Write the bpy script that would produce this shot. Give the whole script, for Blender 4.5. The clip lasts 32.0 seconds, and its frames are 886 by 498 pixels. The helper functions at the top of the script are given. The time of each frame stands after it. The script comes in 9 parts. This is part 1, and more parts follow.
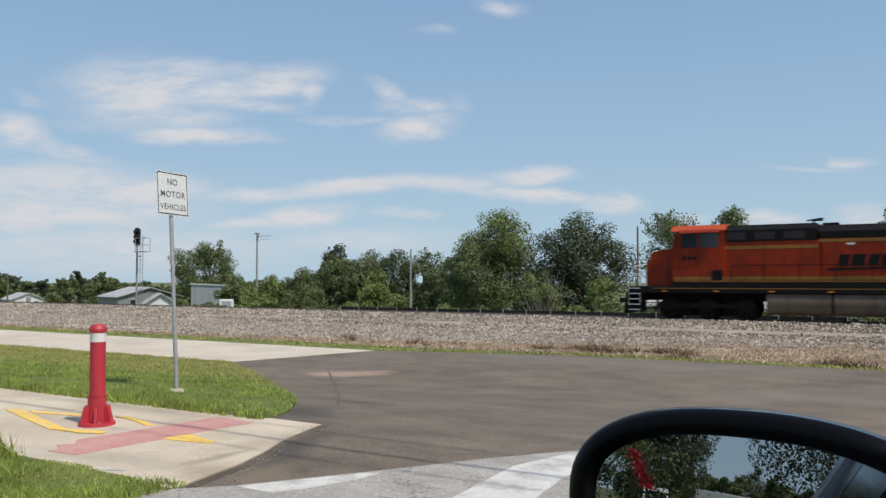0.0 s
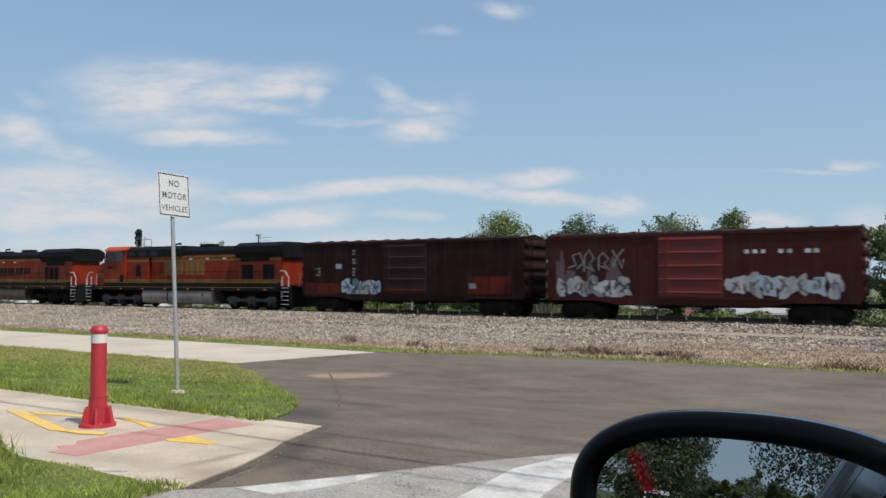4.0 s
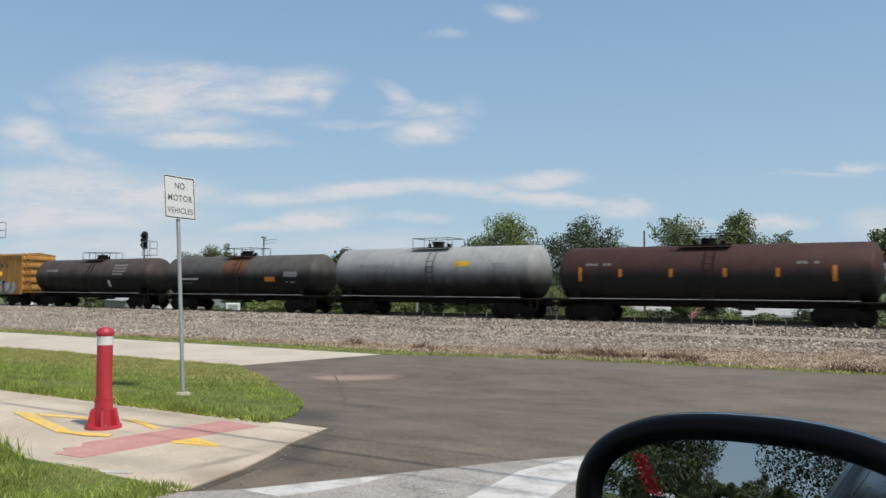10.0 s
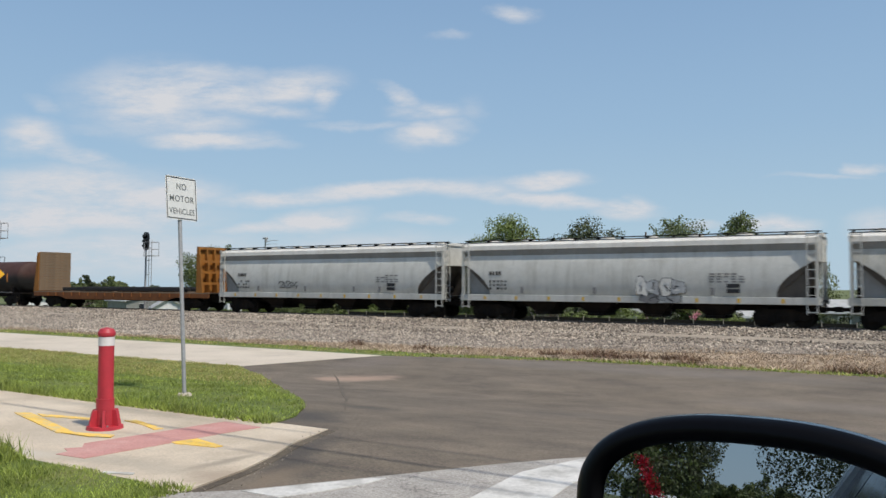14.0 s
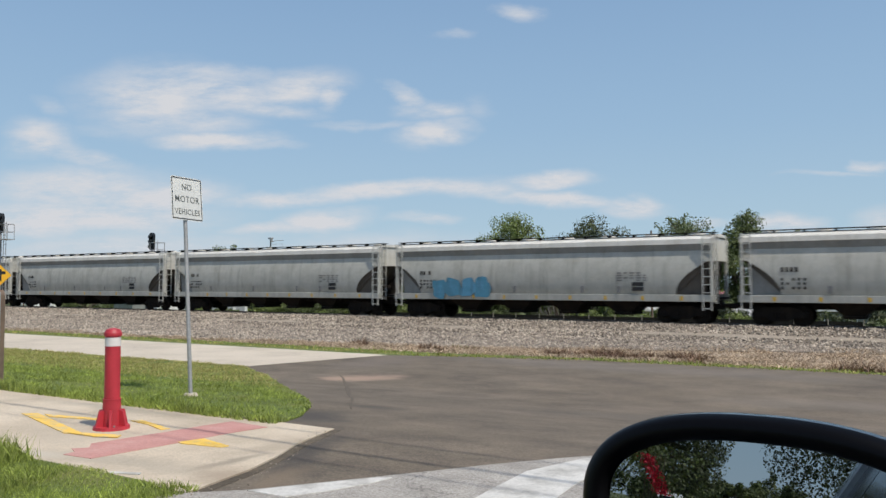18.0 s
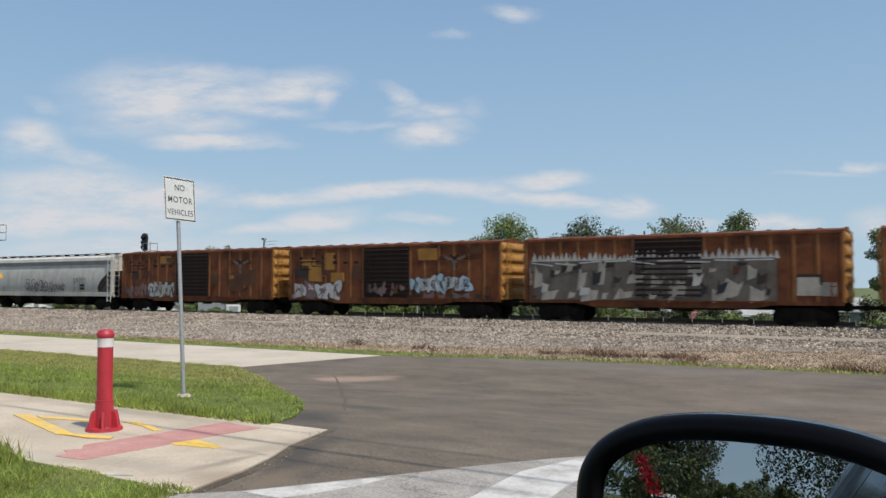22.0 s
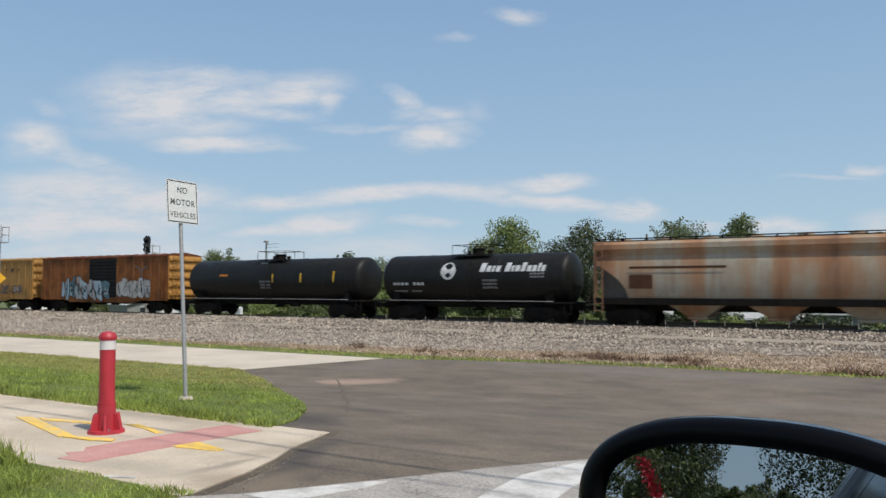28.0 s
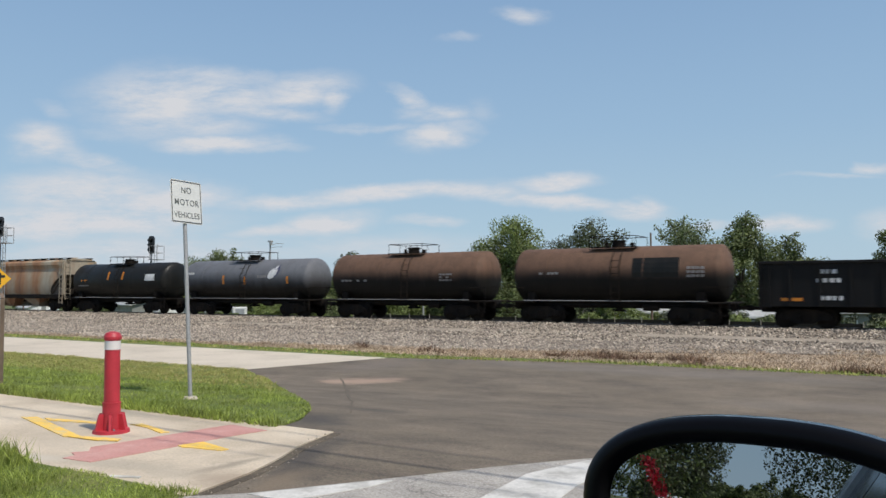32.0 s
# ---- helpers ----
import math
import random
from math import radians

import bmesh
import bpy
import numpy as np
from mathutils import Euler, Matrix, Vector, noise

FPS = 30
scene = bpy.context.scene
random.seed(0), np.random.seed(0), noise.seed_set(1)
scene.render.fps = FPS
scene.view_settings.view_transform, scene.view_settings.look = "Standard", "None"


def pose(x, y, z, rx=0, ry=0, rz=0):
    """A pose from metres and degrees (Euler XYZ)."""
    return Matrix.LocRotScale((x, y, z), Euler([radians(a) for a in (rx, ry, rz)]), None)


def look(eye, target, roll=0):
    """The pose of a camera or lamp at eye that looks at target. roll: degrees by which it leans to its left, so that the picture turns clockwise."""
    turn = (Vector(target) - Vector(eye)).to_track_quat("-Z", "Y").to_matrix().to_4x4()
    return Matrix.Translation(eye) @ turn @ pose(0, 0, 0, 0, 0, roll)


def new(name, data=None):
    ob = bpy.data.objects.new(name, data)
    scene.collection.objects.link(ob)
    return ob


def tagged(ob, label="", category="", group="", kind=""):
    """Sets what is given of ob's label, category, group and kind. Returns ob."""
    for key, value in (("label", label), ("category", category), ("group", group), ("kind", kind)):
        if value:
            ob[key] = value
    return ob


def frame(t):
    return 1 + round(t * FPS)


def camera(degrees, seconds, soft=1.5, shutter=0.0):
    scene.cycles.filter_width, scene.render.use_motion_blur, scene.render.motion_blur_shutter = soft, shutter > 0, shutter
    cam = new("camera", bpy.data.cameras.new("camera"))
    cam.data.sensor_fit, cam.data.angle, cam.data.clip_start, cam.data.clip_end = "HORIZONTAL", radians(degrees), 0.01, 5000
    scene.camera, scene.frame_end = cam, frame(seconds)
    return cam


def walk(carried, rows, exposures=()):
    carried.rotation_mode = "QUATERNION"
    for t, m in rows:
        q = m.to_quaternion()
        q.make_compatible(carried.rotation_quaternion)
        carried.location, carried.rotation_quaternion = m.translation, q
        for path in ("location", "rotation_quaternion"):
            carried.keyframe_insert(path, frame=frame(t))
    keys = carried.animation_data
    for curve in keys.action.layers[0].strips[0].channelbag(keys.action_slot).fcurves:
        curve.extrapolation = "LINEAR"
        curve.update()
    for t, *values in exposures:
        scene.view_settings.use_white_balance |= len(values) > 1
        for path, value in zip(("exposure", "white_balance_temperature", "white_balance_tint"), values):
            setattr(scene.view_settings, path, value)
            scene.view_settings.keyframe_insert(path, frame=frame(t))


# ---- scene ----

# ================= camera =================
EYE = (0.0, 0.0, 1.5)
PATH = [
    (0.0, 92.24, 0.00, 31.40), (0.5, 92.31, -0.02, 31.50), (1.0, 92.30, 0.00, 31.56), (1.5, 92.23, -0.01, 31.52),
    (2.0, 92.21, -0.05, 31.51), (2.5, 92.25, -0.01, 31.51), (3.0, 92.32, -0.13, 31.47), (3.5, 92.42, -0.12, 31.48),
    (5.5, 92.12, -0.22, 31.51), (6.0, 92.16, -0.22, 31.57), (6.5, 92.34, -0.14, 31.65), (7.0, 92.37, 0.10, 31.90),
    (7.5, 92.09, 0.03, 32.00), (8.0, 91.96, -0.08, 32.04), (8.5, 92.03, -0.18, 32.04), (9.0, 92.26, -0.18, 31.84),
    (9.5, 92.37, -0.22, 31.83), (10.0, 92.53, -0.13, 31.84), (10.5, 92.50, -0.32, 31.83), (11.0, 92.35, -0.36, 31.77),
    (11.5, 92.38, -0.45, 31.73), (12.0, 92.51, -0.45, 31.74), (12.5, 92.58, -0.34, 31.80), (13.0, 92.70, -0.30, 31.87),
    (13.5, 92.70, -0.15, 31.93), (14.0, 92.61, -0.21, 31.94), (14.5, 92.52, -0.15, 31.94), (16.5, 92.59, 0.19, 32.34),
    (17.0, 92.57, 0.03, 32.34), (17.5, 92.52, 0.00, 32.31), (18.0, 92.56, 0.02, 32.31), (18.5, 92.62, -0.01, 32.32),
    (19.0, 92.68, -0.02, 32.32), (19.5, 92.83, 0.04, 32.29), (20.0, 92.85, -0.07, 32.18), (20.5, 92.66, -0.09, 32.10),
    (21.0, 92.55, -0.11, 31.99), (21.5, 92.55, -0.08, 31.93), (22.0, 92.60, 0.05, 31.86), (22.5, 92.66, -0.00, 31.84),
    (23.0, 92.72, -0.04, 31.82), (23.5, 92.74, -0.10, 31.82), (24.0, 92.78, 0.01, 31.84), (24.5, 92.73, -0.03, 31.88),
    (25.0, 92.70, -0.01, 31.81), (25.5, 92.75, -0.18, 31.72), (27.5, 92.87, -0.14, 31.93), (28.0, 92.80, -0.02, 32.01),
    (28.5, 92.76, -0.00, 32.03), (29.0, 92.77, 0.00, 32.01), (29.5, 92.85, -0.07, 32.01), (30.0, 92.98, 0.05, 32.09),
    (30.5, 92.97, 0.10, 32.26), (31.0, 92.92, 0.27, 32.41), (31.5, 92.81, 0.15, 32.36), (32.0, 92.75, 0.14, 32.29),
]

cam = camera(57.5, 32.0, soft=1.5, shutter=0.25)
walk(cam, [(t, pose(*EYE, rx, ry, rz)) for t, rx, ry, rz in PATH])

# ================= light =================
SUN_TO = Vector((0.52, -0.11, 0.85)).normalized()
world = bpy.data.worlds.new("sky")
scene.world = world
world.use_nodes = True
wn = world.node_tree
sky = wn.nodes.new("ShaderNodeTexSky")
sky.sky_type, sky.sun_disc = "NISHITA", False
sky.sun_elevation = math.asin(SUN_TO.z)
sky.sun_rotation = math.atan2(SUN_TO.x, SUN_TO.y)
sky.air_density, sky.dust_density, sky.ozone_density = 1.0, 0.6, 1.0
wc = wn.nodes.new("ShaderNodeTexCoord")
wsep = wn.nodes.new("ShaderNodeSeparateXYZ")
wr = wn.nodes.new("ShaderNodeValToRGB")  # pale summer haze low in the sky
for k_, (p_, v_) in enumerate(((0.0, 0.93), (0.2, 0.88), (0.36, 0.75), (0.7, 0.0))):
    e_ = wr.color_ramp.elements[0] if k_ == 0 else wr.color_ramp.elements[-1] if k_ == 3 else wr.color_ramp.elements.new(p_)
    e_.position, e_.color = p_, (v_, v_, v_, 1)
wm = wn.nodes.new("ShaderNodeMix")
wm.data_type = "RGBA"
wh = wn.nodes.new("ShaderNodeValToRGB")  # the haze pales towards the horizon
for k_, (p_, c_) in enumerate(((0.0, (0.54, 0.725, 0.88)), (0.07, (0.49, 0.69, 0.86)), (0.19, (0.395, 0.6, 0.83)), (0.36, (0.31, 0.505, 0.77)))):
    e_ = wh.color_ramp.elements[0] if k_ == 0 else wh.color_ramp.elements[-1] if k_ == 3 else wh.color_ramp.elements.new(p_)
    e_.position, e_.color = p_, (*c_, 1)
wx = wn.nodes.new("ShaderNodeVectorMath")
wx.operation = "SCALE"
wx.inputs["Scale"].default_value = 6.0
wn.links.new(wh.outputs[0], wx.inputs[0])
wn.links.new(wx.outputs[0], wm.inputs[7])
wn.links.new(wc.outputs["Generated"], wsep.inputs[0])
wn.links.new(wsep.outputs["Z"], wr.inputs[0])
wn.links.new(wsep.outputs["Z"], wh.inputs[0])
wn.links.new(wr.outputs[0], wm.inputs[0])
wn.links.new(sky.outputs[0], wm.inputs[6])
wn.links.new(wm.outputs[2], wn.nodes["Background"].inputs[0])
wn.nodes["Background"].inputs[1].default_value = 0.132
sun = new("sun", bpy.data.lights.new("sun", "SUN"))
sun.data.energy, sun.data.angle, sun.data.color = 3.6, radians(0.53), (1.0, 0.945, 0.86)
sun.matrix_world = look(SUN_TO * 50, (0, 0, 0))
scene.view_settings.exposure = 0.0


# ================= materials =================
def nodes_of(name):
    m = bpy.data.materials.new(name)
    m.use_nodes = True
    return m, m.node_tree.nodes, m.node_tree.links, m.node_tree.nodes["Principled BSDF"]


def ramp(ns, stops):
    r = ns.new("ShaderNodeValToRGB")
    e = r.color_ramp.elements
    while len(e) < len(stops):
        e.new(0.5)
    for k, (p, c) in zip(e, stops):
        k.position, k.color = p, (*c, 1) if len(c) == 3 else c
    return r


def noise_tex(ns, ls, scale, detail=5, rough=0.6, stretch=None, coord="Object"):
    tc = ns.new("ShaderNodeTexCoord")
    n = ns.new("ShaderNodeTexNoise")
    n.inputs["Scale"].default_value, n.inputs["Detail"].default_value, n.inputs["Roughness"].default_value = scale, detail, rough
    if stretch:
        mp = ns.new("ShaderNodeMapping")
        mp.inputs["Scale"].default_value = stretch
        ls.new(tc.outputs[coord], mp.inputs[0]), ls.new(mp.outputs[0], n.inputs["Vector"])
    else:
        ls.new(tc.outputs[coord], n.inputs["Vector"])
    return n


def mixc(ns, ls, fac, a, b, mode="MIX"):
    m = ns.new("ShaderNodeMix")
    m.data_type, m.blend_type = "RGBA", mode
    for sock, val in ((m.inputs[0], fac), (m.inputs[6], a), (m.inputs[7], b)):
        if hasattr(val, "is_linked"):
            ls.new(val, sock)
        else:
            sock.default_value = (*val, 1) if isinstance(val, tuple) else val
    return m.outputs[2]


def bumped(ns, ls, bsdf, height, strength, distance):
    b = ns.new("ShaderNodeBump")
    b.inputs["Strength"].default_value, b.inputs["Distance"].default_value = strength, distance
    ls.new(height, b.inputs["Height"]), ls.new(b.outputs[0], bsdf.inputs["Normal"])


def paint(name, col, dirt=(0.06, 0.045, 0.035), amount=0.5, rough=0.55, streak=0.4, metal=0.0, spots=None, spec=0.3):
    """Weathered paint: blotches of grime, vertical streaks, fine grain."""
    m, ns, ls, b = nodes_of(name)
    big = noise_tex(ns, ls, 0.9, 6, 0.65)
    r1 = ramp(ns, [(0.42, (0, 0, 0)), (0.75, (amount,) * 3)])
    ls.new(big.outputs["Fac"], r1.inputs[0])
    c = mixc(ns, ls, r1.outputs[0], col, dirt)
    st = noise_tex(ns, ls, 2.2, 5, 0.6, (1.6, 1.6, 0.12))
    r2 = ramp(ns, [(0.48, (0, 0, 0)), (0.72, (streak,) * 3)])
    ls.new(st.outputs["Fac"], r2.inputs[0])
    c = mixc(ns, ls, r2.outputs[0], c, dirt if spots is None else spots)
    fine = noise_tex(ns, ls, 24, 4, 0.7)
    r3 = ramp(ns, [(0.3, (0.82,) * 3), (0.7, (1.08,) * 3)])
    ls.new(fine.outputs["Fac"], r3.inputs[0])
    c = mixc(ns, ls, 1.0, c, r3.outputs[0], "MULTIPLY")
    ls.new(c, b.inputs["Base Color"])
    rr = ramp(ns, [(0.3, (rough - 0.08,) * 3), (0.7, (min(1, rough + 0.2),) * 3)])
    ls.new(big.outputs["Fac"], rr.inputs[0]), ls.new(rr.outputs[0], b.inputs["Roughness"])
    b.inputs["Metallic"].default_value, b.inputs["Specular IOR Level"].default_value = metal, spec
    bumped(ns, ls, b, fine.outputs["Fac"], 0.15, 0.01)
    return m


def ground_mat(name, a, b_, c_, big=0.35, grain=40, rough=0.9, bump=0.35, bumpd=0.01, cracks=0.0, grainamp=0.35):
    m, ns, ls, b = nodes_of(name)
    n1 = noise_tex(ns, ls, big, 6, 0.6)
    r1 = ramp(ns, [(0.3, a), (0.52, b_), (0.75, c_)])
    ls.new(n1.outputs["Fac"], r1.inputs[0])
    n2 = noise_tex(ns, ls, grain, 4, 0.75)
    r2 = ramp(ns, [(0.28, (1 - grainamp,) * 3), (0.72, (1 + grainamp,) * 3)])
    ls.new(n2.outputs["Fac"], r2.inputs[0])
    c = mixc(ns, ls, 1.0, r1.outputs[0], r2.outputs[0], "MULTIPLY")
    if cracks:
        v = ns.new("ShaderNodeTexVoronoi")
        v.feature = "DISTANCE_TO_EDGE"
        v.inputs["Scale"].default_value = 0.45
        wob = noise_tex(ns, ls, 1.5, 5, 0.7)
        tc = ns.new("ShaderNodeTexCoord")
        vm = ns.new("ShaderNodeVectorMath")
        vm.operation = "ADD"
        ls.new(tc.outputs["Object"], vm.inputs[0]), ls.new(wob.outputs["Color"], vm.inputs[1])
        ls.new(vm.outputs[0], v.inputs["Vector"])
        r4 = ramp(ns, [(0.0, (1 - cracks,) * 3), (0.003, (1 - cracks,) * 3), (0.008, (1, 1, 1))])
        ls.new(v.outputs["Distance"], r4.inputs[0])
        c = mixc(ns, ls, 1.0, c, r4.outputs[0], "MULTIPLY")
    ls.new(c, b.inputs["Base Color"])
    b.inputs["Roughness"].default_value = rough
    bumped(ns, ls, b, n2.outputs["Fac"], bump, bumpd)
    return m


def plain(name, col, rough=0.5, metal=0.0, var=0.25, scale=6):
    m, ns, ls, b = nodes_of(name)
    n = noise_tex(ns, ls, scale, 5, 0.65)
    r = ramp(ns, [(0.3, tuple(v * (1 - var) for v in col)), (0.7, tuple(min(1, v * (1 + var)) for v in col))])
    ls.new(n.outputs["Fac"], r.inputs[0]), ls.new(r.outputs[0], b.inputs["Base Color"])
    b.inputs["Roughness"].default_value, b.inputs["Metallic"].default_value = rough, metal
    bumped(ns, ls, b, n.outputs["Fac"], 0.08, 0.01)
    return m


def leafy(name, dark, light, sub=0.2, patch=0.6, low=0.7, high=1.25):
    """Leaves: colour varies from leaf to leaf, some light passes through."""
    m, ns, ls, b = nodes_of(name)
    g = ns.new("ShaderNodeNewGeometry")
    r = ramp(ns, [(0.0, dark), (0.75, light), (1.0, tuple(min(1, v * 1.35) for v in light))])
    ls.new(g.outputs["Random Per Island"], r.inputs[0])
    n = noise_tex(ns, ls, patch, 4, 0.6)
    r2 = ramp(ns, [(0.3, (low,) * 3), (0.7, (high,) * 3)])
    ls.new(n.outputs["Fac"], r2.inputs[0])
    c = mixc(ns, ls, 1.0, r.outputs[0], r2.outputs[0], "MULTIPLY")
    ls.new(c, b.inputs["Base Color"])
    b.inputs["Roughness"].default_value = 0.6
    t = ns.new("ShaderNodeBsdfTranslucent")
    ls.new(c, t.inputs[0])
    mx = ns.new("ShaderNodeMixShader")
    mx.inputs[0].default_value = sub
    ls.new(b.outputs[0], mx.inputs[1]), ls.new(t.outputs[0], mx.inputs[2])
    ls.new(mx.outputs[0], ns["Material Output"].inputs[0])
    return m


MAT = {
    "asphalt": ground_mat("asphalt", (0.128, 0.101, 0.071), (0.152, 0.121, 0.087), (0.176, 0.141, 0.103), 0.5, 38, 0.92, 0.35, 0.008, 0.0, 0.45),
    "old_pavement": ground_mat("old_pavement", (0.27, 0.245, 0.21), (0.36, 0.33, 0.29), (0.43, 0.395, 0.345), 2.2, 48, 0.9, 0.5, 0.012, 0.4, 0.5),
    "concrete": ground_mat("concrete", (0.46, 0.375, 0.27), (0.585, 0.485, 0.36), (0.66, 0.56, 0.425), 0.9, 45, 0.85, 0.3, 0.008, 0.12, 0.2),
    "road_concrete": ground_mat("road_concrete", (0.48, 0.41, 0.32), (0.57, 0.49, 0.385), (0.63, 0.545, 0.435), 0.5, 30, 0.88, 0.2, 0.006, 0.15, 0.12),
    "soil": ground_mat("soil", (0.06, 0.046, 0.03), (0.1, 0.078, 0.052), (0.17, 0.135, 0.092), 1.2, 18, 0.95, 0.5, 0.02),
    "turf": ground_mat("turf", (0.085, 0.125, 0.02), (0.135, 0.17, 0.035), (0.24, 0.215, 0.07), 1.1, 60, 0.95, 0.6, 0.03),
    "verge": ground_mat("verge", (0.27, 0.2, 0.135), (0.36, 0.28, 0.2), (0.42, 0.34, 0.25), 0.7, 14, 0.95, 0.7, 0.05),
    "ballast": ground_mat("ballast", (0.15, 0.118, 0.088), (0.21, 0.168, 0.128), (0.27, 0.222, 0.17), 0.6, 12, 0.9, 0.9, 0.08, 0.0, 0.5),
    "dust": ground_mat("dust", (0.26, 0.215, 0.165), (0.32, 0.27, 0.21), (0.38, 0.325, 0.26), 0.6, 20, 0.95, 0.4, 0.02),
    "field": ground_mat("field", (0.08, 0.11, 0.03), (0.12, 0.14, 0.045), (0.2, 0.19, 0.08), 0.08, 6, 0.95, 0.6, 0.05),
    "steel_dark": plain("steel_dark", (0.02, 0.018, 0.017), 0.75, 0.2),
    "grime": paint("grime", (0.012, 0.0105, 0.0095), (0.04, 0.029, 0.02), 0.6, 0.8, 0.4, spec=0.12),
    "rail_steel": plain("rail_steel", (0.16, 0.12, 0.1), 0.5, 0.6),
    "tie_wood": plain("tie_wood", (0.07, 0.055, 0.045), 0.9),
    "galv": plain("galv", (0.34, 0.335, 0.325), 0.5, 0.25, 0.15, 20),
    "sign_white": plain("sign_white", (0.64, 0.64, 0.6), 0.45, 0, 0.04, 9),
    "black_paint": plain("black_paint", (0.015, 0.015, 0.016), 0.4),
    "red_plastic": plain("red_plastic", (0.46, 0.032, 0.046), 0.5, 0, 0.14, 7),
    "white_band": plain("white_band", (0.72, 0.68, 0.64), 0.5, 0, 0.06),
    "road_white": ground_mat("road_white", (0.36, 0.34, 0.3), (0.6, 0.575, 0.525), (0.68, 0.655, 0.6), 3.5, 30, 0.8, 0.2, 0.006, 0.3, 0.15),
    "road_yellow": ground_mat("road_yellow", (0.6, 0.5, 0.32), (0.86, 0.55, 0.1), (0.9, 0.58, 0.09), 7.0, 30, 0.75, 0.2, 0.006, 0.0, 0.12),
    "tactile_red": ground_mat("tactile_red", (0.46, 0.22, 0.18), (0.54, 0.27, 0.23), (0.58, 0.35, 0.3), 2.5, 60, 0.85, 0.4, 0.008, 0.0, 0.2),
    "weather_wood": plain("weather_wood", (0.17, 0.12, 0.085), 0.9, 0, 0.3, 4),
}


def stains(m, spots, streak=True):
    """Dust, dirt and tyre marks of their own shape: place, half sizes, turn, colour, strength."""
    ns, ls = m.node_tree.nodes, m.node_tree.links
    b = ns["Principled BSDF"]
    c = b.inputs["Base Color"].links[0].from_socket
    if streak:
        st = noise_tex(ns, ls, 1.1, 10, 0.72, (0.75, 1.0, 1))
        r = ramp(ns, [(0.36, (0.72, 0.72, 0.73)), (0.5, (1.0, 1.0, 1.0)), (0.64, (1.24, 1.23, 1.21))])
        ls.new(st.outputs["Fac"], r.inputs[0])
        c = mixc(ns, ls, 1.0, c, r.outputs[0], "MULTIPLY")
    for loc, sc, turn, col, amt in spots:
        tc = ns.new("ShaderNodeTexCoord")
        wob = noise_tex(ns, ls, 1.3, 5, 0.65)
        ad = ns.new("ShaderNodeVectorMath")
        ad.operation = "MULTIPLY_ADD"
        k = min(1.4, 2.2 * min(sc))
        ad.inputs[1].default_value = (k, k, 0)
        ls.new(wob.outputs["Color"], ad.inputs[0]), ls.new(tc.outputs["Object"], ad.inputs[2])
        mp = ns.new("ShaderNodeMapping")
        mp.vector_type = "TEXTURE"
        mp.inputs["Location"].default_value, mp.inputs["Scale"].default_value = (loc[0] + k / 2, loc[1] + k / 2, 0), (sc[0], sc[1], 1e4)
        mp.inputs["Rotation"].default_value = (0, 0, radians(turn))
        ls.new(ad.outputs[0], mp.inputs[0])
        ln = ns.new("ShaderNodeVectorMath")
        ln.operation = "LENGTH"
        ls.new(mp.outputs[0], ln.inputs[0])
        mr = ns.new("ShaderNodeMapRange")
        mr.interpolation_type = "SMOOTHSTEP"
        mr.inputs[1].default_value, mr.inputs[2].default_value, mr.inputs[3].default_value, mr.inputs[4].default_value = 0.15, 1.0, amt, 0.0
        ls.new(ln.outputs["Value"], mr.inputs[0])
        c = mixc(ns, ls, mr.outputs[0], c, col)
    ls.new(c, b.inputs["Base Color"])


DUST, TYRE, MUD = (0.42, 0.29, 0.21), (0.03, 0.028, 0.026), (0.2, 0.15, 0.1)
stains(MAT["asphalt"], [((-11.9, 15.3), (0.9, 1.5), -35, DUST, 0.7), ((-12.4, 14.8), (0.5, 0.8), 20, DUST, 0.5), ((-14.0, 18.6), (1.3, 3.0), 10, (0.2, 0.165, 0.14), 0.4), ((-6.5, 7.45), (0.55, 0.9), 35, (0.06, 0.052, 0.045), 0.8), ((-4.95, 5.6), (0.28, 1.3), 25, (0.055, 0.047, 0.04), 0.75), ((-4.45, 4.7), (0.25, 0.6), 20, MUD, 0.7), ((-7.0, 20.8), (9, 1.5), 0, (0.2, 0.175, 0.15), 0.4), ((-4.4, 12.0), (2.4, 1.0), 25, (0.1, 0.085, 0.07), 0.45), ((-6.9, 9.2), (0.7, 0.5), 10, (0.07, 0.06, 0.05), 0.5), ((-1.5, 16.5), (4.0, 1.0), 10, (0.2, 0.17, 0.14), 0.4)])
stains(MAT["concrete"], [((-6.0, 4.4), (1.6, 0.35), 4, (0.36, 0.31, 0.24), 0.55), ((-5.22, 4.9), (0.12, 0.6), -8, (0.2, 0.17, 0.13), 0.6), ((-7.6, 4.9), (1.2, 0.5), 0, (0.4, 0.34, 0.26), 0.45), ((-4.8, 4.45), (0.7, 0.5), -20, (0.3, 0.22, 0.15), 0.6), ((-5.3, 5.6), (0.35, 1.0), -15, (0.3, 0.24, 0.17), 0.5), ((-6.9, 4.25), (0.5, 0.2), 0, (0.55, 0.49, 0.4), 0.7), ((-8.6, 6.3), (2.0, 0.25), 0, (0.3, 0.26, 0.2), 0.5)], False)


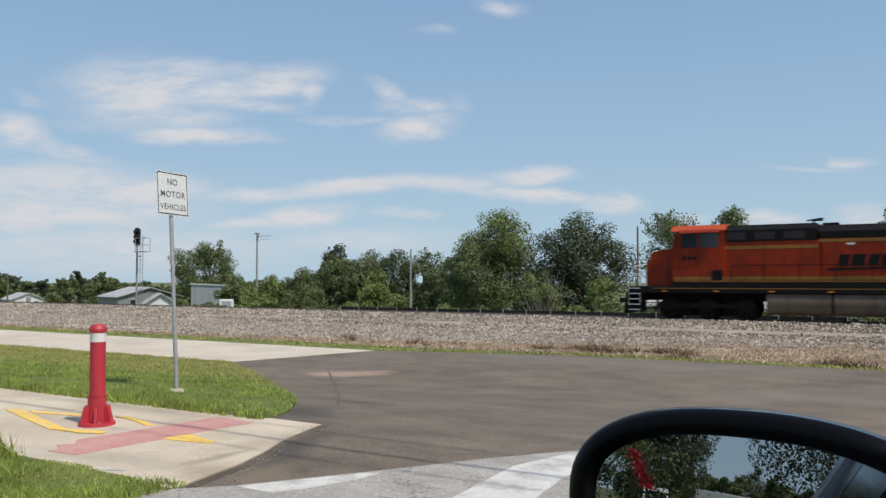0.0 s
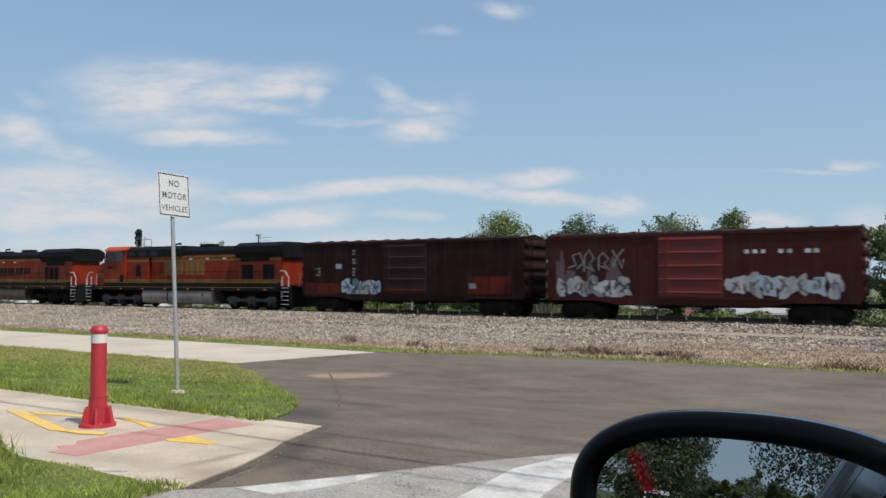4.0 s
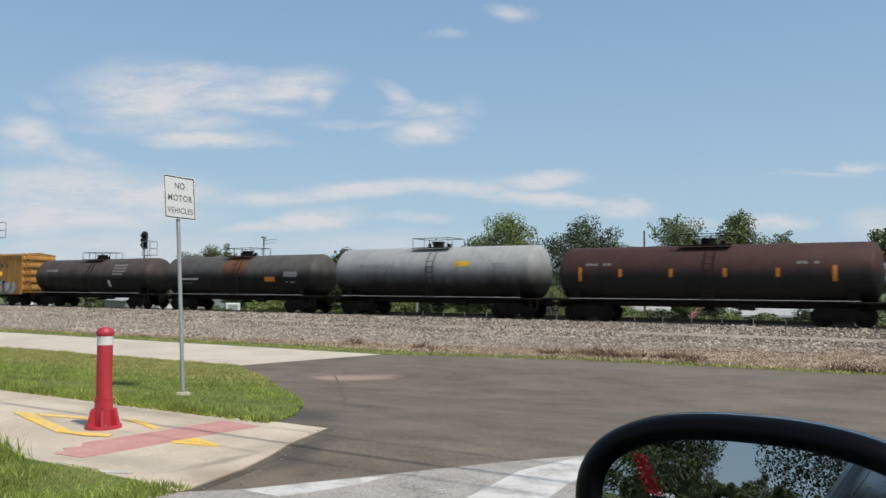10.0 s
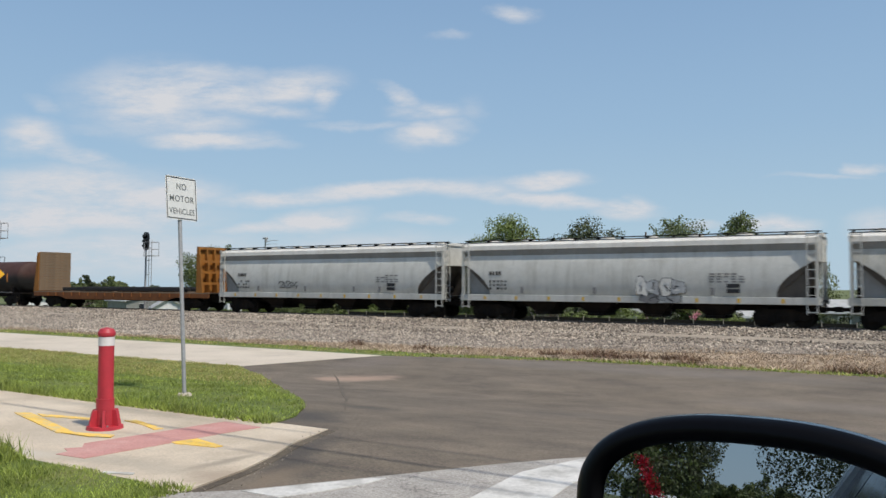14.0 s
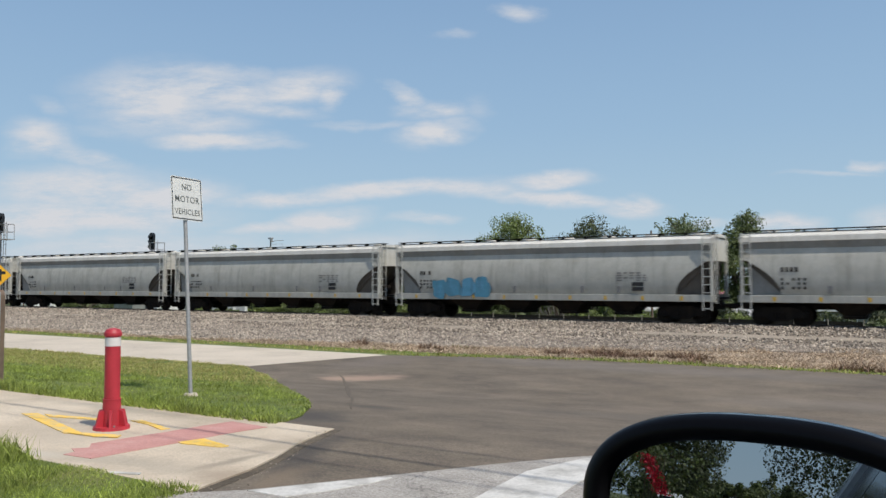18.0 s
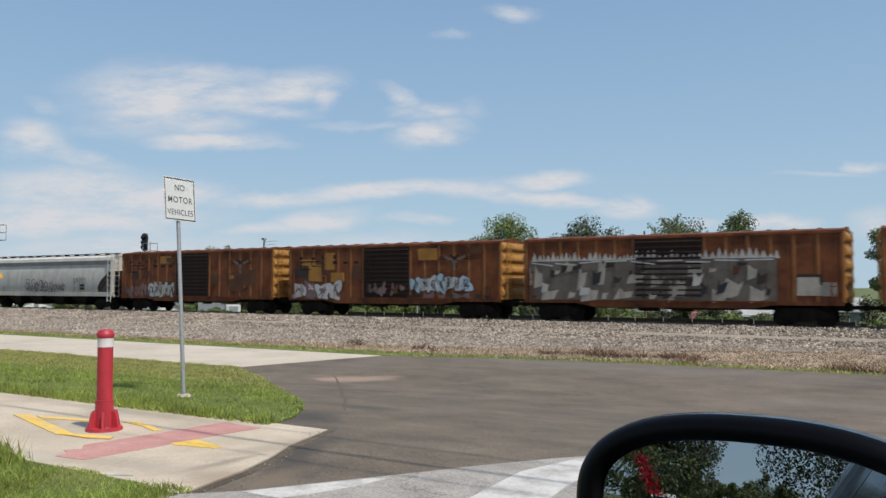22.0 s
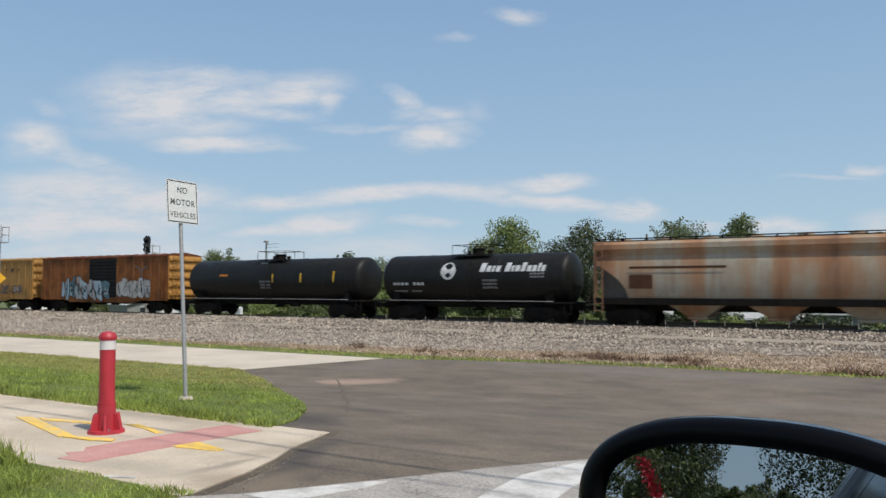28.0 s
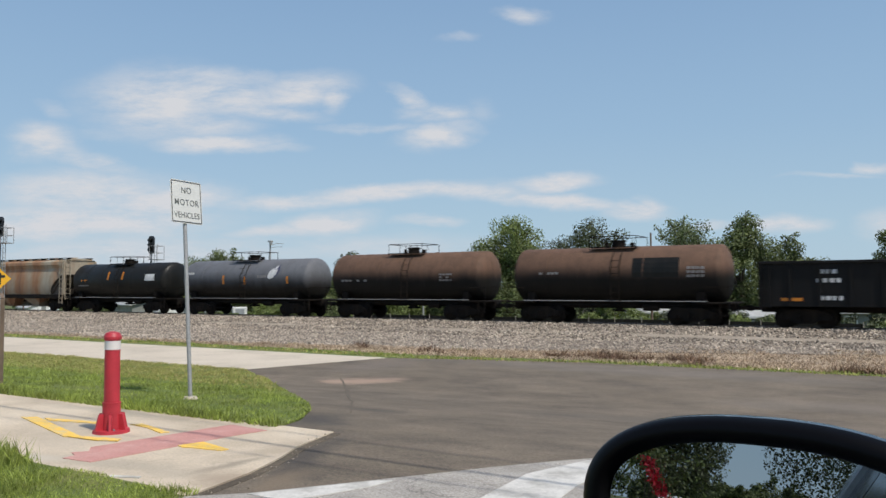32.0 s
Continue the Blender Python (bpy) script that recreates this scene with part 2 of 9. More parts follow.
# ================= mesh tools =================
class Shape:
    """Collects simple solids into one mesh."""

    def __init__(self):
        self.v, self.f = [], []

    def add(self, verts, faces):
        o = len(self.v)
        self.v += [tuple(p) for p in verts]
        self.f += [tuple(i + o for i in f) for f in faces]
        return self

    def box(self, x0, x1, y0, y1, z0, z1, ch=0.0):
        if x0 > x1: x0, x1 = x1, x0
        if y0 > y1: y0, y1 = y1, y0
        if z0 > z1: z0, z1 = z1, z0
        c = min(ch, (x1 - x0) * 0.45, (y1 - y0) * 0.45, (z1 - z0) * 0.45)
        if c <= 0:
            v = [(x, y, z) for z in (z0, z1) for y in (y0, y1) for x in (x0, x1)]
            return self.add(v, [(0, 2, 3, 1), (4, 5, 7, 6), (0, 1, 5, 4), (2, 6, 7, 3), (0, 4, 6, 2), (1, 3, 7, 5)])
        X, Y, Z = (x0, x1), (y0, y1), (z0, z1)
        v, idx = [], {}
        for i in (0, 1):
            for j in (0, 1):
                for k in (0, 1):
                    p = (X[i], Y[j], Z[k])
                    s = (1 - 2 * i, 1 - 2 * j, 1 - 2 * k)
                    for a in range(3):
                        q = [p[b] + (0 if b == a else s[b] * c) for b in range(3)]
                        idx[i, j, k, a] = len(v)
                        v.append(q)
        f = []
        for a in range(3):
            b, d = (a + 1) % 3, (a + 2) % 3
            for side in (0, 1):
                ring = []
                for m, n in ((0, 0), (1, 0), (1, 1), (0, 1)):
                    key = [0, 0, 0]
                    key[a], key[b], key[d] = side, m, n
                    ring.append(idx[key[0], key[1], key[2], a])
                f.append(tuple(ring if side else ring[::-1]))
            for m in (0, 1):
                for n in (0, 1):
                    k0, k1 = [0, 0, 0], [0, 0, 0]
                    k0[a], k1[a] = 0, 1
                    k0[b] = k1[b] = m
                    k0[d] = k1[d] = n
                    q = [idx[(*k0, b)], idx[(*k1, b)], idx[(*k1, d)], idx[(*k0, d)]]
                    f.append(tuple(q if m != n else q[::-1]))
        for i in (0, 1):
            for j in (0, 1):
                for k in (0, 1):
                    t = [idx[i, j, k, a] for a in range(3)]
                    f.append(tuple(t if (i + j + k) % 2 else t[::-1]))
        return self.add(v, f)

    def cyl(self, p0, p1, r0, r1=None, n=10, caps=True):
        p0, p1 = Vector(p0), Vector(p1)
        r1 = r0 if r1 is None else r1
        q = (p1 - p0).to_track_quat("Z", "Y")
        ring = [q @ Vector((math.cos(2 * math.pi * i / n), math.sin(2 * math.pi * i / n), 0)) for i in range(n)]
        v = [p0 + u * r0 for u in ring] + [p1 + u * r1 for u in ring]
        f = [(i, (i + 1) % n, n + (i + 1) % n, n + i) for i in range(n)]
        if caps:
            f += [tuple(range(n))[::-1], tuple(range(n, 2 * n))]
        return self.add(v, f)

    def tube(self, pts, r, n=6):
        for a, b in zip(pts, pts[1:]):
            self.cyl(a, b, r, n=n)
        return self

    def prism(self, poly, axis, a, b):
        """A polygon in the plane across an axis, drawn out from a to b along it."""
        n = len(poly)
        put = {"x": lambda p, t: (t, p[0], p[1]), "y": lambda p, t: (p[0], t, p[1]), "z": lambda p, t: (p[0], p[1], t)}[axis]
        v = [put(p, a) for p in poly] + [put(p, b) for p in poly]
        f = [(i, (i + 1) % n, n + (i + 1) % n, n + i) for i in range(n)]
        return self.add(v, f + [tuple(range(n))[::-1], tuple(range(n, 2 * n))])

    def lathe(self, prof, n=32, cy=0.0, cz=0.0):
        """A profile of (x, r) turned round the x axis."""
        v, f = [], []
        for x, r in prof:
            v += [(x, cy + r * math.cos(2 * math.pi * i / n), cz + r * math.sin(2 * math.pi * i / n)) for i in range(n)]
        for k in range(len(prof) - 1):
            f += [(k * n + i, k * n + (i + 1) % n, (k + 1) * n + (i + 1) % n, (k + 1) * n + i) for i in range(n)]
        f += [tuple(range(n))[::-1], tuple(range((len(prof) - 1) * n, len(prof) * n))]
        return self.add(v, f)

    def mesh(self, name, mat, smooth=None):
        me = bpy.data.meshes.new(name)
        me.from_pydata(self.v, [], self.f)
        bm = bmesh.new()
        bm.from_mesh(me)
        bmesh.ops.recalc_face_normals(bm, faces=bm.faces)
        bm.to_mesh(me)
        bm.free()
        if smooth:
            me.polygons.foreach_set("use_smooth", [True] * len(me.polygons))
            me.set_sharp_from_angle(angle=radians(smooth))
        me.materials.append(mat)
        return me


def part(name, shape, mat, parent=None, label="", smooth=None, at=None):
    me = shape.mesh(name, mat, smooth) if isinstance(shape, Shape) else shape
    ob = new(name, me)
    ob.parent = parent
    if at is not None:
        ob.matrix_basis = at
    return tagged(ob, label) if label else ob


def thing(name, label, category, group="", kind="", at=None):
    ob = new(name)
    if at is not None:
        ob.matrix_basis = at
    return tagged(ob, label, category, group, kind)


# ================= ground =================
def step(a, b, x):
    t = min(1, max(0, (x - a) / (b - a)))
    return t * t * (3 - 2 * t)


RAIL_Z, TRACK_Y = -0.40, 41.55


def height(y):
    """The lie of the land: level by the car, falling to the street, a verge, then the ballast bank."""
    z = -0.7 * step(5.5, 15.5, y) - 0.3 * step(22, 30, y)
    if y < 43.4:
        return z + 0.55 * min(1, max(0, (y - 35.9) / 4.0))
    return z + 0.55 - 0.4 * min(1, (y - 43.4) / 2) - 3.3 * step(46, 62, y)


def sheet(name, pts, mat, lift, label="", category="", kind="structure", cell=0.6, depth=0.12):
    """A flat patch cut to an outline, laid over the land with a small edge."""
    bm = bmesh.new()
    bm.faces.new([bm.verts.new((x, y, 0)) for x, y in pts])
    ys = [p[1] for p in pts]
    y = math.floor(min(ys) / cell) * cell
    while y < max(ys):
        bmesh.ops.bisect_plane(bm, geom=bm.verts[:] + bm.edges[:] + bm.faces[:], plane_co=(0, y, 0), plane_no=(0, 1, 0))
        y += cell
    for v in bm.verts:
        v.co.z = height(v.co.y) + lift
    rim = [e for e in bm.edges if e.is_boundary]
    ext = bmesh.ops.extrude_edge_only(bm, edges=rim)
    for g in ext["geom"]:
        if isinstance(g, bmesh.types.BMVert):
            g.co.z -= depth
    bmesh.ops.recalc_face_normals(bm, faces=bm.faces)
    me = bpy.data.meshes.new(name)
    bm.to_mesh(me)
    bm.free()
    me.materials.append(mat)
    return tagged(new(name, me), label, category, "", kind)


def land():
    """One sheet of ground to the horizon, in strips along the track."""
    ys = [-1800, -600, -200, -60, -20, -8, 0, 4] + [5.5 + 0.65 * i for i in range(21)] + [21, 23, 24.5, 26, 28, 30, 33, 35.9, 39.9, 43.4, 45.4, 46, 48, 50, 52, 54, 56, 58, 60, 62, 70, 120, 250, 600, 1800]
    xs = [-1800, -700, -300, -150, -80, -40, -20, -10, 0, 10, 20, 40, 80, 150, 300, 700, 1800]
    v = [(x, y, height(y) - 0.05) for y in ys for x in xs]
    n = len(xs)
    f = [(j * n + i, j * n + i + 1, (j + 1) * n + i + 1, (j + 1) * n + i) for j in range(len(ys) - 1) for i in range(n - 1)]
    me = bpy.data.meshes.new("ground")
    me.from_pydata(v, [], f)
    me.materials.append(MAT["field"])
    tagged(new("ground", me), "dry green and tan open ground reaching the horizon", "ground", "", "structure")


land()


def S(*a, **k):
    return sheet(*a, **k)


S("road_street", [(-400, 15.65), (-16.33, 15.75), (-15.17, 20.7), (-400, 20.9)], MAT["road_concrete"], 0.0, "pale worn concrete street beside the railway", "road")
S("road", [(-16.33, 15.75), (-13.64, 13.98), (-11.5, 12.1), (-9.33, 10.23), (-8.2, 9.2), (-7.39, 8.36), (-6.6, 7.28), (-6.35, 6.7), (-5.58, 6.69), (-5.26, 5.76), (-5.04, 5.29), (-4.85, 4.75), (-4.7, 4.05), (-4.4, 4.29), (-3.86, 5.1), (-3.54, 5.59), (-2.8, 6.9), (-2.0, 7.4), (0, 8.0), (6, 8.4), (30, 8.6), (400, 8.6), (400, 21.7), (13, 22.0), (4, 22.5), (-1.1, 22.8), (-9.5, 22.5), (-12.5, 21.7), (-15.17, 20.7)], MAT["asphalt"], -0.006, "dark grey asphalt drive with dusty wheel marks", "road")
S("pavement", [(-4.75, -60), (-4.8, 3.9), (-4.72, 3.98), (-4.4, 4.29), (-3.86, 5.1), (-3.54, 5.59), (-2.8, 6.9), (-2.0, 7.4), (0, 8.0), (6, 8.4), (30, 8.6), (60, 8.6), (60, -60)], MAT["old_pavement"], 0.006, "pale grey cracked old pavement under the car", "pavement")
S("pavement_walk", [(-120, 4.05), (-4.72, 4.0), (-4.87, 4.75), (-5.06, 5.29), (-5.28, 5.76), (-5.6, 6.69), (-120, 6.5)], MAT["concrete"], 0.006, "smooth tan concrete footpath ending at the drive", "pavement", depth=0.03)
S("lawn_island", [(-400, 6.5), (-6.35, 6.68), (-6.65, 7.28), (-7.42, 8.36), (-8.25, 9.2), (-9.36, 10.23), (-11.55, 12.1), (-13.7, 13.98), (-16.33, 15.75), (-400, 15.65)], MAT["turf"], 0.012, "mown grass bank between the footpath and the street", "lawn")
S("lawn_near", [(-120, -60), (-4.75, -60), (-4.85, 3.9), (-5.2, 4.05), (-120, 4.05)], MAT["turf"], 0.012, "rough grass lawn in front of the footpath", "lawn")
S("verge_strip", [(-400, 20.9), (-15.17, 20.7), (-12.5, 21.7), (-9.5, 22.5), (-1.1, 22.8), (4, 22.5), (13, 22.0), (400, 21.7), (400, 24.0), (-9, 23.3), (-15.5, 22.2), (-400, 22.1)], MAT["turf"], 0.0, "thin green grass strip along the road edge", "verge")
S("verge", [(-400, 22.1), (-15.5, 22.2), (-9, 23.3), (400, 24.0), (400, 36.0), (-400, 36.0)], MAT["verge"], -0.004, "dead brown grass and gravel verge below the ballast", "verge", cell=2)
S("ballast_bank", [(-600, 35.9), (600, 35.9), (600, 45.4), (-600, 45.4)], MAT["ballast"], 0.004, "grey crushed stone railway ballast bank", "ballast", cell=0.9)
S("ballast_spread", [(-600, 22.6), (-26, 22.9), (-19, 25.0), (-12, 29.5), (-5, 32.5), (6, 34.5), (400, 35.3), (400, 36.0), (-600, 36.0)], MAT["ballast"], 0.02, "loose grey stone spread below the track", "gravel", cell=1.5)
S("service_path", [(-600, 37.2), (600, 37.2), (600, 37.9), (-600, 37.9)], MAT["dust"], 0.016, "pale dusty ledge worn along the ballast", "path", cell=0.4, depth=0.05)
S("tactile_strip", [(-6.68, 4.29), (-6.32, 4.32), (-6.25, 5.2), (-6.2, 6.31), (-6.79, 6.37), (-6.81, 5.51), (-6.91, 4.72), (-6.76, 4.6), (-6.85, 4.48), (-6.7, 4.42)], MAT["tactile_red"], 0.0105, "faded red tactile paving strip across the footpath", "paving", depth=0.01)


# dark strip of soil that also paints in the shadow along the grass edge
S("soil_edge", [(-120, 6.44), (-30, 6.5), (-6.45, 6.62), (-6.4, 6.7), (-30, 6.58), (-120, 6.5)], MAT["soil"], 0.014, "dark bare soil line between footpath and grass", "soil", depth=0.02)
S("soil_edge", [(-5.6, 6.69), (-5.27, 5.76), (-5.05, 5.29), (-4.86, 4.75), (-4.72, 4.05), (-4.62, 4.07), (-4.76, 4.75), (-4.95, 5.27), (-5.16, 5.74), (-5.5, 6.69)], MAT["soil"], -0.003, "dirt washed along the edge of the footpath", "soil", depth=0.01)


def stripe(pts, mat, label, lift=0.0145):
    S("painted_line", pts, mat, lift, label, "road marking", depth=0.008)


YL = "worn yellow painted line on the footpath"
stripe([(-9.21, 5.385), (-9.05, 5.49), (-7.47, 5.0), (-7.62, 4.9)], MAT["road_yellow"], YL)
stripe([(-7.59, 4.92), (-7.5, 4.99), (-7.01, 5.12), (-6.94, 5.03), (-7.18, 4.94)], MAT["road_yellow"], YL, 0.019)
stripe([(-8.92, 5.49), (-8.15, 5.64), (-8.05, 5.57), (-8.71, 5.42)], MAT["road_yellow"], YL)
stripe([(-7.7, 5.74), (-7.64, 5.84), (-6.93, 5.64), (-6.96, 5.55), (-7.33, 5.68)], MAT["road_yellow"], YL)
stripe([(-6.27, 5.2), (-6.2, 5.45), (-5.72, 5.33), (-5.74, 5.25), (-6.03, 5.2), (-6.18, 5.17)], MAT["road_yellow"], YL)
WL = "worn white painted line on the pavement"
stripe([(-4.38, 4.26), (-4.02, 4.28), (-3.9, 4.5), (-3.75, 4.9), (-3.72, 5.15), (-3.82, 5.08)], MAT["road_white"], WL, 0.011)
stripe([(-2.94, 5.9), (-2.77, 6.75), (-2.5, 6.9), (-2.45, 6.3), (-2.44, 5.75), (-2.36, 4.9), (-2.3, 4.2), (-2.8, 4.2), (-2.87, 4.86)], MAT["road_white"], WL, 0.011)


stripe([(-5.74, 4.1), (-5.49, 4.2), (-5.46, 4.16), (-5.7, 4.06)], MAT["road_white"], "faint white paint dash on the footpath")
MAT["tyre_mark"] = ground_mat("tyre_mark", (0.1, 0.08, 0.057), (0.118, 0.094, 0.068), (0.15, 0.12, 0.087), 2.5, 45, 0.92, 0.3, 0.008)


def tyre_mark(pts, w):
    """A long curved rubber mark, ragged along its sides."""
    left, right = [], []
    for i, (x, y) in enumerate(pts):
        q, p = pts[min(i + 1, len(pts) - 1)], pts[max(i - 1, 0)]
        d = Vector((q[0] - p[0], q[1] - p[1])).normalized()
        e = w * (0.8 + 0.2 * math.sin(i * 2.3)) * math.sin(math.pi * (i + 0.4) / (len(pts) - 0.2))
        left.append((x - d.y * e, y + d.x * e)), right.append((x + d.y * e, y - d.x * e))
    S("tyre_mark", left + right[::-1], MAT["tyre_mark"], -0.001, "thin dark rubber tyre mark on the asphalt", "tyre mark", depth=0.004)


tyre_mark([(-12.84, 15.56), (-12.2, 14.9), (-11.46, 14.05), (-10.4, 12.85), (-9.37, 11.6), (-8.4, 10.5), (-7.52, 9.36), (-6.9, 8.6)], 0.045)


def track():
    for off in (-0.7175, 0.7175):
        r = Shape()
        prof = [(-0.07, 0), (0.07, 0), (0.07, 0.02), (0.012, 0.04), (0.012, 0.13), (0.037, 0.14), (0.037, 0.175), (-0.037, 0.175), (-0.037, 0.14), (-0.012, 0.13), (-0.012, 0.04), (-0.07, 0.02)]
        r.prism([(TRACK_Y + off + a, RAIL_Z - 0.175 + b) for a, b in prof], "x", -600, 600)
        tagged(new("rail", r.mesh("rail", MAT["rail_steel"])), "brown rusted steel rail on wooden ties", "rail", "rails of the track", "structure")
    s = Shape()
    for i in range(440):
        x = -130 + i * 0.55
        s.box(x - 0.115, x + 0.115, TRACK_Y - 1.28, TRACK_Y + 1.28, RAIL_Z - 0.34, RAIL_Z - 0.165)
    tagged(new("sleepers", s.mesh("sleepers", MAT["tie_wood"])), "dark weathered wooden railway ties set in ballast", "railway ties", "", "stuff")


track()


# ================= train =================
COUPLINGS = [-14.09, 8.32, 31.1, 48.35, 64.85, 82.67, 99.95, 116.83, 133.22, 148.76, 166.22, 188.81, 208.58, 228.58, 249.31, 269.39, 289.48, 309.53, 326.8, 344.05, 361.3, 378.45, 396.3, 413.7, 432.31, 445.56, 464.66, 477.88, 491.3, 504.6, 518.4]
TRAIN_MOVE = [(t, -16.767 * t + 0.0096 * t * t) for t in (0, 8, 16, 24, 32)]
TANK_ENDS = {6: (100.6, 115.5), 7: (117.15, 131.95), 8: (133.45, 147.75), 9: (148.85, 164.45), 23: (414.6, 430.7), 24: (432.1, 444.75), 26: (464.75, 476.6), 27: (478.35, 490.9), 28: (492.6, 504.05), 29: (505.75, 517.45)}
TRAIN = []


def mk(name, col, **k):
    MAT[name] = paint(name, col, **k)
    return MAT[name]


mk("loco_orange", (0.285, 0.028, 0.005), dirt=(0.035, 0.012, 0.006), amount=0.6, streak=0.45, rough=0.45, spec=0.2)
mk("loco_black", (0.006, 0.006, 0.0065), dirt=(0.024, 0.02, 0.018), amount=0.3, rough=0.6, spec=0.15)
mk("loco_yellow", (0.3, 0.14, 0.018), amount=0.6, streak=0.5)
mk("fuel_tank", (0.27, 0.25, 0.22), dirt=(0.12, 0.09, 0.07), amount=0.6, streak=0.7)
mk("fuel_brown", (0.15, 0.115, 0.08), dirt=(0.06, 0.042, 0.03), amount=0.7, streak=0.7)
mk("maroon_dark", (0.021, 0.0062, 0.006), amount=0.35, rough=0.75, spec=0.12)
mk("maroon", (0.062, 0.011, 0.01), amount=0.45, rough=0.7, spec=0.15)
mk("maroon_bright", (0.17, 0.025, 0.02), amount=0.5, rough=0.6)
mk("box_yellow", (0.47, 0.232, 0.052), dirt=(0.2, 0.1, 0.036), amount=0.65, streak=0.5, rough=0.6)
mk("box_tan", (0.42, 0.225, 0.06), dirt=(0.2, 0.1, 0.035), amount=0.45, streak=0.4, rough=0.6)
mk("box_orange", (0.26, 0.085, 0.016), dirt=(0.05, 0.022, 0.011), amount=0.95, streak=0.5, rough=0.65, spots=(0.33, 0.125, 0.027))
mk("box_rust", (0.175, 0.054, 0.017), dirt=(0.032, 0.016, 0.011), amount=1.0, streak=0.5, rough=0.7, spots=(0.25, 0.072, 0.02))
mk("door_black", (0.012, 0.012, 0.012), dirt=(0.03, 0.026, 0.022), amount=0.4, rough=0.6, spec=0.15)
mk("door_green", (0.02, 0.03, 0.025), amount=0.4, rough=0.6, spec=0.15)
mk("door_brown", (0.022, 0.012, 0.009), dirt=(0.04, 0.026, 0.018), amount=0.5, spec=0.15)
mk("tank_black", (0.013, 0.0132, 0.012), dirt=(0.035, 0.032, 0.027), amount=0.4, streak=0.25, rough=0.4, spec=0.18)
mk("tank_grime", (0.1, 0.08, 0.068), dirt=(0.055, 0.042, 0.034), amount=0.7, streak=0.5, rough=0.55, spec=0.15)
mk("tank_charcoal", (0.12, 0.112, 0.1), dirt=(0.065, 0.06, 0.053), amount=0.6, streak=0.45, rough=0.55, spec=0.15)
mk("tank_spill", (0.2, 0.085, 0.05), dirt=(0.1, 0.06, 0.045), amount=0.8, streak=0.5, rough=0.6, spec=0.15)
mk("tank_grey", (0.4, 0.405, 0.385), dirt=(0.24, 0.235, 0.22), amount=0.5, streak=0.35, rough=0.6, spec=0.15)
mk("tank_slate", (0.165, 0.168, 0.18), dirt=(0.1, 0.1, 0.1), amount=0.5, streak=0.35, rough=0.5, spec=0.18)
mk("tank_brown", (0.075, 0.034, 0.026), dirt=(0.04, 0.024, 0.02), amount=0.6, streak=0.4, rough=0.6)
mk("tank_tan", (0.17, 0.1, 0.066), dirt=(0.085, 0.055, 0.042), amount=0.6, streak=0.45, rough=0.6, spec=0.15)
# body grey with shade painted in, for the shoulder and the -x end webs
mk("hopper_shaded", (0.3, 0.3, 0.285), dirt=(0.18, 0.17, 0.15), amount=0.5, streak=0.5, rough=0.6)
mk("slope_brown", (0.12, 0.1, 0.08), dirt=(0.05, 0.04, 0.035), amount=0.6)
mk("hopper_grey", (0.635, 0.62, 0.56), dirt=(0.34, 0.32, 0.265), amount=0.4, streak=0.4, rough=0.5)
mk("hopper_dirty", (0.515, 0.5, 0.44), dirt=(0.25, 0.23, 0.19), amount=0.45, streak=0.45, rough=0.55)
# paler copy of the body grey, sun on roof and top plate painted in
mk("hopper_light", (0.76, 0.73, 0.66), dirt=(0.45, 0.4, 0.33), amount=0.4, streak=0.3, rough=0.5)
mk("hopper_rust", (0.42, 0.37, 0.28), dirt=(0.3, 0.2, 0.12), amount=0.6, streak=0.4, rough=0.65, spots=(0.25, 0.13, 0.07))


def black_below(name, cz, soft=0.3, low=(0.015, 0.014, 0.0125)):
    """Tank paint that turns black over the lower half, with an uneven edge."""
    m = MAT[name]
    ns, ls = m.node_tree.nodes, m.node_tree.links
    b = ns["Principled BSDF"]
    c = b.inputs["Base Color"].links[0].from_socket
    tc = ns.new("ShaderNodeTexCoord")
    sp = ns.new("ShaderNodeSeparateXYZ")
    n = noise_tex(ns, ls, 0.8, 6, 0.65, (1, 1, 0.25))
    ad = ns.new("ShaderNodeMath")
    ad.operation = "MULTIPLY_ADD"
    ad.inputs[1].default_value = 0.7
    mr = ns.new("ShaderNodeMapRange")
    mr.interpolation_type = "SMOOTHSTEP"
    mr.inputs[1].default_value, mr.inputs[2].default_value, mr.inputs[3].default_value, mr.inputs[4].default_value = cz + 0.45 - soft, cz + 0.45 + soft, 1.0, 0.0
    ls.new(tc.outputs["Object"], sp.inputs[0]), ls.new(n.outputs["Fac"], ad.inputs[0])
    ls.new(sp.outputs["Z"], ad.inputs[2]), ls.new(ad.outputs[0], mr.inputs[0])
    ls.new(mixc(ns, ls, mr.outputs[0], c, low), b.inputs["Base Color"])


def rust_bands(m):
    """Wide uneven bands of orange and brown rust running down a pale side."""
    ns, ls = m.node_tree.nodes, m.node_tree.links
    b = ns["Principled BSDF"]
    c = b.inputs["Base Color"].links[0].from_socket
    n = noise_tex(ns, ls, 0.55, 4, 0.55, (1, 1, 0.1))
    f = ramp(ns, [(0.44, (0, 0, 0)), (0.56, (0.6, 0.6, 0.6)), (0.7, (0.85, 0.85, 0.85))])
    k = ramp(ns, [(0.45, (0.4, 0.24, 0.11)), (0.58, (0.36, 0.13, 0.035)), (0.72, (0.14, 0.06, 0.03))])
    ls.new(n.outputs["Fac"], f.inputs[0]), ls.new(n.outputs["Fac"], k.inputs[0])
    ls.new(mixc(ns, ls, f.outputs[0], c, k.outputs[0]), b.inputs["Base Color"])


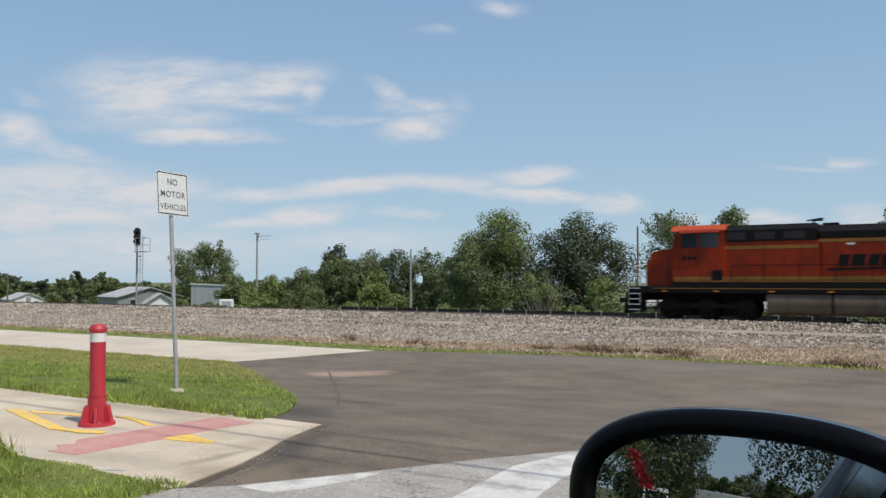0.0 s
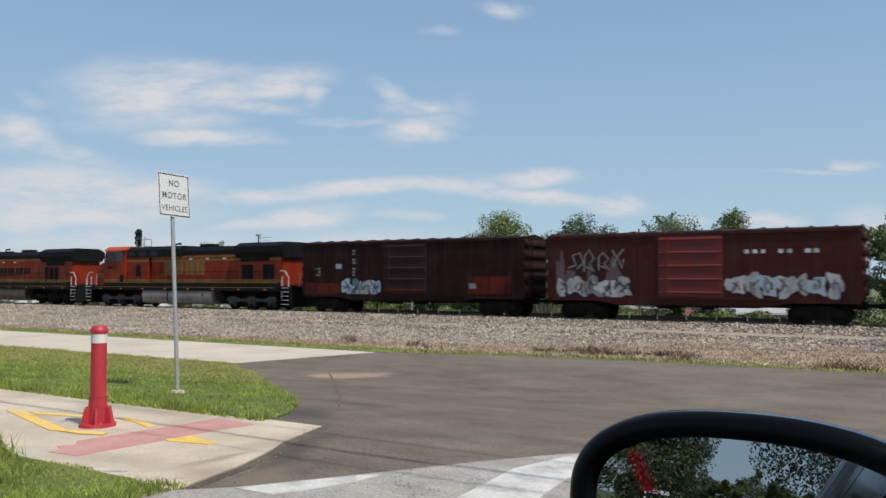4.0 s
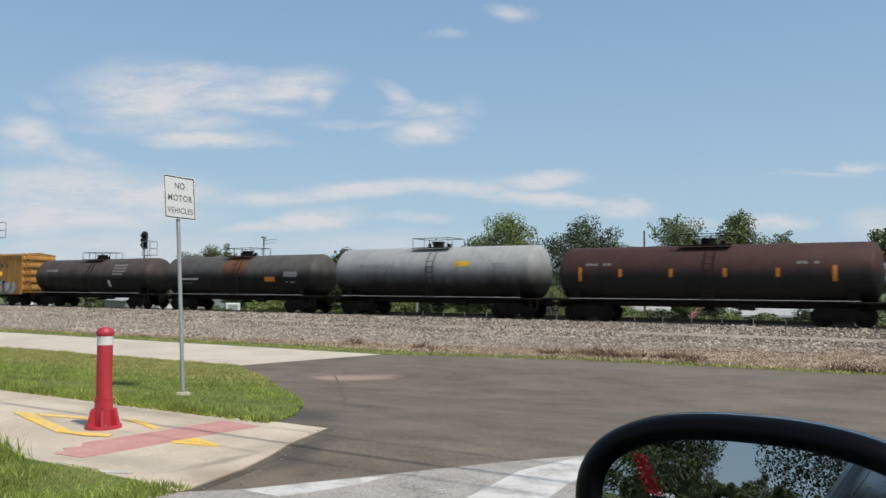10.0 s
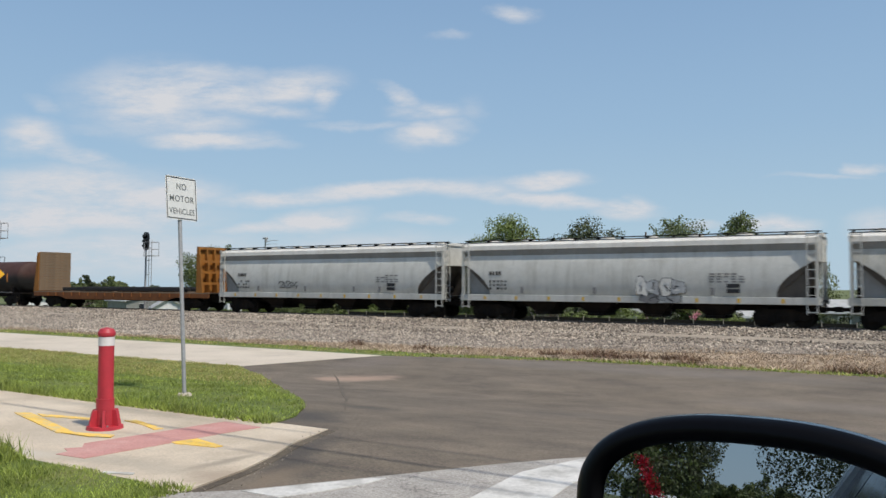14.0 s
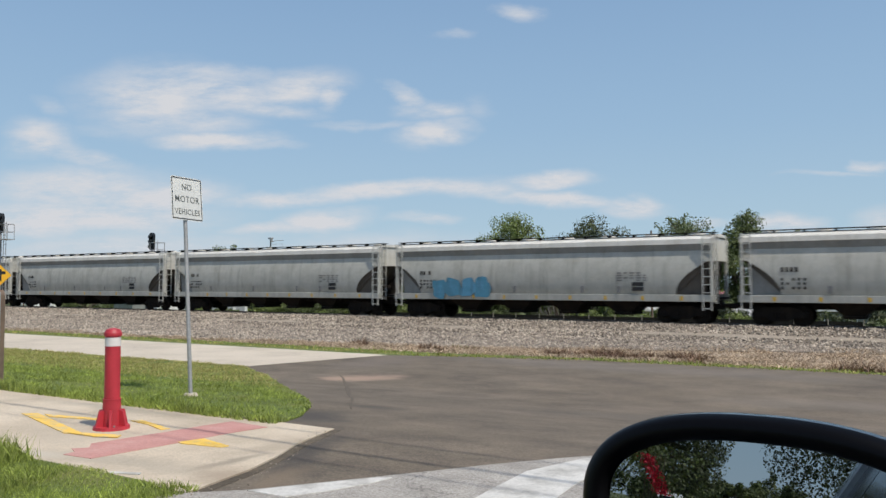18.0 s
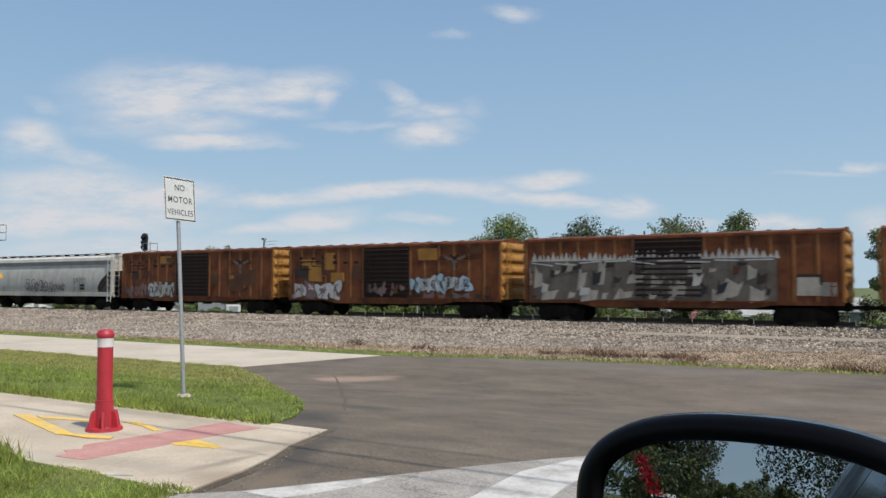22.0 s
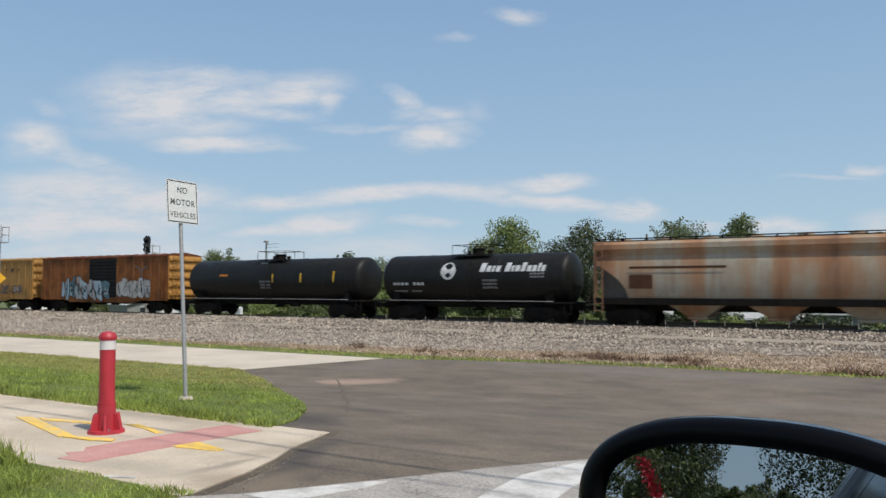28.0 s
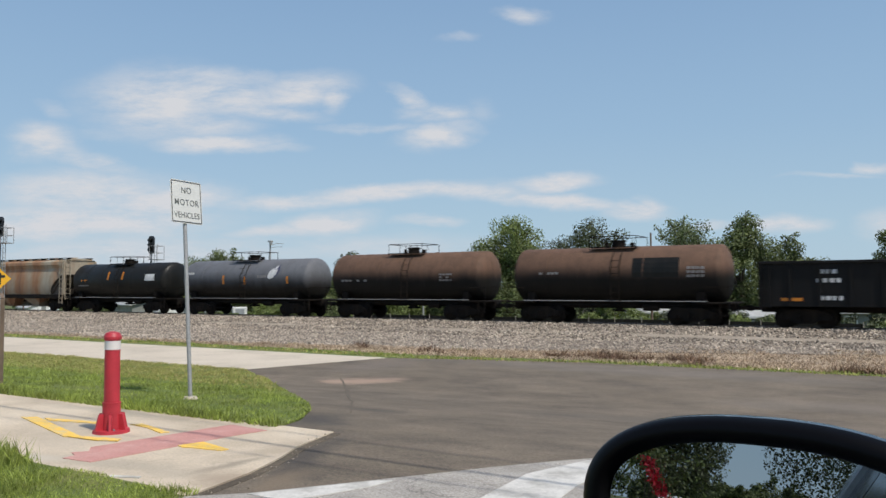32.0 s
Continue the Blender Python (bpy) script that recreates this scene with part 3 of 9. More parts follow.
# middle height and softness of the change to black on each tank paint
for n_, z_, f_ in (("tank_grime", 2.55, 0.4), ("tank_charcoal", 2.6, 0.4), ("tank_spill", 2.7, 0.45), ("tank_grey", 2.55, 0.9), ("tank_brown", 2.5, 0.35), ("tank_slate", 2.35, 0.7), ("tank_tan", 2.6, 0.45)):
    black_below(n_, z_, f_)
mk("patch_brown", (0.1, 0.04, 0.016), dirt=(0.05, 0.02, 0.01), amount=0.6)
mk("patch_ochre", (0.36, 0.17, 0.03), dirt=(0.14, 0.06, 0.02), amount=0.6)
rust_bands(MAT["hopper_rust"])
mk("post_faded", (0.25, 0.095, 0.027), dirt=(0.1, 0.04, 0.016), amount=0.8, streak=0.5)
mk("patch_dark", (0.035, 0.022, 0.016), amount=0.4)
mk("silver_paint", (0.42, 0.38, 0.31), dirt=(0.17, 0.14, 0.11), amount=0.6, streak=0.5)
mk("silver_dark", (0.15, 0.125, 0.1), dirt=(0.05, 0.035, 0.025), amount=0.7)
mk("silver_light", (0.52, 0.49, 0.44), dirt=(0.2, 0.18, 0.15), amount=0.5)
mk("flat_rust", (0.21, 0.075, 0.02), dirt=(0.14, 0.06, 0.03), amount=0.7, streak=0.5, rough=0.7)
mk("bulk_orange", (0.34, 0.135, 0.022), dirt=(0.2, 0.09, 0.03), amount=0.6, streak=0.5, rough=0.65)
mk("wood_tan", (0.22, 0.15, 0.09), dirt=(0.12, 0.09, 0.06), amount=0.5)
mk("mark_white", (0.7, 0.7, 0.68), amount=0.3)
mk("mark_dim", (0.26, 0.25, 0.24), amount=0.3)
mk("mark_dark", (0.03, 0.03, 0.032), amount=0.3)
mk("mark_yellow", (0.75, 0.45, 0.04), amount=0.2)
mk("mark_orange", (0.72, 0.25, 0.03), amount=0.2)
mk("spray_white", (0.55, 0.55, 0.53), amount=0.35)
mk("ghost_grey", (0.16, 0.13, 0.11), amount=0.4)
mk("spray_grey", (0.4, 0.4, 0.38), amount=0.3)
mk("spray_blue", (0.1, 0.3, 0.42), amount=0.25)
mk("spray_pale", (0.4, 0.52, 0.57), amount=0.25)
mk("spray_purple", (0.15, 0.095, 0.1), amount=0.5)
mk("spray_black", (0.025, 0.025, 0.028), amount=0.2)
mk("spray_teal", (0.1, 0.2, 0.23), amount=0.3)
mk("spray_sky", (0.12, 0.33, 0.48), amount=0.25)
mk("spray_mauve", (0.2, 0.13, 0.12), amount=0.5)
mk("spray_ink", (0.09, 0.09, 0.11), amount=0.3)
mk("spray_red", (0.3, 0.05, 0.04), amount=0.3)

GLASS = plain("cab_glass", (0.02, 0.025, 0.03), 0.08, 0, 0.1)
_cache = {}


def shared(key, make):
    if key not in _cache:
        _cache[key] = make()
    return _cache[key]


def wheel_mesh(r):
    s = Shape()
    s.cyl((0, -0.07, 0), (0, 0.06, 0), r, n=20).cyl((0, 0.06, 0), (0, 0.09, 0), r + 0.025, n=20).cyl((0, -0.1, 0), (0, -0.07, 0), r * 0.35, n=12)
    return s.mesh("wheel", MAT["grime"], 40)


def side_frame_mesh(base, axles, mat="grime"):
    s = Shape()
    h = base / 2
    s.prism([(-h - 0.28, 0.36), (-h - 0.28, 0.62), (-h * 0.55, 0.86), (h * 0.55, 0.86), (h + 0.28, 0.62), (h + 0.28, 0.36), (h - 0.25, 0.36), (h * 0.4, 0.2), (-h * 0.4, 0.2), (-h + 0.25, 0.36)], "y", -0.09, 0.09)
    for k in range(axles):
        x = -h + base * k / (axles - 1)
        s.cyl((x, -0.16, 0.46), (x, 0.1, 0.46), 0.13, n=10)
    for x in (-0.16, 0.0, 0.16):
        s.cyl((x, -0.11, 0.3), (x, -0.11, 0.6), 0.07, n=8)
    return s.mesh("side_frame", MAT[mat])


def cast_frame_mesh(base, mat):
    """The long cast side of a three-axle truck: a level beam over three pedestals."""
    s = Shape()
    h = base / 2
    s.prism([(-h - 0.5, 0.62), (-h - 0.45, 0.82), (-h - 0.2, 0.92), (-h + 0.25, 0.9), (-h + 0.5, 0.76), (-0.5, 0.76), (-0.25, 0.92), (0.25, 0.92), (0.5, 0.76), (h - 0.5, 0.76), (h - 0.25, 0.9), (h + 0.2, 0.92), (h + 0.45, 0.82), (h + 0.5, 0.62), (h + 0.2, 0.55), (-h - 0.2, 0.55)], "y", -0.08, 0.08)
    for x in (-h, 0.0, h):
        for e in (-1, 1):
            s.prism([(x + e * 0.2, 0.56), (x + e * 0.34, 0.56), (x + e * 0.3, 0.24), (x + e * 0.2, 0.24)], "y", -0.075, 0.075)
        s.box(x - 0.17, x + 0.17, -0.13, 0.05, 0.38, 0.66, 0.02)
        s.cyl((x, -0.17, 0.5), (x, -0.12, 0.5), 0.1, n=10)
    for x in (-h / 2, h / 2):
        s.cyl((x, -0.14, 0.68), (x, -0.06, 0.68), 0.09, n=10)
    return s.mesh("side_frame", MAT[mat])


def truck(car, x, base=1.78, axles=2, r=0.46, mat="grime"):
    b = part("truck", shared(("bolster", base), lambda: Shape().box(-0.2, 0.2, -1.0, 1.0, 0.42, 0.78, 0.03).cyl((0, 0, 0.7), (0, 0, 1.0), 0.25).mesh("truck", MAT["grime"])), None, car, at=pose(x, 0, 0))
    for y in (-1.0, 1.0):
        part("side_frame", shared(("sf", base, axles, mat), lambda: side_frame_mesh(base, axles, mat) if axles == 2 else cast_frame_mesh(base, mat)), None, b, at=pose(0, y, 0, rz=0 if y < 0 else 180))
    if axles == 3:
        for k in (-1, 0, 1):
            part("traction_motor", shared("tmotor", lambda: Shape().box(-0.55, 0.55, -0.62, 0.62, 0.16, 0.95, 0.05).mesh("traction_motor", MAT["grime"])), None, b, at=pose(k * base / 3, 0, 0))
    for k in range(axles):
        xa = -base / 2 + base * k / (axles - 1)
        part("axle", shared("axle", lambda: Shape().cyl((0, -0.95, 0), (0, 0.95, 0), 0.08).mesh("axle", MAT["grime"])), None, b, at=pose(xa, 0, r))
        for y in (-0.76, 0.76):
            part("wheel", shared(("wheel", r), lambda: wheel_mesh(r)), None, b, at=pose(xa, y, r, rz=0 if y < 0 else 180))


def coupler(car, x, sgn):
    part("coupler", shared("coupler", lambda: Shape().box(-0.1, 0.75, -0.09, 0.09, 0.78, 0.96, 0.02).box(0.55, 0.8, -0.16, 0.16, 0.74, 1.0, 0.04).box(-0.2, 0.1, -0.35, 0.35, 0.7, 1.05, 0.02).mesh("coupler", MAT["grime"])), None, car, at=pose(x, 0, 0, rz=0 if sgn > 0 else 180))


def ladder(car, x, y, z0, z1, mat, w=0.42, n=None, along="x"):
    s = Shape()
    n = n or max(2, int((z1 - z0) / 0.36))
    for k in range(n + 1):
        z = z0 + (z1 - z0) * k / n
        if along == "x":
            s.box(x - w / 2, x + w / 2, y - 0.02, y + 0.02, z - 0.018, z + 0.018)
        else:
            s.box(x - 0.02, x + 0.02, y - w / 2, y + w / 2, z - 0.018, z + 0.018)
    for e in (-w / 2, w / 2):
        if along == "x":
            s.box(x + e - 0.025, x + e + 0.025, y - 0.02, y + 0.02, z0 - 0.1, z1 + 0.1)
        else:
            s.box(x - 0.02, x + 0.02, y + e - 0.025, y + e + 0.025, z0 - 0.1, z1 + 0.1)
    return part("ladder", s, mat, car)


def bars(name, car, x0, x1, z0, z1, y, mat, rows=2, cols=6, seed=1, fill=0.72, label=""):
    """Unreadable lettering: rows of short raised bars; a few large ones are parts of their own."""
    rng = random.Random(seed)
    dz, dx = (z1 - z0) / rows, (x1 - x0) / cols
    cells = []
    for r in range(rows):
        for c in range(cols):
            if rng.random() < 0.12:
                continue
            a = x0 + c * dx
            cells.append((a, a + dx * fill * rng.uniform(0.7, 1.1), y - 0.004, y + 0.004, z0 + r * dz, z0 + r * dz + dz * 0.62))
    if len(cells) <= 4:
        for c in cells:
            part(name, Shape().box(*c), mat, car, label)
        return
    s = Shape()
    for c in cells:
        s.box(*c)
    part(name, s, mat, car, label)


def ribbon(pts, y, t):
    """One flat brush line in the side's plane, mitred at its bends."""
    n = len(pts)
    left, right = [], []
    for i, (px, pz) in enumerate(pts):
        ax, az = pts[max(0, i - 1)]
        bx, bz = pts[min(n - 1, i + 1)]
        L = math.hypot(bx - ax, bz - az) or 1e-6
        ux, uz = (bx - ax) / L, (bz - az) / L
        ex = -t * 0.6 if i == 0 else t * 0.6 if i == n - 1 else 0
        left.append((px - uz * t + ux * ex, pz + ux * t + uz * ex))
        right.append((px + uz * t + ux * ex, pz - ux * t + uz * ex))
    v = [(p[0], yy, p[1]) for yy in (y - 0.0015, y + 0.0015) for side in (left, right) for p in side]
    f = []
    for i in range(n - 1):
        a, b, c, d = i, n + i, 2 * n + i, 3 * n + i
        f += [(a, a + 1, b + 1, b), (c, d, d + 1, c + 1), (a, c, c + 1, a + 1), (b, b + 1, d + 1, d)]
    f += [(0, n, 3 * n, 2 * n), (n - 1, 3 * n - 1, 4 * n - 1, 2 * n - 1)]
    return Shape().add(v, f)


def strokes(s, pts, y, t):
    r = ribbon(pts, y, t)
    s.add(r.v, r.f)


GLYPHS = [[[(0.1, 0.1), (0.35, 0.95), (0.6, 0.3), (0.95, 0.8), (0.7, 0.05)]], [[(0, 0.6), (0.3, 1), (0.9, 0.75), (0.5, 0.45), (0.15, 0.1), (0.9, 0.2)], [(0.6, 0.95), (0.95, 0.3)]],
          [[(0, 0.15), (0.5, 0.3), (0.25, 0.85), (0.75, 1), (1, 0.45), (0.6, 0.1)]], [[(0.05, 0.9), (0.4, 0.55), (0.1, 0.15)], [(0.4, 0.55), (0.95, 0.95)], [(0.5, 0.5), (0.85, 0.05), (0.95, 0.45)]],
          [[(0.1, 0), (0.2, 0.7), (0.55, 1), (0.9, 0.6), (0.55, 0.35), (0.85, 0)], [(0.3, 0.2), (0.6, 0.1)]], [[(0, 0.35), (0.45, 0.05), (0.95, 0.3), (0.8, 0.9), (0.3, 0.95), (0.2, 0.55), (0.6, 0.6)]]]


def graffiti(car, x0, x1, z0, z1, y, fills, outline, n, seed, fat=0.2, label="", back=None):
    """Sprayed block letters that cannot be read: fat strokes over a darker outline."""
    rng = random.Random(seed)
    w = (x1 - x0) / n
    t = fat * min(w, z1 - z0) * 0.5
    if back:
        b = Shape()
        pts = [(x0 - 0.1 + (x1 - x0 + 0.2) * i / 24, z1 + 0.1 * rng.uniform(-1.5, 1.5)) for i in range(25)]
        b.prism(pts + [(x1 + 0.1, z0 - 0.05), (x0 - 0.1, z0 - 0.05)], "y", y - 0.002, y + 0.002)
        part("graffiti_background", b, MAT[back], car)
    for k in range(n):
        g = rng.choice(GLYPHS)
        sx, sz, lean = w * rng.uniform(0.8, 1.05), (z1 - z0) * rng.uniform(0.75, 1.0), rng.uniform(-0.15, 0.15)
        bx, bz = x0 + k * w, z0 + rng.uniform(0, 0.1) * (z1 - z0)
        m = fills[k % len(fills)]
        if fat > 0.17:  # swollen shapes with a few dark inner lines
            ph = [rng.uniform(0, 6.3) for _ in range(3)]
            pts = []
            for i in range(18):
                a = 2 * math.pi * i / 18
                r = 1 + 0.16 * math.sin(2 * a + ph[0]) + 0.13 * math.sin(3 * a + ph[1]) + 0.08 * math.sin(5 * a + ph[2])
                c, q = math.cos(a), math.sin(a)
                pts.append((bx + sx * (0.5 + 0.47 * r * math.copysign(abs(c) ** 0.6, c) + lean * q * 0.5), bz + sz * (0.5 + 0.46 * r * math.copysign(abs(q) ** 0.6, q))))
            g0 = part("graffiti", Shape().prism(pts, "y", y - 0.0135 - 0.0006 * k, y - 0.0105 - 0.0006 * k), MAT[m], car, label or "sprayed graffiti shape")
            if outline:
                mx, mz = bx + sx * 0.5, bz + sz * 0.5
                part("outline", Shape().prism([(mx + (p - mx) * 1.12, mz + (q - mz) * 1.09) for p, q in pts], "y", y - 0.0075 - 0.0003 * k, y - 0.0045 - 0.0003 * k), MAT[outline], g0)
                for line in g[:1]:
                    ln = [(bx + sx * (0.2 + 0.6 * px), bz + sz * (0.2 + 0.6 * pz)) for px, pz in line[1:3]]
                    part("inner_line", ribbon(ln, y - 0.021 - 0.0006 * k, 0.04 * min(w, z1 - z0)), MAT[outline], g0)
        else:
            for line in g:
                pts = [(bx + (px + lean * pz) * sx, bz + pz * sz) for px, pz in line]
                part("graffiti", ribbon(pts, y - 0.012 - 0.0008 * k, t), MAT[m], car, label or "sprayed graffiti stroke")


def blob(cx, cz, rx, rz, rng, n=16, jag=0.16, square=0.6):
    """An uneven rounded outline."""
    ph = [rng.uniform(0, 6.3) for _ in range(3)]
    pts = []
    for i in range(n):
        a = 2 * math.pi * i / n
        r = 1 + jag * (math.sin(2 * a + ph[0]) * 0.6 + math.sin(3 * a + ph[1]) * 0.7 + math.sin(5 * a + ph[2]) * 0.5)
        c, q = math.cos(a), math.sin(a)
        pts.append((cx + rx * r * math.copysign(abs(c) ** square, c), cz + rz * r * math.copysign(abs(q) ** square, q)))
    return pts


def piece(car, x0, x1, z0, z1, y, fills, dark, n, seed, jag=0.16, lines=3, label="sprayed graffiti letter shape"):
    """A sprayed piece that cannot be read: touching swollen letters, shaded patches, black cuts and pale glints."""
    rng = random.Random(seed)
    w, H = (x1 - x0) / n, z1 - z0
    for k in range(n):
        cx, cz = x0 + (k + 0.5) * w + rng.uniform(-0.05, 0.05) * w, (z0 + z1) / 2 + rng.uniform(-0.05, 0.05) * H
        rx, rz = w * rng.uniform(0.46, 0.56), H * rng.uniform(0.4, 0.5)
        o = blob(cx, cz, rx, rz, rng, 20, jag)
        yy = y - 0.0004 * k
        g = part("graffiti", Shape().prism(o, "y", yy - 0.011, yy - 0.008), MAT[fills[k % len(fills)]], car, label)
        if dark:
            part("outline", Shape().prism([(cx + (p - cx) * 1.09, cz + (q - cz) * 1.07) for p, q in o], "y", yy - 0.0035, yy), MAT[dark], g)
        for j in range(2):
            part("shading", Shape().prism(blob(cx + rng.uniform(-0.4, 0.4) * rx, cz + rng.uniform(-0.55, 0.45) * rz, rx * rng.uniform(0.2, 0.45), rz * rng.uniform(0.12, 0.35), rng, 12, 0.35), "y", yy - 0.0145 - 0.001 * j, yy - 0.0115), MAT[fills[(k + 1 + j) % len(fills)]], g)
        for j in range(lines):
            a, b = rng.uniform(-0.7, 0.7), rng.uniform(-0.7, 0.7)
            pts = [(cx + rx * a, cz + rz * rng.uniform(0.1, 0.85)), (cx + rx * (a + b) / 2 + rx * rng.uniform(-0.3, 0.3), cz + rz * rng.uniform(-0.3, 0.3)), (cx + rx * b, cz - rz * rng.uniform(0.1, 0.85))]
            part("inner_line", ribbon(pts, yy - 0.0175 - 0.001 * j, 0.028 + 0.012 * H * rng.random()), MAT[dark or fills[-1]], g)


def smear(car, x0, x1, z0, z1, y, mats, n, seed):
    """Old faded spray: thin uneven cloudy shapes low on a side."""
    rng = random.Random(seed)
    for i in range(n):
        cx, cz = x0 + (x1 - x0) * (i + rng.uniform(0.2, 0.8)) / n, z0 + (z1 - z0) * rng.uniform(0.3, 0.7)
        part("graffiti", Shape().prism(blob(cx, cz, (x1 - x0) / n * rng.uniform(0.3, 0.65), (z1 - z0) * rng.uniform(0.22, 0.42), rng, 18, 0.42, 0.9), "y", y - 0.006 - 0.0004 * i, y), MAT[rng.choice(mats)], car, "faded sprayed graffiti shape")


def patches(car, x0, x1, z0, z1, y, mats, n, seed):
    """Odd repainted and rusted rectangles between the posts of a side."""
    rng = random.Random(seed)
    for i in range(n):
        x, z = rng.uniform(x0, x1 - 0.5), rng.uniform(z0, z1 - 0.3)
        w, q = rng.uniform(0.5, 1.7), rng.uniform(0.3, 1.1)
        a, b, c, d = x, min(x1, x + w), z, min(z1, z + q)
        e = [rng.uniform(-0.06, 0.06) for _ in range(4)]
        part("repaint_patch", Shape().prism([(a, c + e[0]), (b, c + e[1]), (b + e[2], d), (a + e[3], d)], "y", y - 0.038 - 0.0008 * i, y + 0.004), MAT[rng.choice(mats)], car)


def wildstyle(car, x0, x1, z0, z1, y, seed):
    """Four huge angular silver letters that cannot be read, with black cuts and a spiky pale edge."""
    rng = random.Random(seed)
    w = (x1 - x0) / 4
    fr = Shape()
    x = x0
    while x < x1:
        d = rng.uniform(0.2, 0.45)
        fr.prism([(x, z1 - 0.1), (x + d * 0.5, z1 + rng.uniform(0.15, 0.5)), (x + d, z1 - 0.1)], "y", y - 0.003, y)
        x += d * 0.8
    part("graffiti_edge", fr, MAT["silver_light"], car, "pale sprayed spikes above the letters")
    part("graffiti_background", Shape().prism([(x0 - 0.1, z0), (x1 + 0.1, z0), (x1 + 0.1, z1 - 0.05), (x0 - 0.1, z1 - 0.05)], "y", y - 0.006, y - 0.003), MAT["silver_dark"], car)
    r = rng.uniform
    for i in range(46):  # shards of every tone, cut across each other
        cx, cz = x0 + (x1 - x0) * ((i * 0.618) % 1), r(z0 + 0.15, z1 - 0.25)
        ww, hh, t = r(0.15, 0.55), r(0.2, 0.75), r(-0.5, 0.5)
        ww, hh = min(ww, cx - x0 + 0.1, x1 - cx + 0.1), min(hh, cz - z0 + 0.1, z1 - cz)
        q = [(cx - ww, cz - hh), (cx + ww * r(0.2, 0.9), cz - hh * r(0.5, 1)), (cx + ww, cz + hh * r(0.3, 1)), (cx + t * ww, cz + hh * r(0.2, 0.6)), (cx - ww * r(0.3, 0.9), cz + hh)]
        m = "silver_paint" if i < 16 else rng.choice(["silver_paint", "silver_paint", "silver_light", "spray_black", "spray_black", "spray_black", "patch_dark", "patch_dark", "patch_brown"])
        if i >= 16:
            q = [(cx + (p - cx) * 0.6, cz + (u - cz) * 0.55) for p, u in q]
        part("graffiti", Shape().prism(q, "y", y - 0.01 - 0.0011 * i, y - 0.0055 - 0.0011 * i), MAT[m], car, "angular shard of silver and black spray paint")
    for k in range(9):
        x = x0 + (x1 - x0) * k / 9
        part("highlight", ribbon([(x + 0.1, z1 - r(0.1, 0.2)), (x + (x1 - x0) / 9 - r(0, 0.2), z1 - r(0.05, 0.3))], y - 0.066, 0.03), MAT["spray_white"], car)


def place(car, k, dx=0.0):
    xc = (COUPLINGS[k] + COUPLINGS[k + 1]) / 2 + dx
    car.matrix_basis = pose(xc, TRACK_Y, RAIL_Z)
    TRAIN.append((car, xc))
    return car


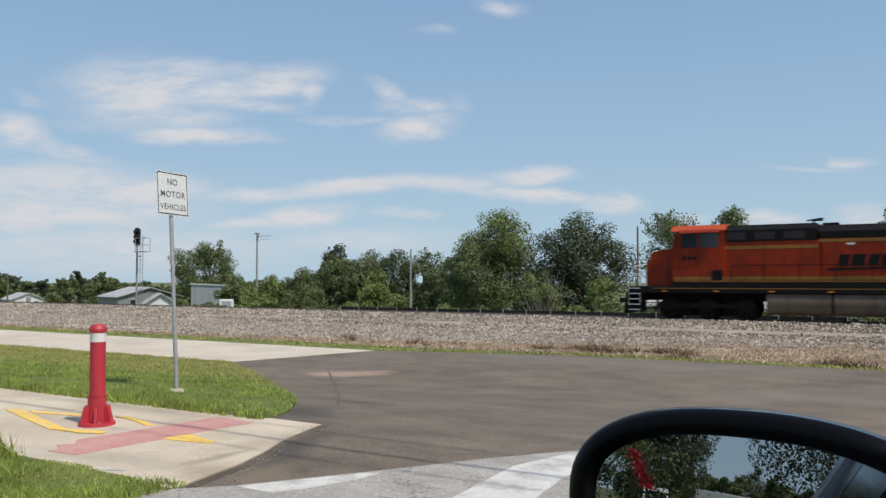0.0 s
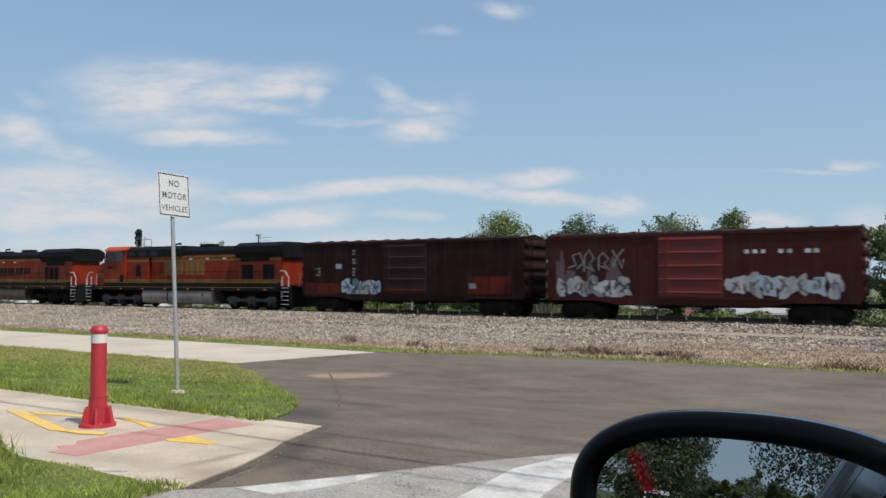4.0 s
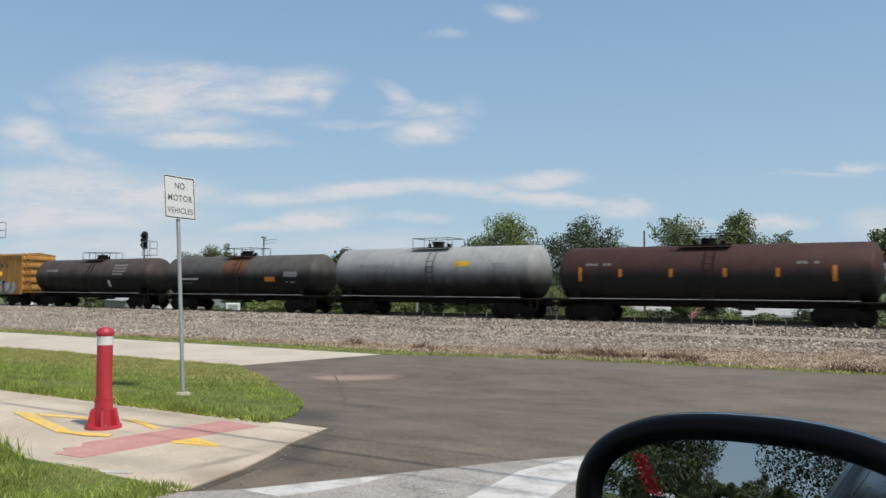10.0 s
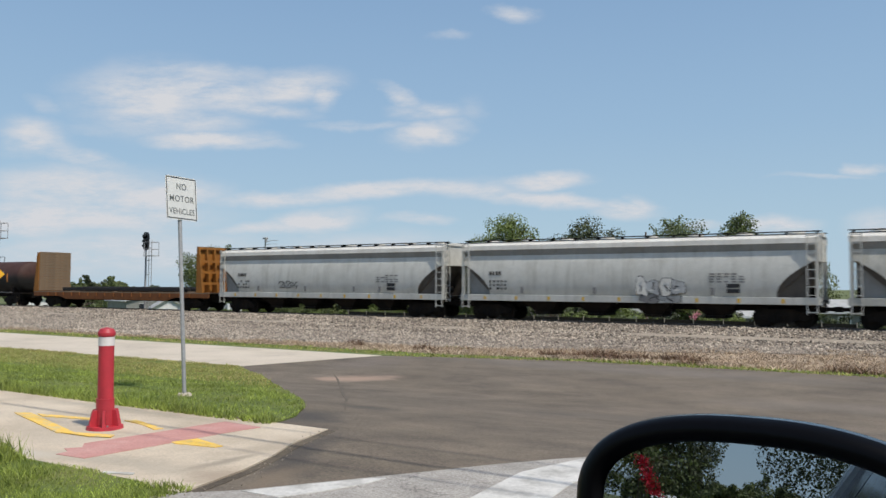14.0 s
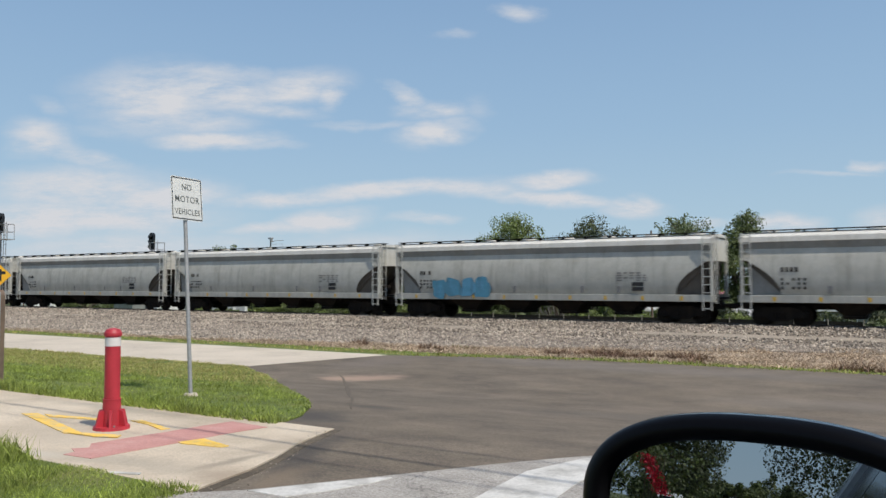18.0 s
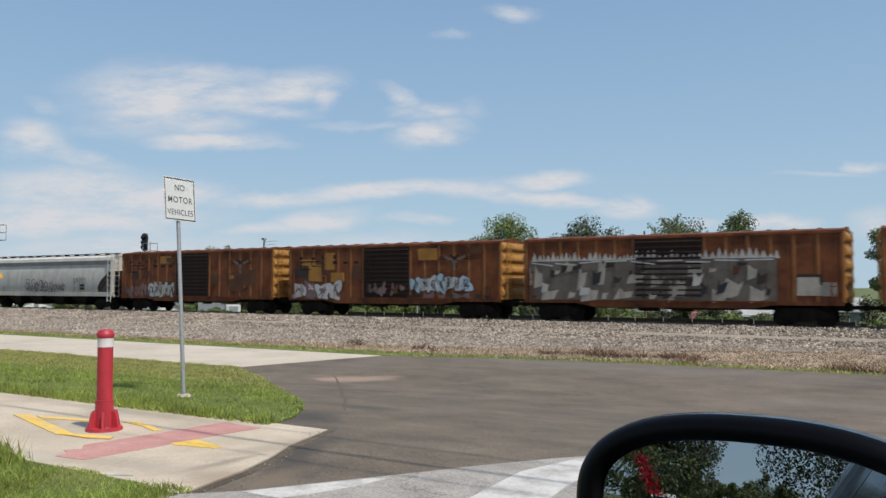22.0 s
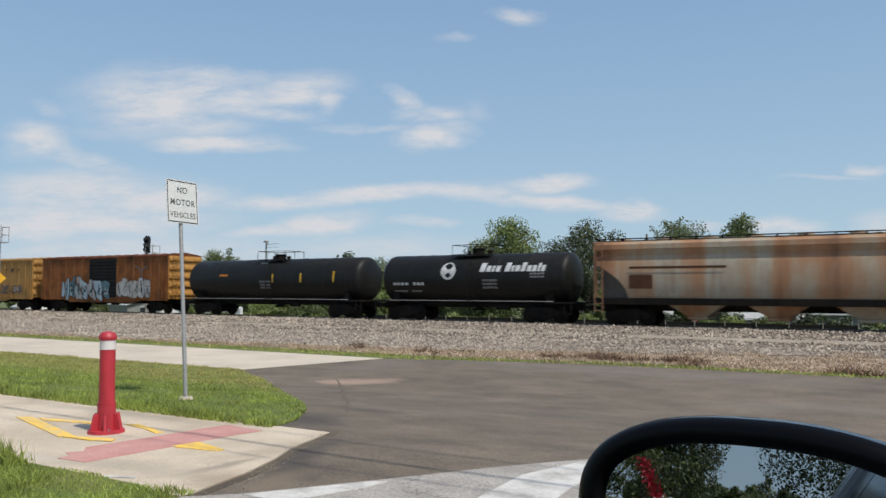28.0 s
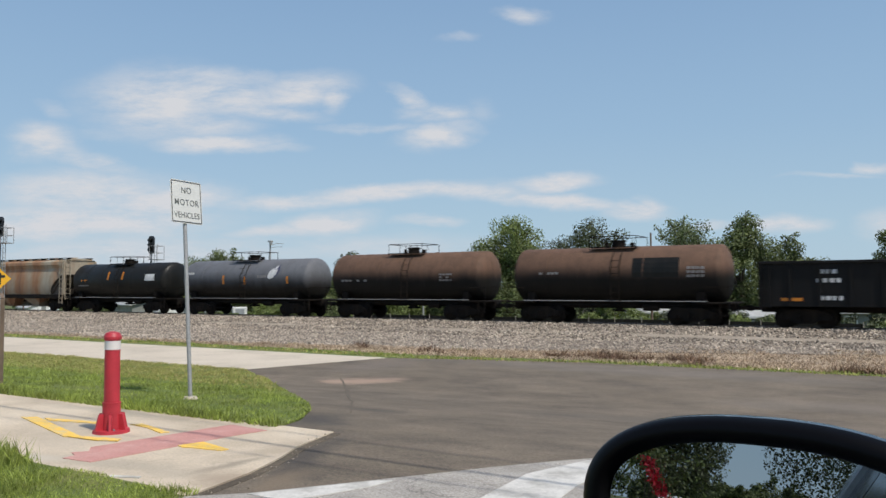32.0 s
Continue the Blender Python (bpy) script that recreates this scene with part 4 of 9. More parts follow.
def boxcar(k, label, body, door, door_mat, posts=True, door_at=(-1.2, 1.9), end_mat=None, roof_mat=None, sill_mat=None, post_mat=None):
    L = COUPLINGS[k + 1] - COUPLINGS[k]
    h, Y, Z0, Z1 = L / 2 - 0.75, 1.52, 1.12, 4.35
    body, door_mat = MAT[body], MAT[door_mat]
    end_mat, roof_mat, sill_mat = MAT[end_mat] if end_mat else body, MAT[roof_mat] if roof_mat else MAT["box_rust"], MAT[sill_mat] if sill_mat else body
    car = thing("boxcar", label, "freight car", "cars of the freight train")
    d0, d1 = door_at
    for sy in (-1, 1):
        for a, b in ((-h, d0), (d1, h)):
            part("side_wall", Shape().box(a, b, sy * (Y - 0.06), sy * Y, Z0, Z1), body, car)
            if posts:
                n = max(3, round((b - a) / 1.02))
                for i in range(n + 1):
                    x = a + 0.06 + (b - a - 0.12) * i / n
                    pm = MAT[post_mat] if post_mat else body
                    ky = ("post", Z0, Z1, pm.name)
                    me = shared(ky, lambda: Shape().prism([(-0.09, 0), (-0.04, -0.032), (0.04, -0.032), (0.09, 0)], "z", Z0 + 0.02, Z1 - 0.06).mesh("post", pm))
                    part("post", me, None, car, at=pose(x, sy * Y, 0, rz=0 if sy < 0 else 180))
            else:
                for i in range(1, 6):
                    x = a + (b - a) * i / 6
                    me = shared(("seam", body.name), lambda: Shape().box(-0.03, 0.03, -0.012, 0.012, Z0 + 0.1, Z1 - 0.05).mesh("seam", body))
                    part("seam", me, None, car, at=pose(x, sy * Y, 0))
        part("top_rail", Shape().box(-h, h, sy * (Y - 0.03), sy * (Y + 0.06), Z1 - 0.1, Z1 + 0.02, 0.01), roof_mat if posts else body, car)
        part("side_sill", Shape().prism([(-h, Z0 + 0.05), (-h, 0.98), (-h * 0.62, 0.98), (-h * 0.5, 0.8), (h * 0.5, 0.8), (h * 0.62, 0.98), (h, 0.98), (h, Z0 + 0.05)], "y", sy * (Y - 0.05), sy * (Y + 0.03)), sill_mat, car)
        ds = Shape().box(d0, d1, sy * (Y - 0.05), sy * (Y + 0.05), Z0 + 0.08, Z1 - 0.12)
        dr = part("door", ds, door_mat, car, "ribbed sliding door")
        nr = 11 if posts else 5
        for i in range(nr):
            z = Z0 + 0.3 + i * (Z1 - Z0 - 0.6) / (nr - 1)
            rib = shared(("drib", d0, d1, door_mat.name), lambda: Shape().prism([(0, -0.07), (-0.045, -0.025), (-0.045, 0.025), (0, 0.07)], "x", d0 + 0.06, d1 - 0.06).mesh("rib", door_mat))
            part("rib", rib, None, dr, at=pose(0 if sy < 0 else d0 + d1, sy * (Y + 0.05), z, rz=0 if sy < 0 else 180))
        part("door_bar", Shape().cyl((d0 + 0.5, sy * (Y + 0.12), Z0 + 0.15), (d0 + 0.5, sy * (Y + 0.12), Z1 - 0.2), 0.025, n=6), door_mat, dr)
        part("door_track", Shape().box(d0 - 0.2, d1 + (d1 - d0), sy * (Y + 0.03), sy * (Y + 0.11), Z0 - 0.02, Z0 + 0.05), sill_mat, car)
    for sx in (-1, 1):
        e = Shape().box(sx * (h - 0.02), sx * (h + 0.04), -Y, Y, Z0, Z1)
        ew = part("end_wall", e, end_mat, car, "corrugated steel end")
        for i in range(5):
            z = Z0 + 0.36 + i * (Z1 - Z0 - 0.66) / 4
            cor = shared(("cor", end_mat.name), lambda: Shape().prism([(0, -0.17), (0.09, -0.13), (0.125, -0.04), (0.1, 0.1), (0, 0.26)], "y", -Y + 0.05, Y - 0.05).mesh("corrugation", end_mat))
            part("corrugation", cor, None, ew, at=pose(sx * (h + 0.04), 0, z, rz=0 if sx > 0 else 180))
        ladder(car, sx * (h - 0.3), -Y - 0.12, 1.1, 2.6, body)
        ladder(car, sx * (h + 0.3), -sx * 1.1, 1.2, 4.2, end_mat, along="y")
        coupler(car, sx * (h + 0.1), sx)
        truck(car, sx * (h - 1.8))
    rf = Shape().prism([(-Y - 0.04, Z1), (Y + 0.04, Z1), (Y + 0.04, Z1 + 0.05), (0, Z1 + 0.22), (-Y - 0.04, Z1 + 0.05)], "x", -h - 0.05, h + 0.05)
    n = 14
    for i in range(n + 1):
        x = -h + 2 * h * i / n
        rf.prism([(-Y - 0.04, Z1 + 0.05), (0, Z1 + 0.22), (Y + 0.04, Z1 + 0.05), (0, Z1 + 0.27)], "x", x - 0.06, x + 0.06)
    part("roof", rf, roof_mat, car, "ribbed rusty metal roof")
    part("centre_sill", Shape().box(-h, h, -0.3, 0.3, 0.72, 1.12).box(-h * 0.95, h * 0.95, -Y + 0.1, Y - 0.1, 1.0, 1.14), MAT["grime"], car)
    part("brake_gear", Shape().cyl((-1.8, -0.6, 0.78), (-0.7, -0.6, 0.78), 0.2).box(0.4, 1.0, -0.9, -0.5, 0.6, 0.95, 0.03).cyl((-3, -0.75, 0.7), (3.2, -0.75, 0.72), 0.025, n=6), MAT["grime"], car)
    return place(car, k, -0.13), h, -Y - 0.004


def tank_car(k, label, mat, R=1.42, cz=2.5, marks=(), seed=0, band=None, lab=""):
    a, b = TANK_ENDS[k]
    L = b - a + 1.5
    h = L / 2 - 0.75
    car = thing("tank_car", label, "freight car", "cars of the freight train")
    prof = [(-h, 0.02)] + [(-h + 0.5 * (1 - math.cos(a)), R * math.sin(a)) for a in [math.pi / 2 * i / 8 for i in range(1, 9)]]
    prof = prof + [(-x, r) for x, r in prof[::-1]]
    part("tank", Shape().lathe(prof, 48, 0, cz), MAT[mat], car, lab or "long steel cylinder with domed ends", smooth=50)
    for f in (-0.62, -0.3, 0.3, 0.62):
        part("weld_ring", Shape().lathe([(f * h - 0.03, R + 0.002), (f * h - 0.02, R + 0.012), (f * h + 0.02, R + 0.012), (f * h + 0.03, R + 0.002)], 40, 0, cz), MAT[mat], car, smooth=60)
    if band:
        part("stained_band", Shape().lathe([(-1.1, R + 0.002), (-1.0, R + 0.006), (1.0, R + 0.006), (1.1, R + 0.002)], 48, 0, cz), MAT[band], car, "rusty spill stain round the manway", smooth=60)
    zt = cz + R
    part("manway", Shape().cyl((0, 0, zt - 0.1), (0, 0, zt + 0.28), 0.36, n=18).cyl((0, 0, zt + 0.28), (0, 0, zt + 0.34), 0.42, n=18).cyl((0.75, 0, zt - 0.1), (0.75, 0, zt + 0.2), 0.14).cyl((-0.7, 0.1, zt - 0.1), (-0.7, 0.1, zt + 0.25), 0.1), MAT["grime"], car)
    part("platform", Shape().box(-1.25, 1.25, -0.95, -0.5, zt - 0.06, zt - 0.02).box(-1.25, 1.25, 0.5, 0.95, zt - 0.06, zt - 0.02), MAT["grime"], car)
    s = Shape()
    for y in (-0.95, 0.95):
        for x in (-1.25, -0.4, 0.4, 1.25):
            s.cyl((x, y, zt - 0.2), (x, y, zt + 0.52), 0.02, n=6)
        s.cyl((-1.25, y, zt + 0.52), (1.25, y, zt + 0.52), 0.02, n=6)
    for x in (-1.25, 1.25):
        s.cyl((x, -0.95, zt + 0.52), (x, 0.95, zt + 0.52), 0.02, n=6)
    part("railing", s, MAT["grime"], car)
    sl = Shape()
    for x in (0.1, 0.55):
        sl.tube([(x, -1.56, 1.15), (x, -1.56, cz + 0.3)] + [(x, -(R + 0.06) * math.cos(radians(a)), cz + (R + 0.06) * math.sin(radians(a))) for a in (20, 35, 50)], 0.022)
    for z in [1.3 + 0.33 * i for i in range(7)]:
        sl.cyl((0.1, -1.56, z), (0.55, -1.56, z), 0.016, n=6)
    part("ladder", sl, MAT["grime"], car)
    part("underframe", Shape().box(-L / 2 + 0.5, L / 2 - 0.5, -0.32, 0.32, 0.8, 1.15, 0.02), MAT["grime"], car)
    for sx in (-1, 1):
        part("end_deck", Shape().box(sx * (L / 2 - 0.55), sx * (L / 2 - 2.2), -1.5, 1.5, 1.08, 1.16, 0.01).box(sx * (h - 1.05), sx * (h - 1.45), -1.25, 1.25, 1.1, cz - R * 0.62), MAT["grime"], car)
        g = Shape()
        g.tube([(sx * (L / 2 - 0.6), -1.48, 1.15), (sx * (L / 2 - 0.6), -1.48, 1.95), (sx * (L / 2 - 0.6), 1.48, 1.95), (sx * (L / 2 - 0.6), 1.48, 1.15)], 0.016)
        g.tube([(sx * (L / 2 - 0.6), -1.48, 1.9), (sx * (L / 2 - 1.7), -1.5, 1.9), (sx * (L / 2 - 1.7), -1.5, 1.15)], 0.016)
        part("handrail", g, MAT["grime"], car)
        part("step", Shape().box(sx * (L / 2 - 0.6), sx * (L / 2 - 1.05), -1.52, -1.44, 0.5, 0.54).box(sx * (L / 2 - 0.6), sx * (L / 2 - 0.64), -1.52, -1.46, 0.5, 1.1).box(sx * (L / 2 - 1.01), sx * (L / 2 - 1.05), -1.52, -1.46, 0.5, 1.1), MAT["grime"], car)
        coupler(car, sx * (L / 2 - 0.62), sx)
        truck(car, sx * (L / 2 - 2.45))
    part("side_rail", Shape().tube([(-h + 0.9, -1.5, 1.2), (h - 0.9, -1.5, 1.2)], 0.022), MAT["galv"], car, "thin pale handrail along the tank")
    for x in (-h * 0.66, -h * 0.33, 0, h * 0.33, h * 0.66):
        part("rail_bracket", shared("railbr", lambda: Shape().tube([(0, -0.3, 1.0), (0, -1.5, 1.2)], 0.02).mesh("rail_bracket", MAT["grime"])), None, car, at=pose(x, 0, 0))
    part("outlet", Shape().cyl((0, 0, 0.7), (0, 0, cz - R + 0.1), 0.22, n=10).box(-0.3, 0.3, -0.25, 0.25, 0.62, 0.75, 0.02), MAT["grime"], car)
    part("brake_rod", Shape().cyl((-h * 0.6, -0.5, 0.95), (h * 0.6, -0.5, 0.95), 0.04, n=6).cyl((1.5, -0.55, 0.85), (2.3, -0.55, 0.85), 0.17), MAT["grime"], car)
    for i, (x, z, w, hh, m, rows, cols) in enumerate(marks):
        tank_mark(car, x, z, w, hh, m, rows, cols, R, cz, seed * 31 + i)
    return place(car, k, (a + b - COUPLINGS[k] - COUPLINGS[k + 1]) / 2), h, R, cz


def tank_mark(car, x, z, w, hh, m, rows, cols, R, cz, seed, name="marking"):
    """Lettering bars or a plate bent to the curve of the tank."""
    rng = random.Random(seed)
    s = Shape()
    for r in range(rows):
        za, zb = z + hh * r / rows, z + hh * (r + (0.62 if rows > 1 or cols > 1 else 1)) / rows
        for c in range(cols):
            if cols > 1 and rng.random() < 0.1:
                continue
            xa, xb = x + w * c / cols, x + w * (c + (0.75 if cols > 1 else 1)) / cols
            n = 4
            v = []
            for q in range(n + 1):
                a = math.asin(max(-1, min(1, (za + (zb - za) * q / n - cz) / R)))
                yy, zz = -(R + 0.008) * math.cos(a), cz + (R + 0.008) * math.sin(a)
                v += [(xa, yy, zz), (xb, yy, zz), (xa, yy + 0.02, zz), (xb, yy + 0.02, zz)]
            f = []
            for q in range(n):
                o = q * 4
                f += [(o, o + 1, o + 5, o + 4), (o + 2, o + 6, o + 7, o + 3), (o, o + 4, o + 6, o + 2), (o + 1, o + 3, o + 7, o + 5)]
            s.add(v, f)
    if s.v:
        part(name, s, MAT[m], car)


def hopper(k, label, body, top, sill, bays=4, ends="hopper_grey", rusty=False):
    L = COUPLINGS[k + 1] - COUPLINGS[k]
    h = L / 2 - 0.55
    car = thing("covered_hopper", label, "freight car", "cars of the freight train")
    low = [(1.47, 1.42), (1.54, 1.6), (1.585, 1.85), (1.6, 2.15), (1.59, 2.5), (1.56, 2.8), (1.51, 3.1), (1.45, 3.35), (1.37, 3.6)]
    # the side bulges; towards each end its foot is cut along a slope
    for sy in (-1, 1):
        cut = 1.9
        xs = [-h + 0.15, -h + 0.4, -h + 0.7, -h + 1.0, -h + 1.3, -h + 1.55, -h + 1.75, -h + 1.85, -h + 1.9, -h + 2.0] + [-h + 2.0 + (2 * h - 4.0) * i / 12 for i in range(1, 12)] + [h - 2.0, h - 1.9, h - 1.85, h - 1.75, h - 1.55, h - 1.3, h - 1.0, h - 0.7, h - 0.4, h - 0.15]
        v, f = [], []
        for x in xs:
            zmin = 1.42 + 1.8 * max(0, min(1, (cut - (h - abs(x))) / cut)) ** 0.5
            for y, z in low:
                zz = max(z, zmin) if z < 3.4 else z
                yy = np.interp(zz, [p[1] for p in low], [p[0] for p in low])
                v.append((x, sy * yy, zz))
        n = len(low)
        for i in range(len(xs) - 1):
            for j in range(n - 1):
                f.append((i * n + j, i * n + j + 1, (i + 1) * n + j + 1, (i + 1) * n + j))
        part("side_panel", Shape().add(v, f), MAT[body], car, smooth=30)
        # on grey cars the shade below the roof edge is put into the colour
        part("shoulder", Shape().prism([(sy * 1.365, 3.58), (sy * 1.5, 3.92), (sy * 1.4, 3.92), (sy * 1.27, 3.58)], "x", -h + 0.1, h - 0.1), MAT["hopper_shaded"] if not rusty else MAT[body], car, "" if rusty else "grimy strip under the roof edge, painted darker for shade")
        # on grey cars the plate's sunlit look is put into its paler paint
        part("top_plate", Shape().prism([(sy * 1.53, 3.92), (sy * 1.5, 4.16), (sy * 1.3, 4.3), (sy * 1.3, 3.92)], "x", -h + 0.05, h - 0.05), MAT[top], car)
        part("side_sill", Shape().box(-h, h, sy * 1.5, sy * 1.58, 1.08, 1.42, 0.015), MAT[sill], car)
        for i in range(0 if rusty else 9):
            part("sill_plate", shared("sillplate", lambda: Shape().box(-0.07, 0.07, -0.006, 0.006, 1.14, 1.34).mesh("sill_plate", MAT["mark_yellow"])), None, car, at=pose(-h + 1.6 + i * (2 * h - 3.2) / 8, sy * 1.584, 0))
    rf = Shape().prism([(-1.3, 4.28), (1.3, 4.28), (0.9, 4.4), (0, 4.46), (-0.9, 4.4)], "x", -h + 0.05, h - 0.05)
    part("roof", rf, MAT[top], car, smooth=30)
    wk = Shape()
    for y in (-0.95, 0.95):
        wk.box(-h, h, y - 0.22, y + 0.22, 4.47, 4.5)
        for i in range(15):
            x = -h + 0.2 + i * (2 * h - 0.4) / 14
            wk.box(x - 0.03, x + 0.03, y - 0.2, y + 0.2, 4.35, 4.47)
    part("running_board", wk, MAT["grime"], car)
    for i in range(8):
        part("hatch", shared(("hatch", top), lambda: Shape().cyl((0, 0, 4.4), (0, 0, 4.56), 0.38, n=14).mesh("hatch", MAT[top])), None, car, at=pose(-h + 1.2 + i * (2 * h - 2.4) / 7, 0, 0))
    for sx in (-1, 1):
        part("end_slope", Shape().prism([(sx * (h - 0.15), 3.15), (sx * (h - 0.2), 3.3), (sx * (h - 2.7), 1.8), (sx * (h - 2.7), 1.3), (sx * (h - 2.1), 1.3)], "y", -1.42, 1.42), MAT["slope_brown"], car, "dirty brown slope sheet")
        for sy in (-1, 1):
            # grey cars' -x webs: body grey painted darker, as it looks in shade
            part("end_web", Shape().prism([(sx * (h - 0.3), 3.2), (sx * (h - 2.4), 1.3), (sx * (h - 0.55), 1.3)], "y", sy * 1.26, sy * 1.3), MAT["slope_brown"] if sx > 0 or rusty else MAT["hopper_shaded"], car)
        part("end_panel", Shape().box(sx * (h - 0.2), sx * (h - 0.12), -1.4, 1.4, 3.1, 4.28), MAT[ends], car)
        for y in (-1.45, 1.45):
            part("end_post", Shape().box(sx * (h - 0.08), sx * (h - 0.22), y - 0.06, y + 0.06, 1.1, 4.2), MAT[ends], car)
        ladder(car, sx * (h - 0.35), -1.6, 0.75, 4.25, MAT[ends])
        ladder(car, sx * (h + 0.02), sx * -1.2, 1.1, 4.3, MAT[ends], along="y")
        part("end_platform", Shape().box(sx * (h - 2.0), sx * h, -1.5, 1.5, 1.2, 1.28, 0.01).box(sx * (h - 0.9), sx * (h - 0.3), -0.9, -0.4, 1.28, 1.9, 0.05).cyl((sx * (h - 0.5), 0.1, 1.7), (sx * (h - 1.3), 0.1, 1.7), 0.2), MAT["grime"], car)
        coupler(car, sx * (h - 0.05), sx)
        truck(car, sx * (h - 1.75))
    part("centre_sill", Shape().box(-h, h, -0.3, 0.3, 0.75, 1.15), MAT["grime"], car)
    for i in range(bays):
        x = (i - (bays - 1) / 2) * (2 * h - 6.6) / bays
        w = (2 * h - 6.6) / bays / 2 * 0.96
        b = Shape()
        v = [(x - w, -1.45, 1.42), (x + w, -1.45, 1.42), (x + w, 1.45, 1.42), (x - w, 1.45, 1.42), (x - 0.45, -0.8, 0.5), (x + 0.45, -0.8, 0.5), (x + 0.45, 0.8, 0.5), (x - 0.45, 0.8, 0.5)]
        b.add(v, [(0, 1, 2, 3), (4, 7, 6, 5), (0, 4, 5, 1), (1, 5, 6, 2), (2, 6, 7, 3), (3, 7, 4, 0)])
        b.box(x - 0.5, x + 0.5, -0.9, 0.9, 0.36, 0.5, 0.02)
        part("discharge_bay", b, MAT["grime"] if not rusty else MAT[body], car)
    return place(car, k), h, -1.612


def bulkhead_flat(k):
    L = COUPLINGS[k + 1] - COUPLINGS[k]
    h = L / 2 - 0.6
    car = thing("bulkhead_flat_car", "rusty orange bulkhead flat car with a low dark load", "freight car", "cars of the freight train")
    for sy in (-1, 1):
        part("side_sill", Shape().prism([(-h, 1.25), (-h, 0.95), (-h * 0.66, 0.95), (-h * 0.58, 0.72), (h * 0.58, 0.72), (h * 0.66, 0.95), (h, 0.95), (h, 1.25)], "y", sy * 1.42, sy * 1.5), MAT["flat_rust"], car)
        for i in range(17):
            part("stake_pocket", shared("stake", lambda: Shape().box(-0.07, 0.07, -0.05, 0.05, 0.98, 1.27, 0.01).mesh("stake_pocket", MAT["flat_rust"])), None, car, at=pose(-h + 2 + i * (2 * h - 4) / 16, sy * 1.54, 0))
    part("deck", Shape().box(-h, h, -1.5, 1.5, 1.25, 1.33, 0.01), MAT["wood_tan"], car, "worn wooden deck")
    part("centre_sill", Shape().box(-h, h, -0.4, 0.4, 0.65, 1.25), MAT["grime"], car)
    rng = random.Random(4)
    for i in range(6):
        part("steel_bundle", Shape().box(-h + 3.4 + rng.uniform(0, 1), h - 3.2 - rng.uniform(0, 1.4), -1.25 + i * 0.42, -0.9 + i * 0.42, 1.4, 1.62 + rng.uniform(0, 0.14), 0.03), MAT["steel_dark"], car, "low dark steel load")
    for i in range(7):
        x = -h + 3.5 + i * (2 * h - 7) / 6
        part("timber", Shape().box(x - 0.06, x + 0.06, -1.35, 1.35, 1.33, 1.4), MAT["weather_wood"], car)
    for sx, e in ((-1, 0.48), (1, 1.26)):
        g = h - e
        bh = part("bulkhead", Shape().box(sx * g, sx * (g - 0.06), -1.48, 1.48, 1.3, 4.62), MAT["bulk_orange"], car, "tall orange steel end frame")
        for i in range(14):
            part("plank", shared("bplank", lambda: Shape().box(-0.03, 0.03, -1.42, 1.42, -0.11, 0.11, 0.008).mesh("plank", MAT["wood_tan"])), None, bh, at=pose(sx * (g - 0.1), 0, 1.5 + i * 0.236))
        for y in (-1.42, -0.7, 0, 0.7, 1.42):
            part("brace", Shape().prism([(sx * g, 1.3), (sx * (g + 0.6), 1.3), (sx * (g + 0.18), 4.62), (sx * g, 4.62)], "y", y - 0.06, y + 0.06), MAT["bulk_orange"], bh)
        for z in (2.0, 2.8, 3.6, 4.54):
            xx = g + 0.6 - (z - 1.3) / 3.3 * 0.42
            part("cross_rail", Shape().box(sx * (xx - 0.1), sx * xx, -1.48, 1.48, z - 0.08, z + 0.08), MAT["bulk_orange"], bh)
        coupler(car, sx * h, sx)
        truck(car, sx * (h - 2.2))
    return place(car, k)


def black_hopper(k):
    L = 16.5
    car = thing("open_hopper", "plain black ribbed open hopper car", "freight car", "cars of the freight train")
    h, Y, Z0, Z1 = L / 2 - 0.55, 1.52, 1.0, 3.1
    for sy in (-1, 1):
        part("side_wall", Shape().box(-h, h, sy * (Y - 0.05), sy * Y, Z0, Z1), MAT["door_black"], car)
        part("top_rail", Shape().box(-h, h, sy * (Y - 0.06), sy * (Y + 0.1), Z1 - 0.14, Z1, 0.02), MAT["door_black"], car)
        for i in range(13):
            part("post", shared("bpost", lambda: Shape().box(-0.06, 0.06, -0.07, 0.0, Z0, Z1 - 0.14, 0.01).mesh("post", MAT["door_black"])), None, car, at=pose(-h + 0.1 + i * (2 * h - 0.2) / 12, sy * Y, 0, rz=0 if sy < 0 else 180))
        part("sill_plate", Shape().box(-h + 1.0, -h + 1.9, sy * (Y + 0.005), sy * (Y + 0.012), Z0 + 0.25, Z0 + 0.4), MAT["mark_orange"], car, "orange reflective plate")
    for sx in (-1, 1):
        part("end_wall", Shape().box(sx * (h - 0.05), sx * h, -Y, Y, Z0 + 0.3, Z1), MAT["door_black"], car)
        coupler(car, sx * h, sx)
        truck(car, sx * (h - 1.9))
        ladder(car, sx * (h - 0.3), -Y - 0.1, 1.0, 2.8, MAT["door_black"])
    part("floor", Shape().box(-h, h, -Y + 0.06, Y - 0.06, Z0, Z0 + 0.1).box(-h, h, -0.3, 0.3, 0.7, 1.0), MAT["grime"], car)
    for x0, z in ((-h + 2.6, 2.5), (-h + 2.5, 2.1), (-h + 2.6, 1.3)):
        bars("marking", car, x0, x0 + 1.1, z, z + 0.3, -Y - 0.01, MAT["mark_white"], 1, 4, int(z * 10))
    car.matrix_basis = pose(COUPLINGS[k] + L / 2, TRACK_Y, RAIL_Z)
    TRAIN.append((car, COUPLINGS[k] + L / 2))


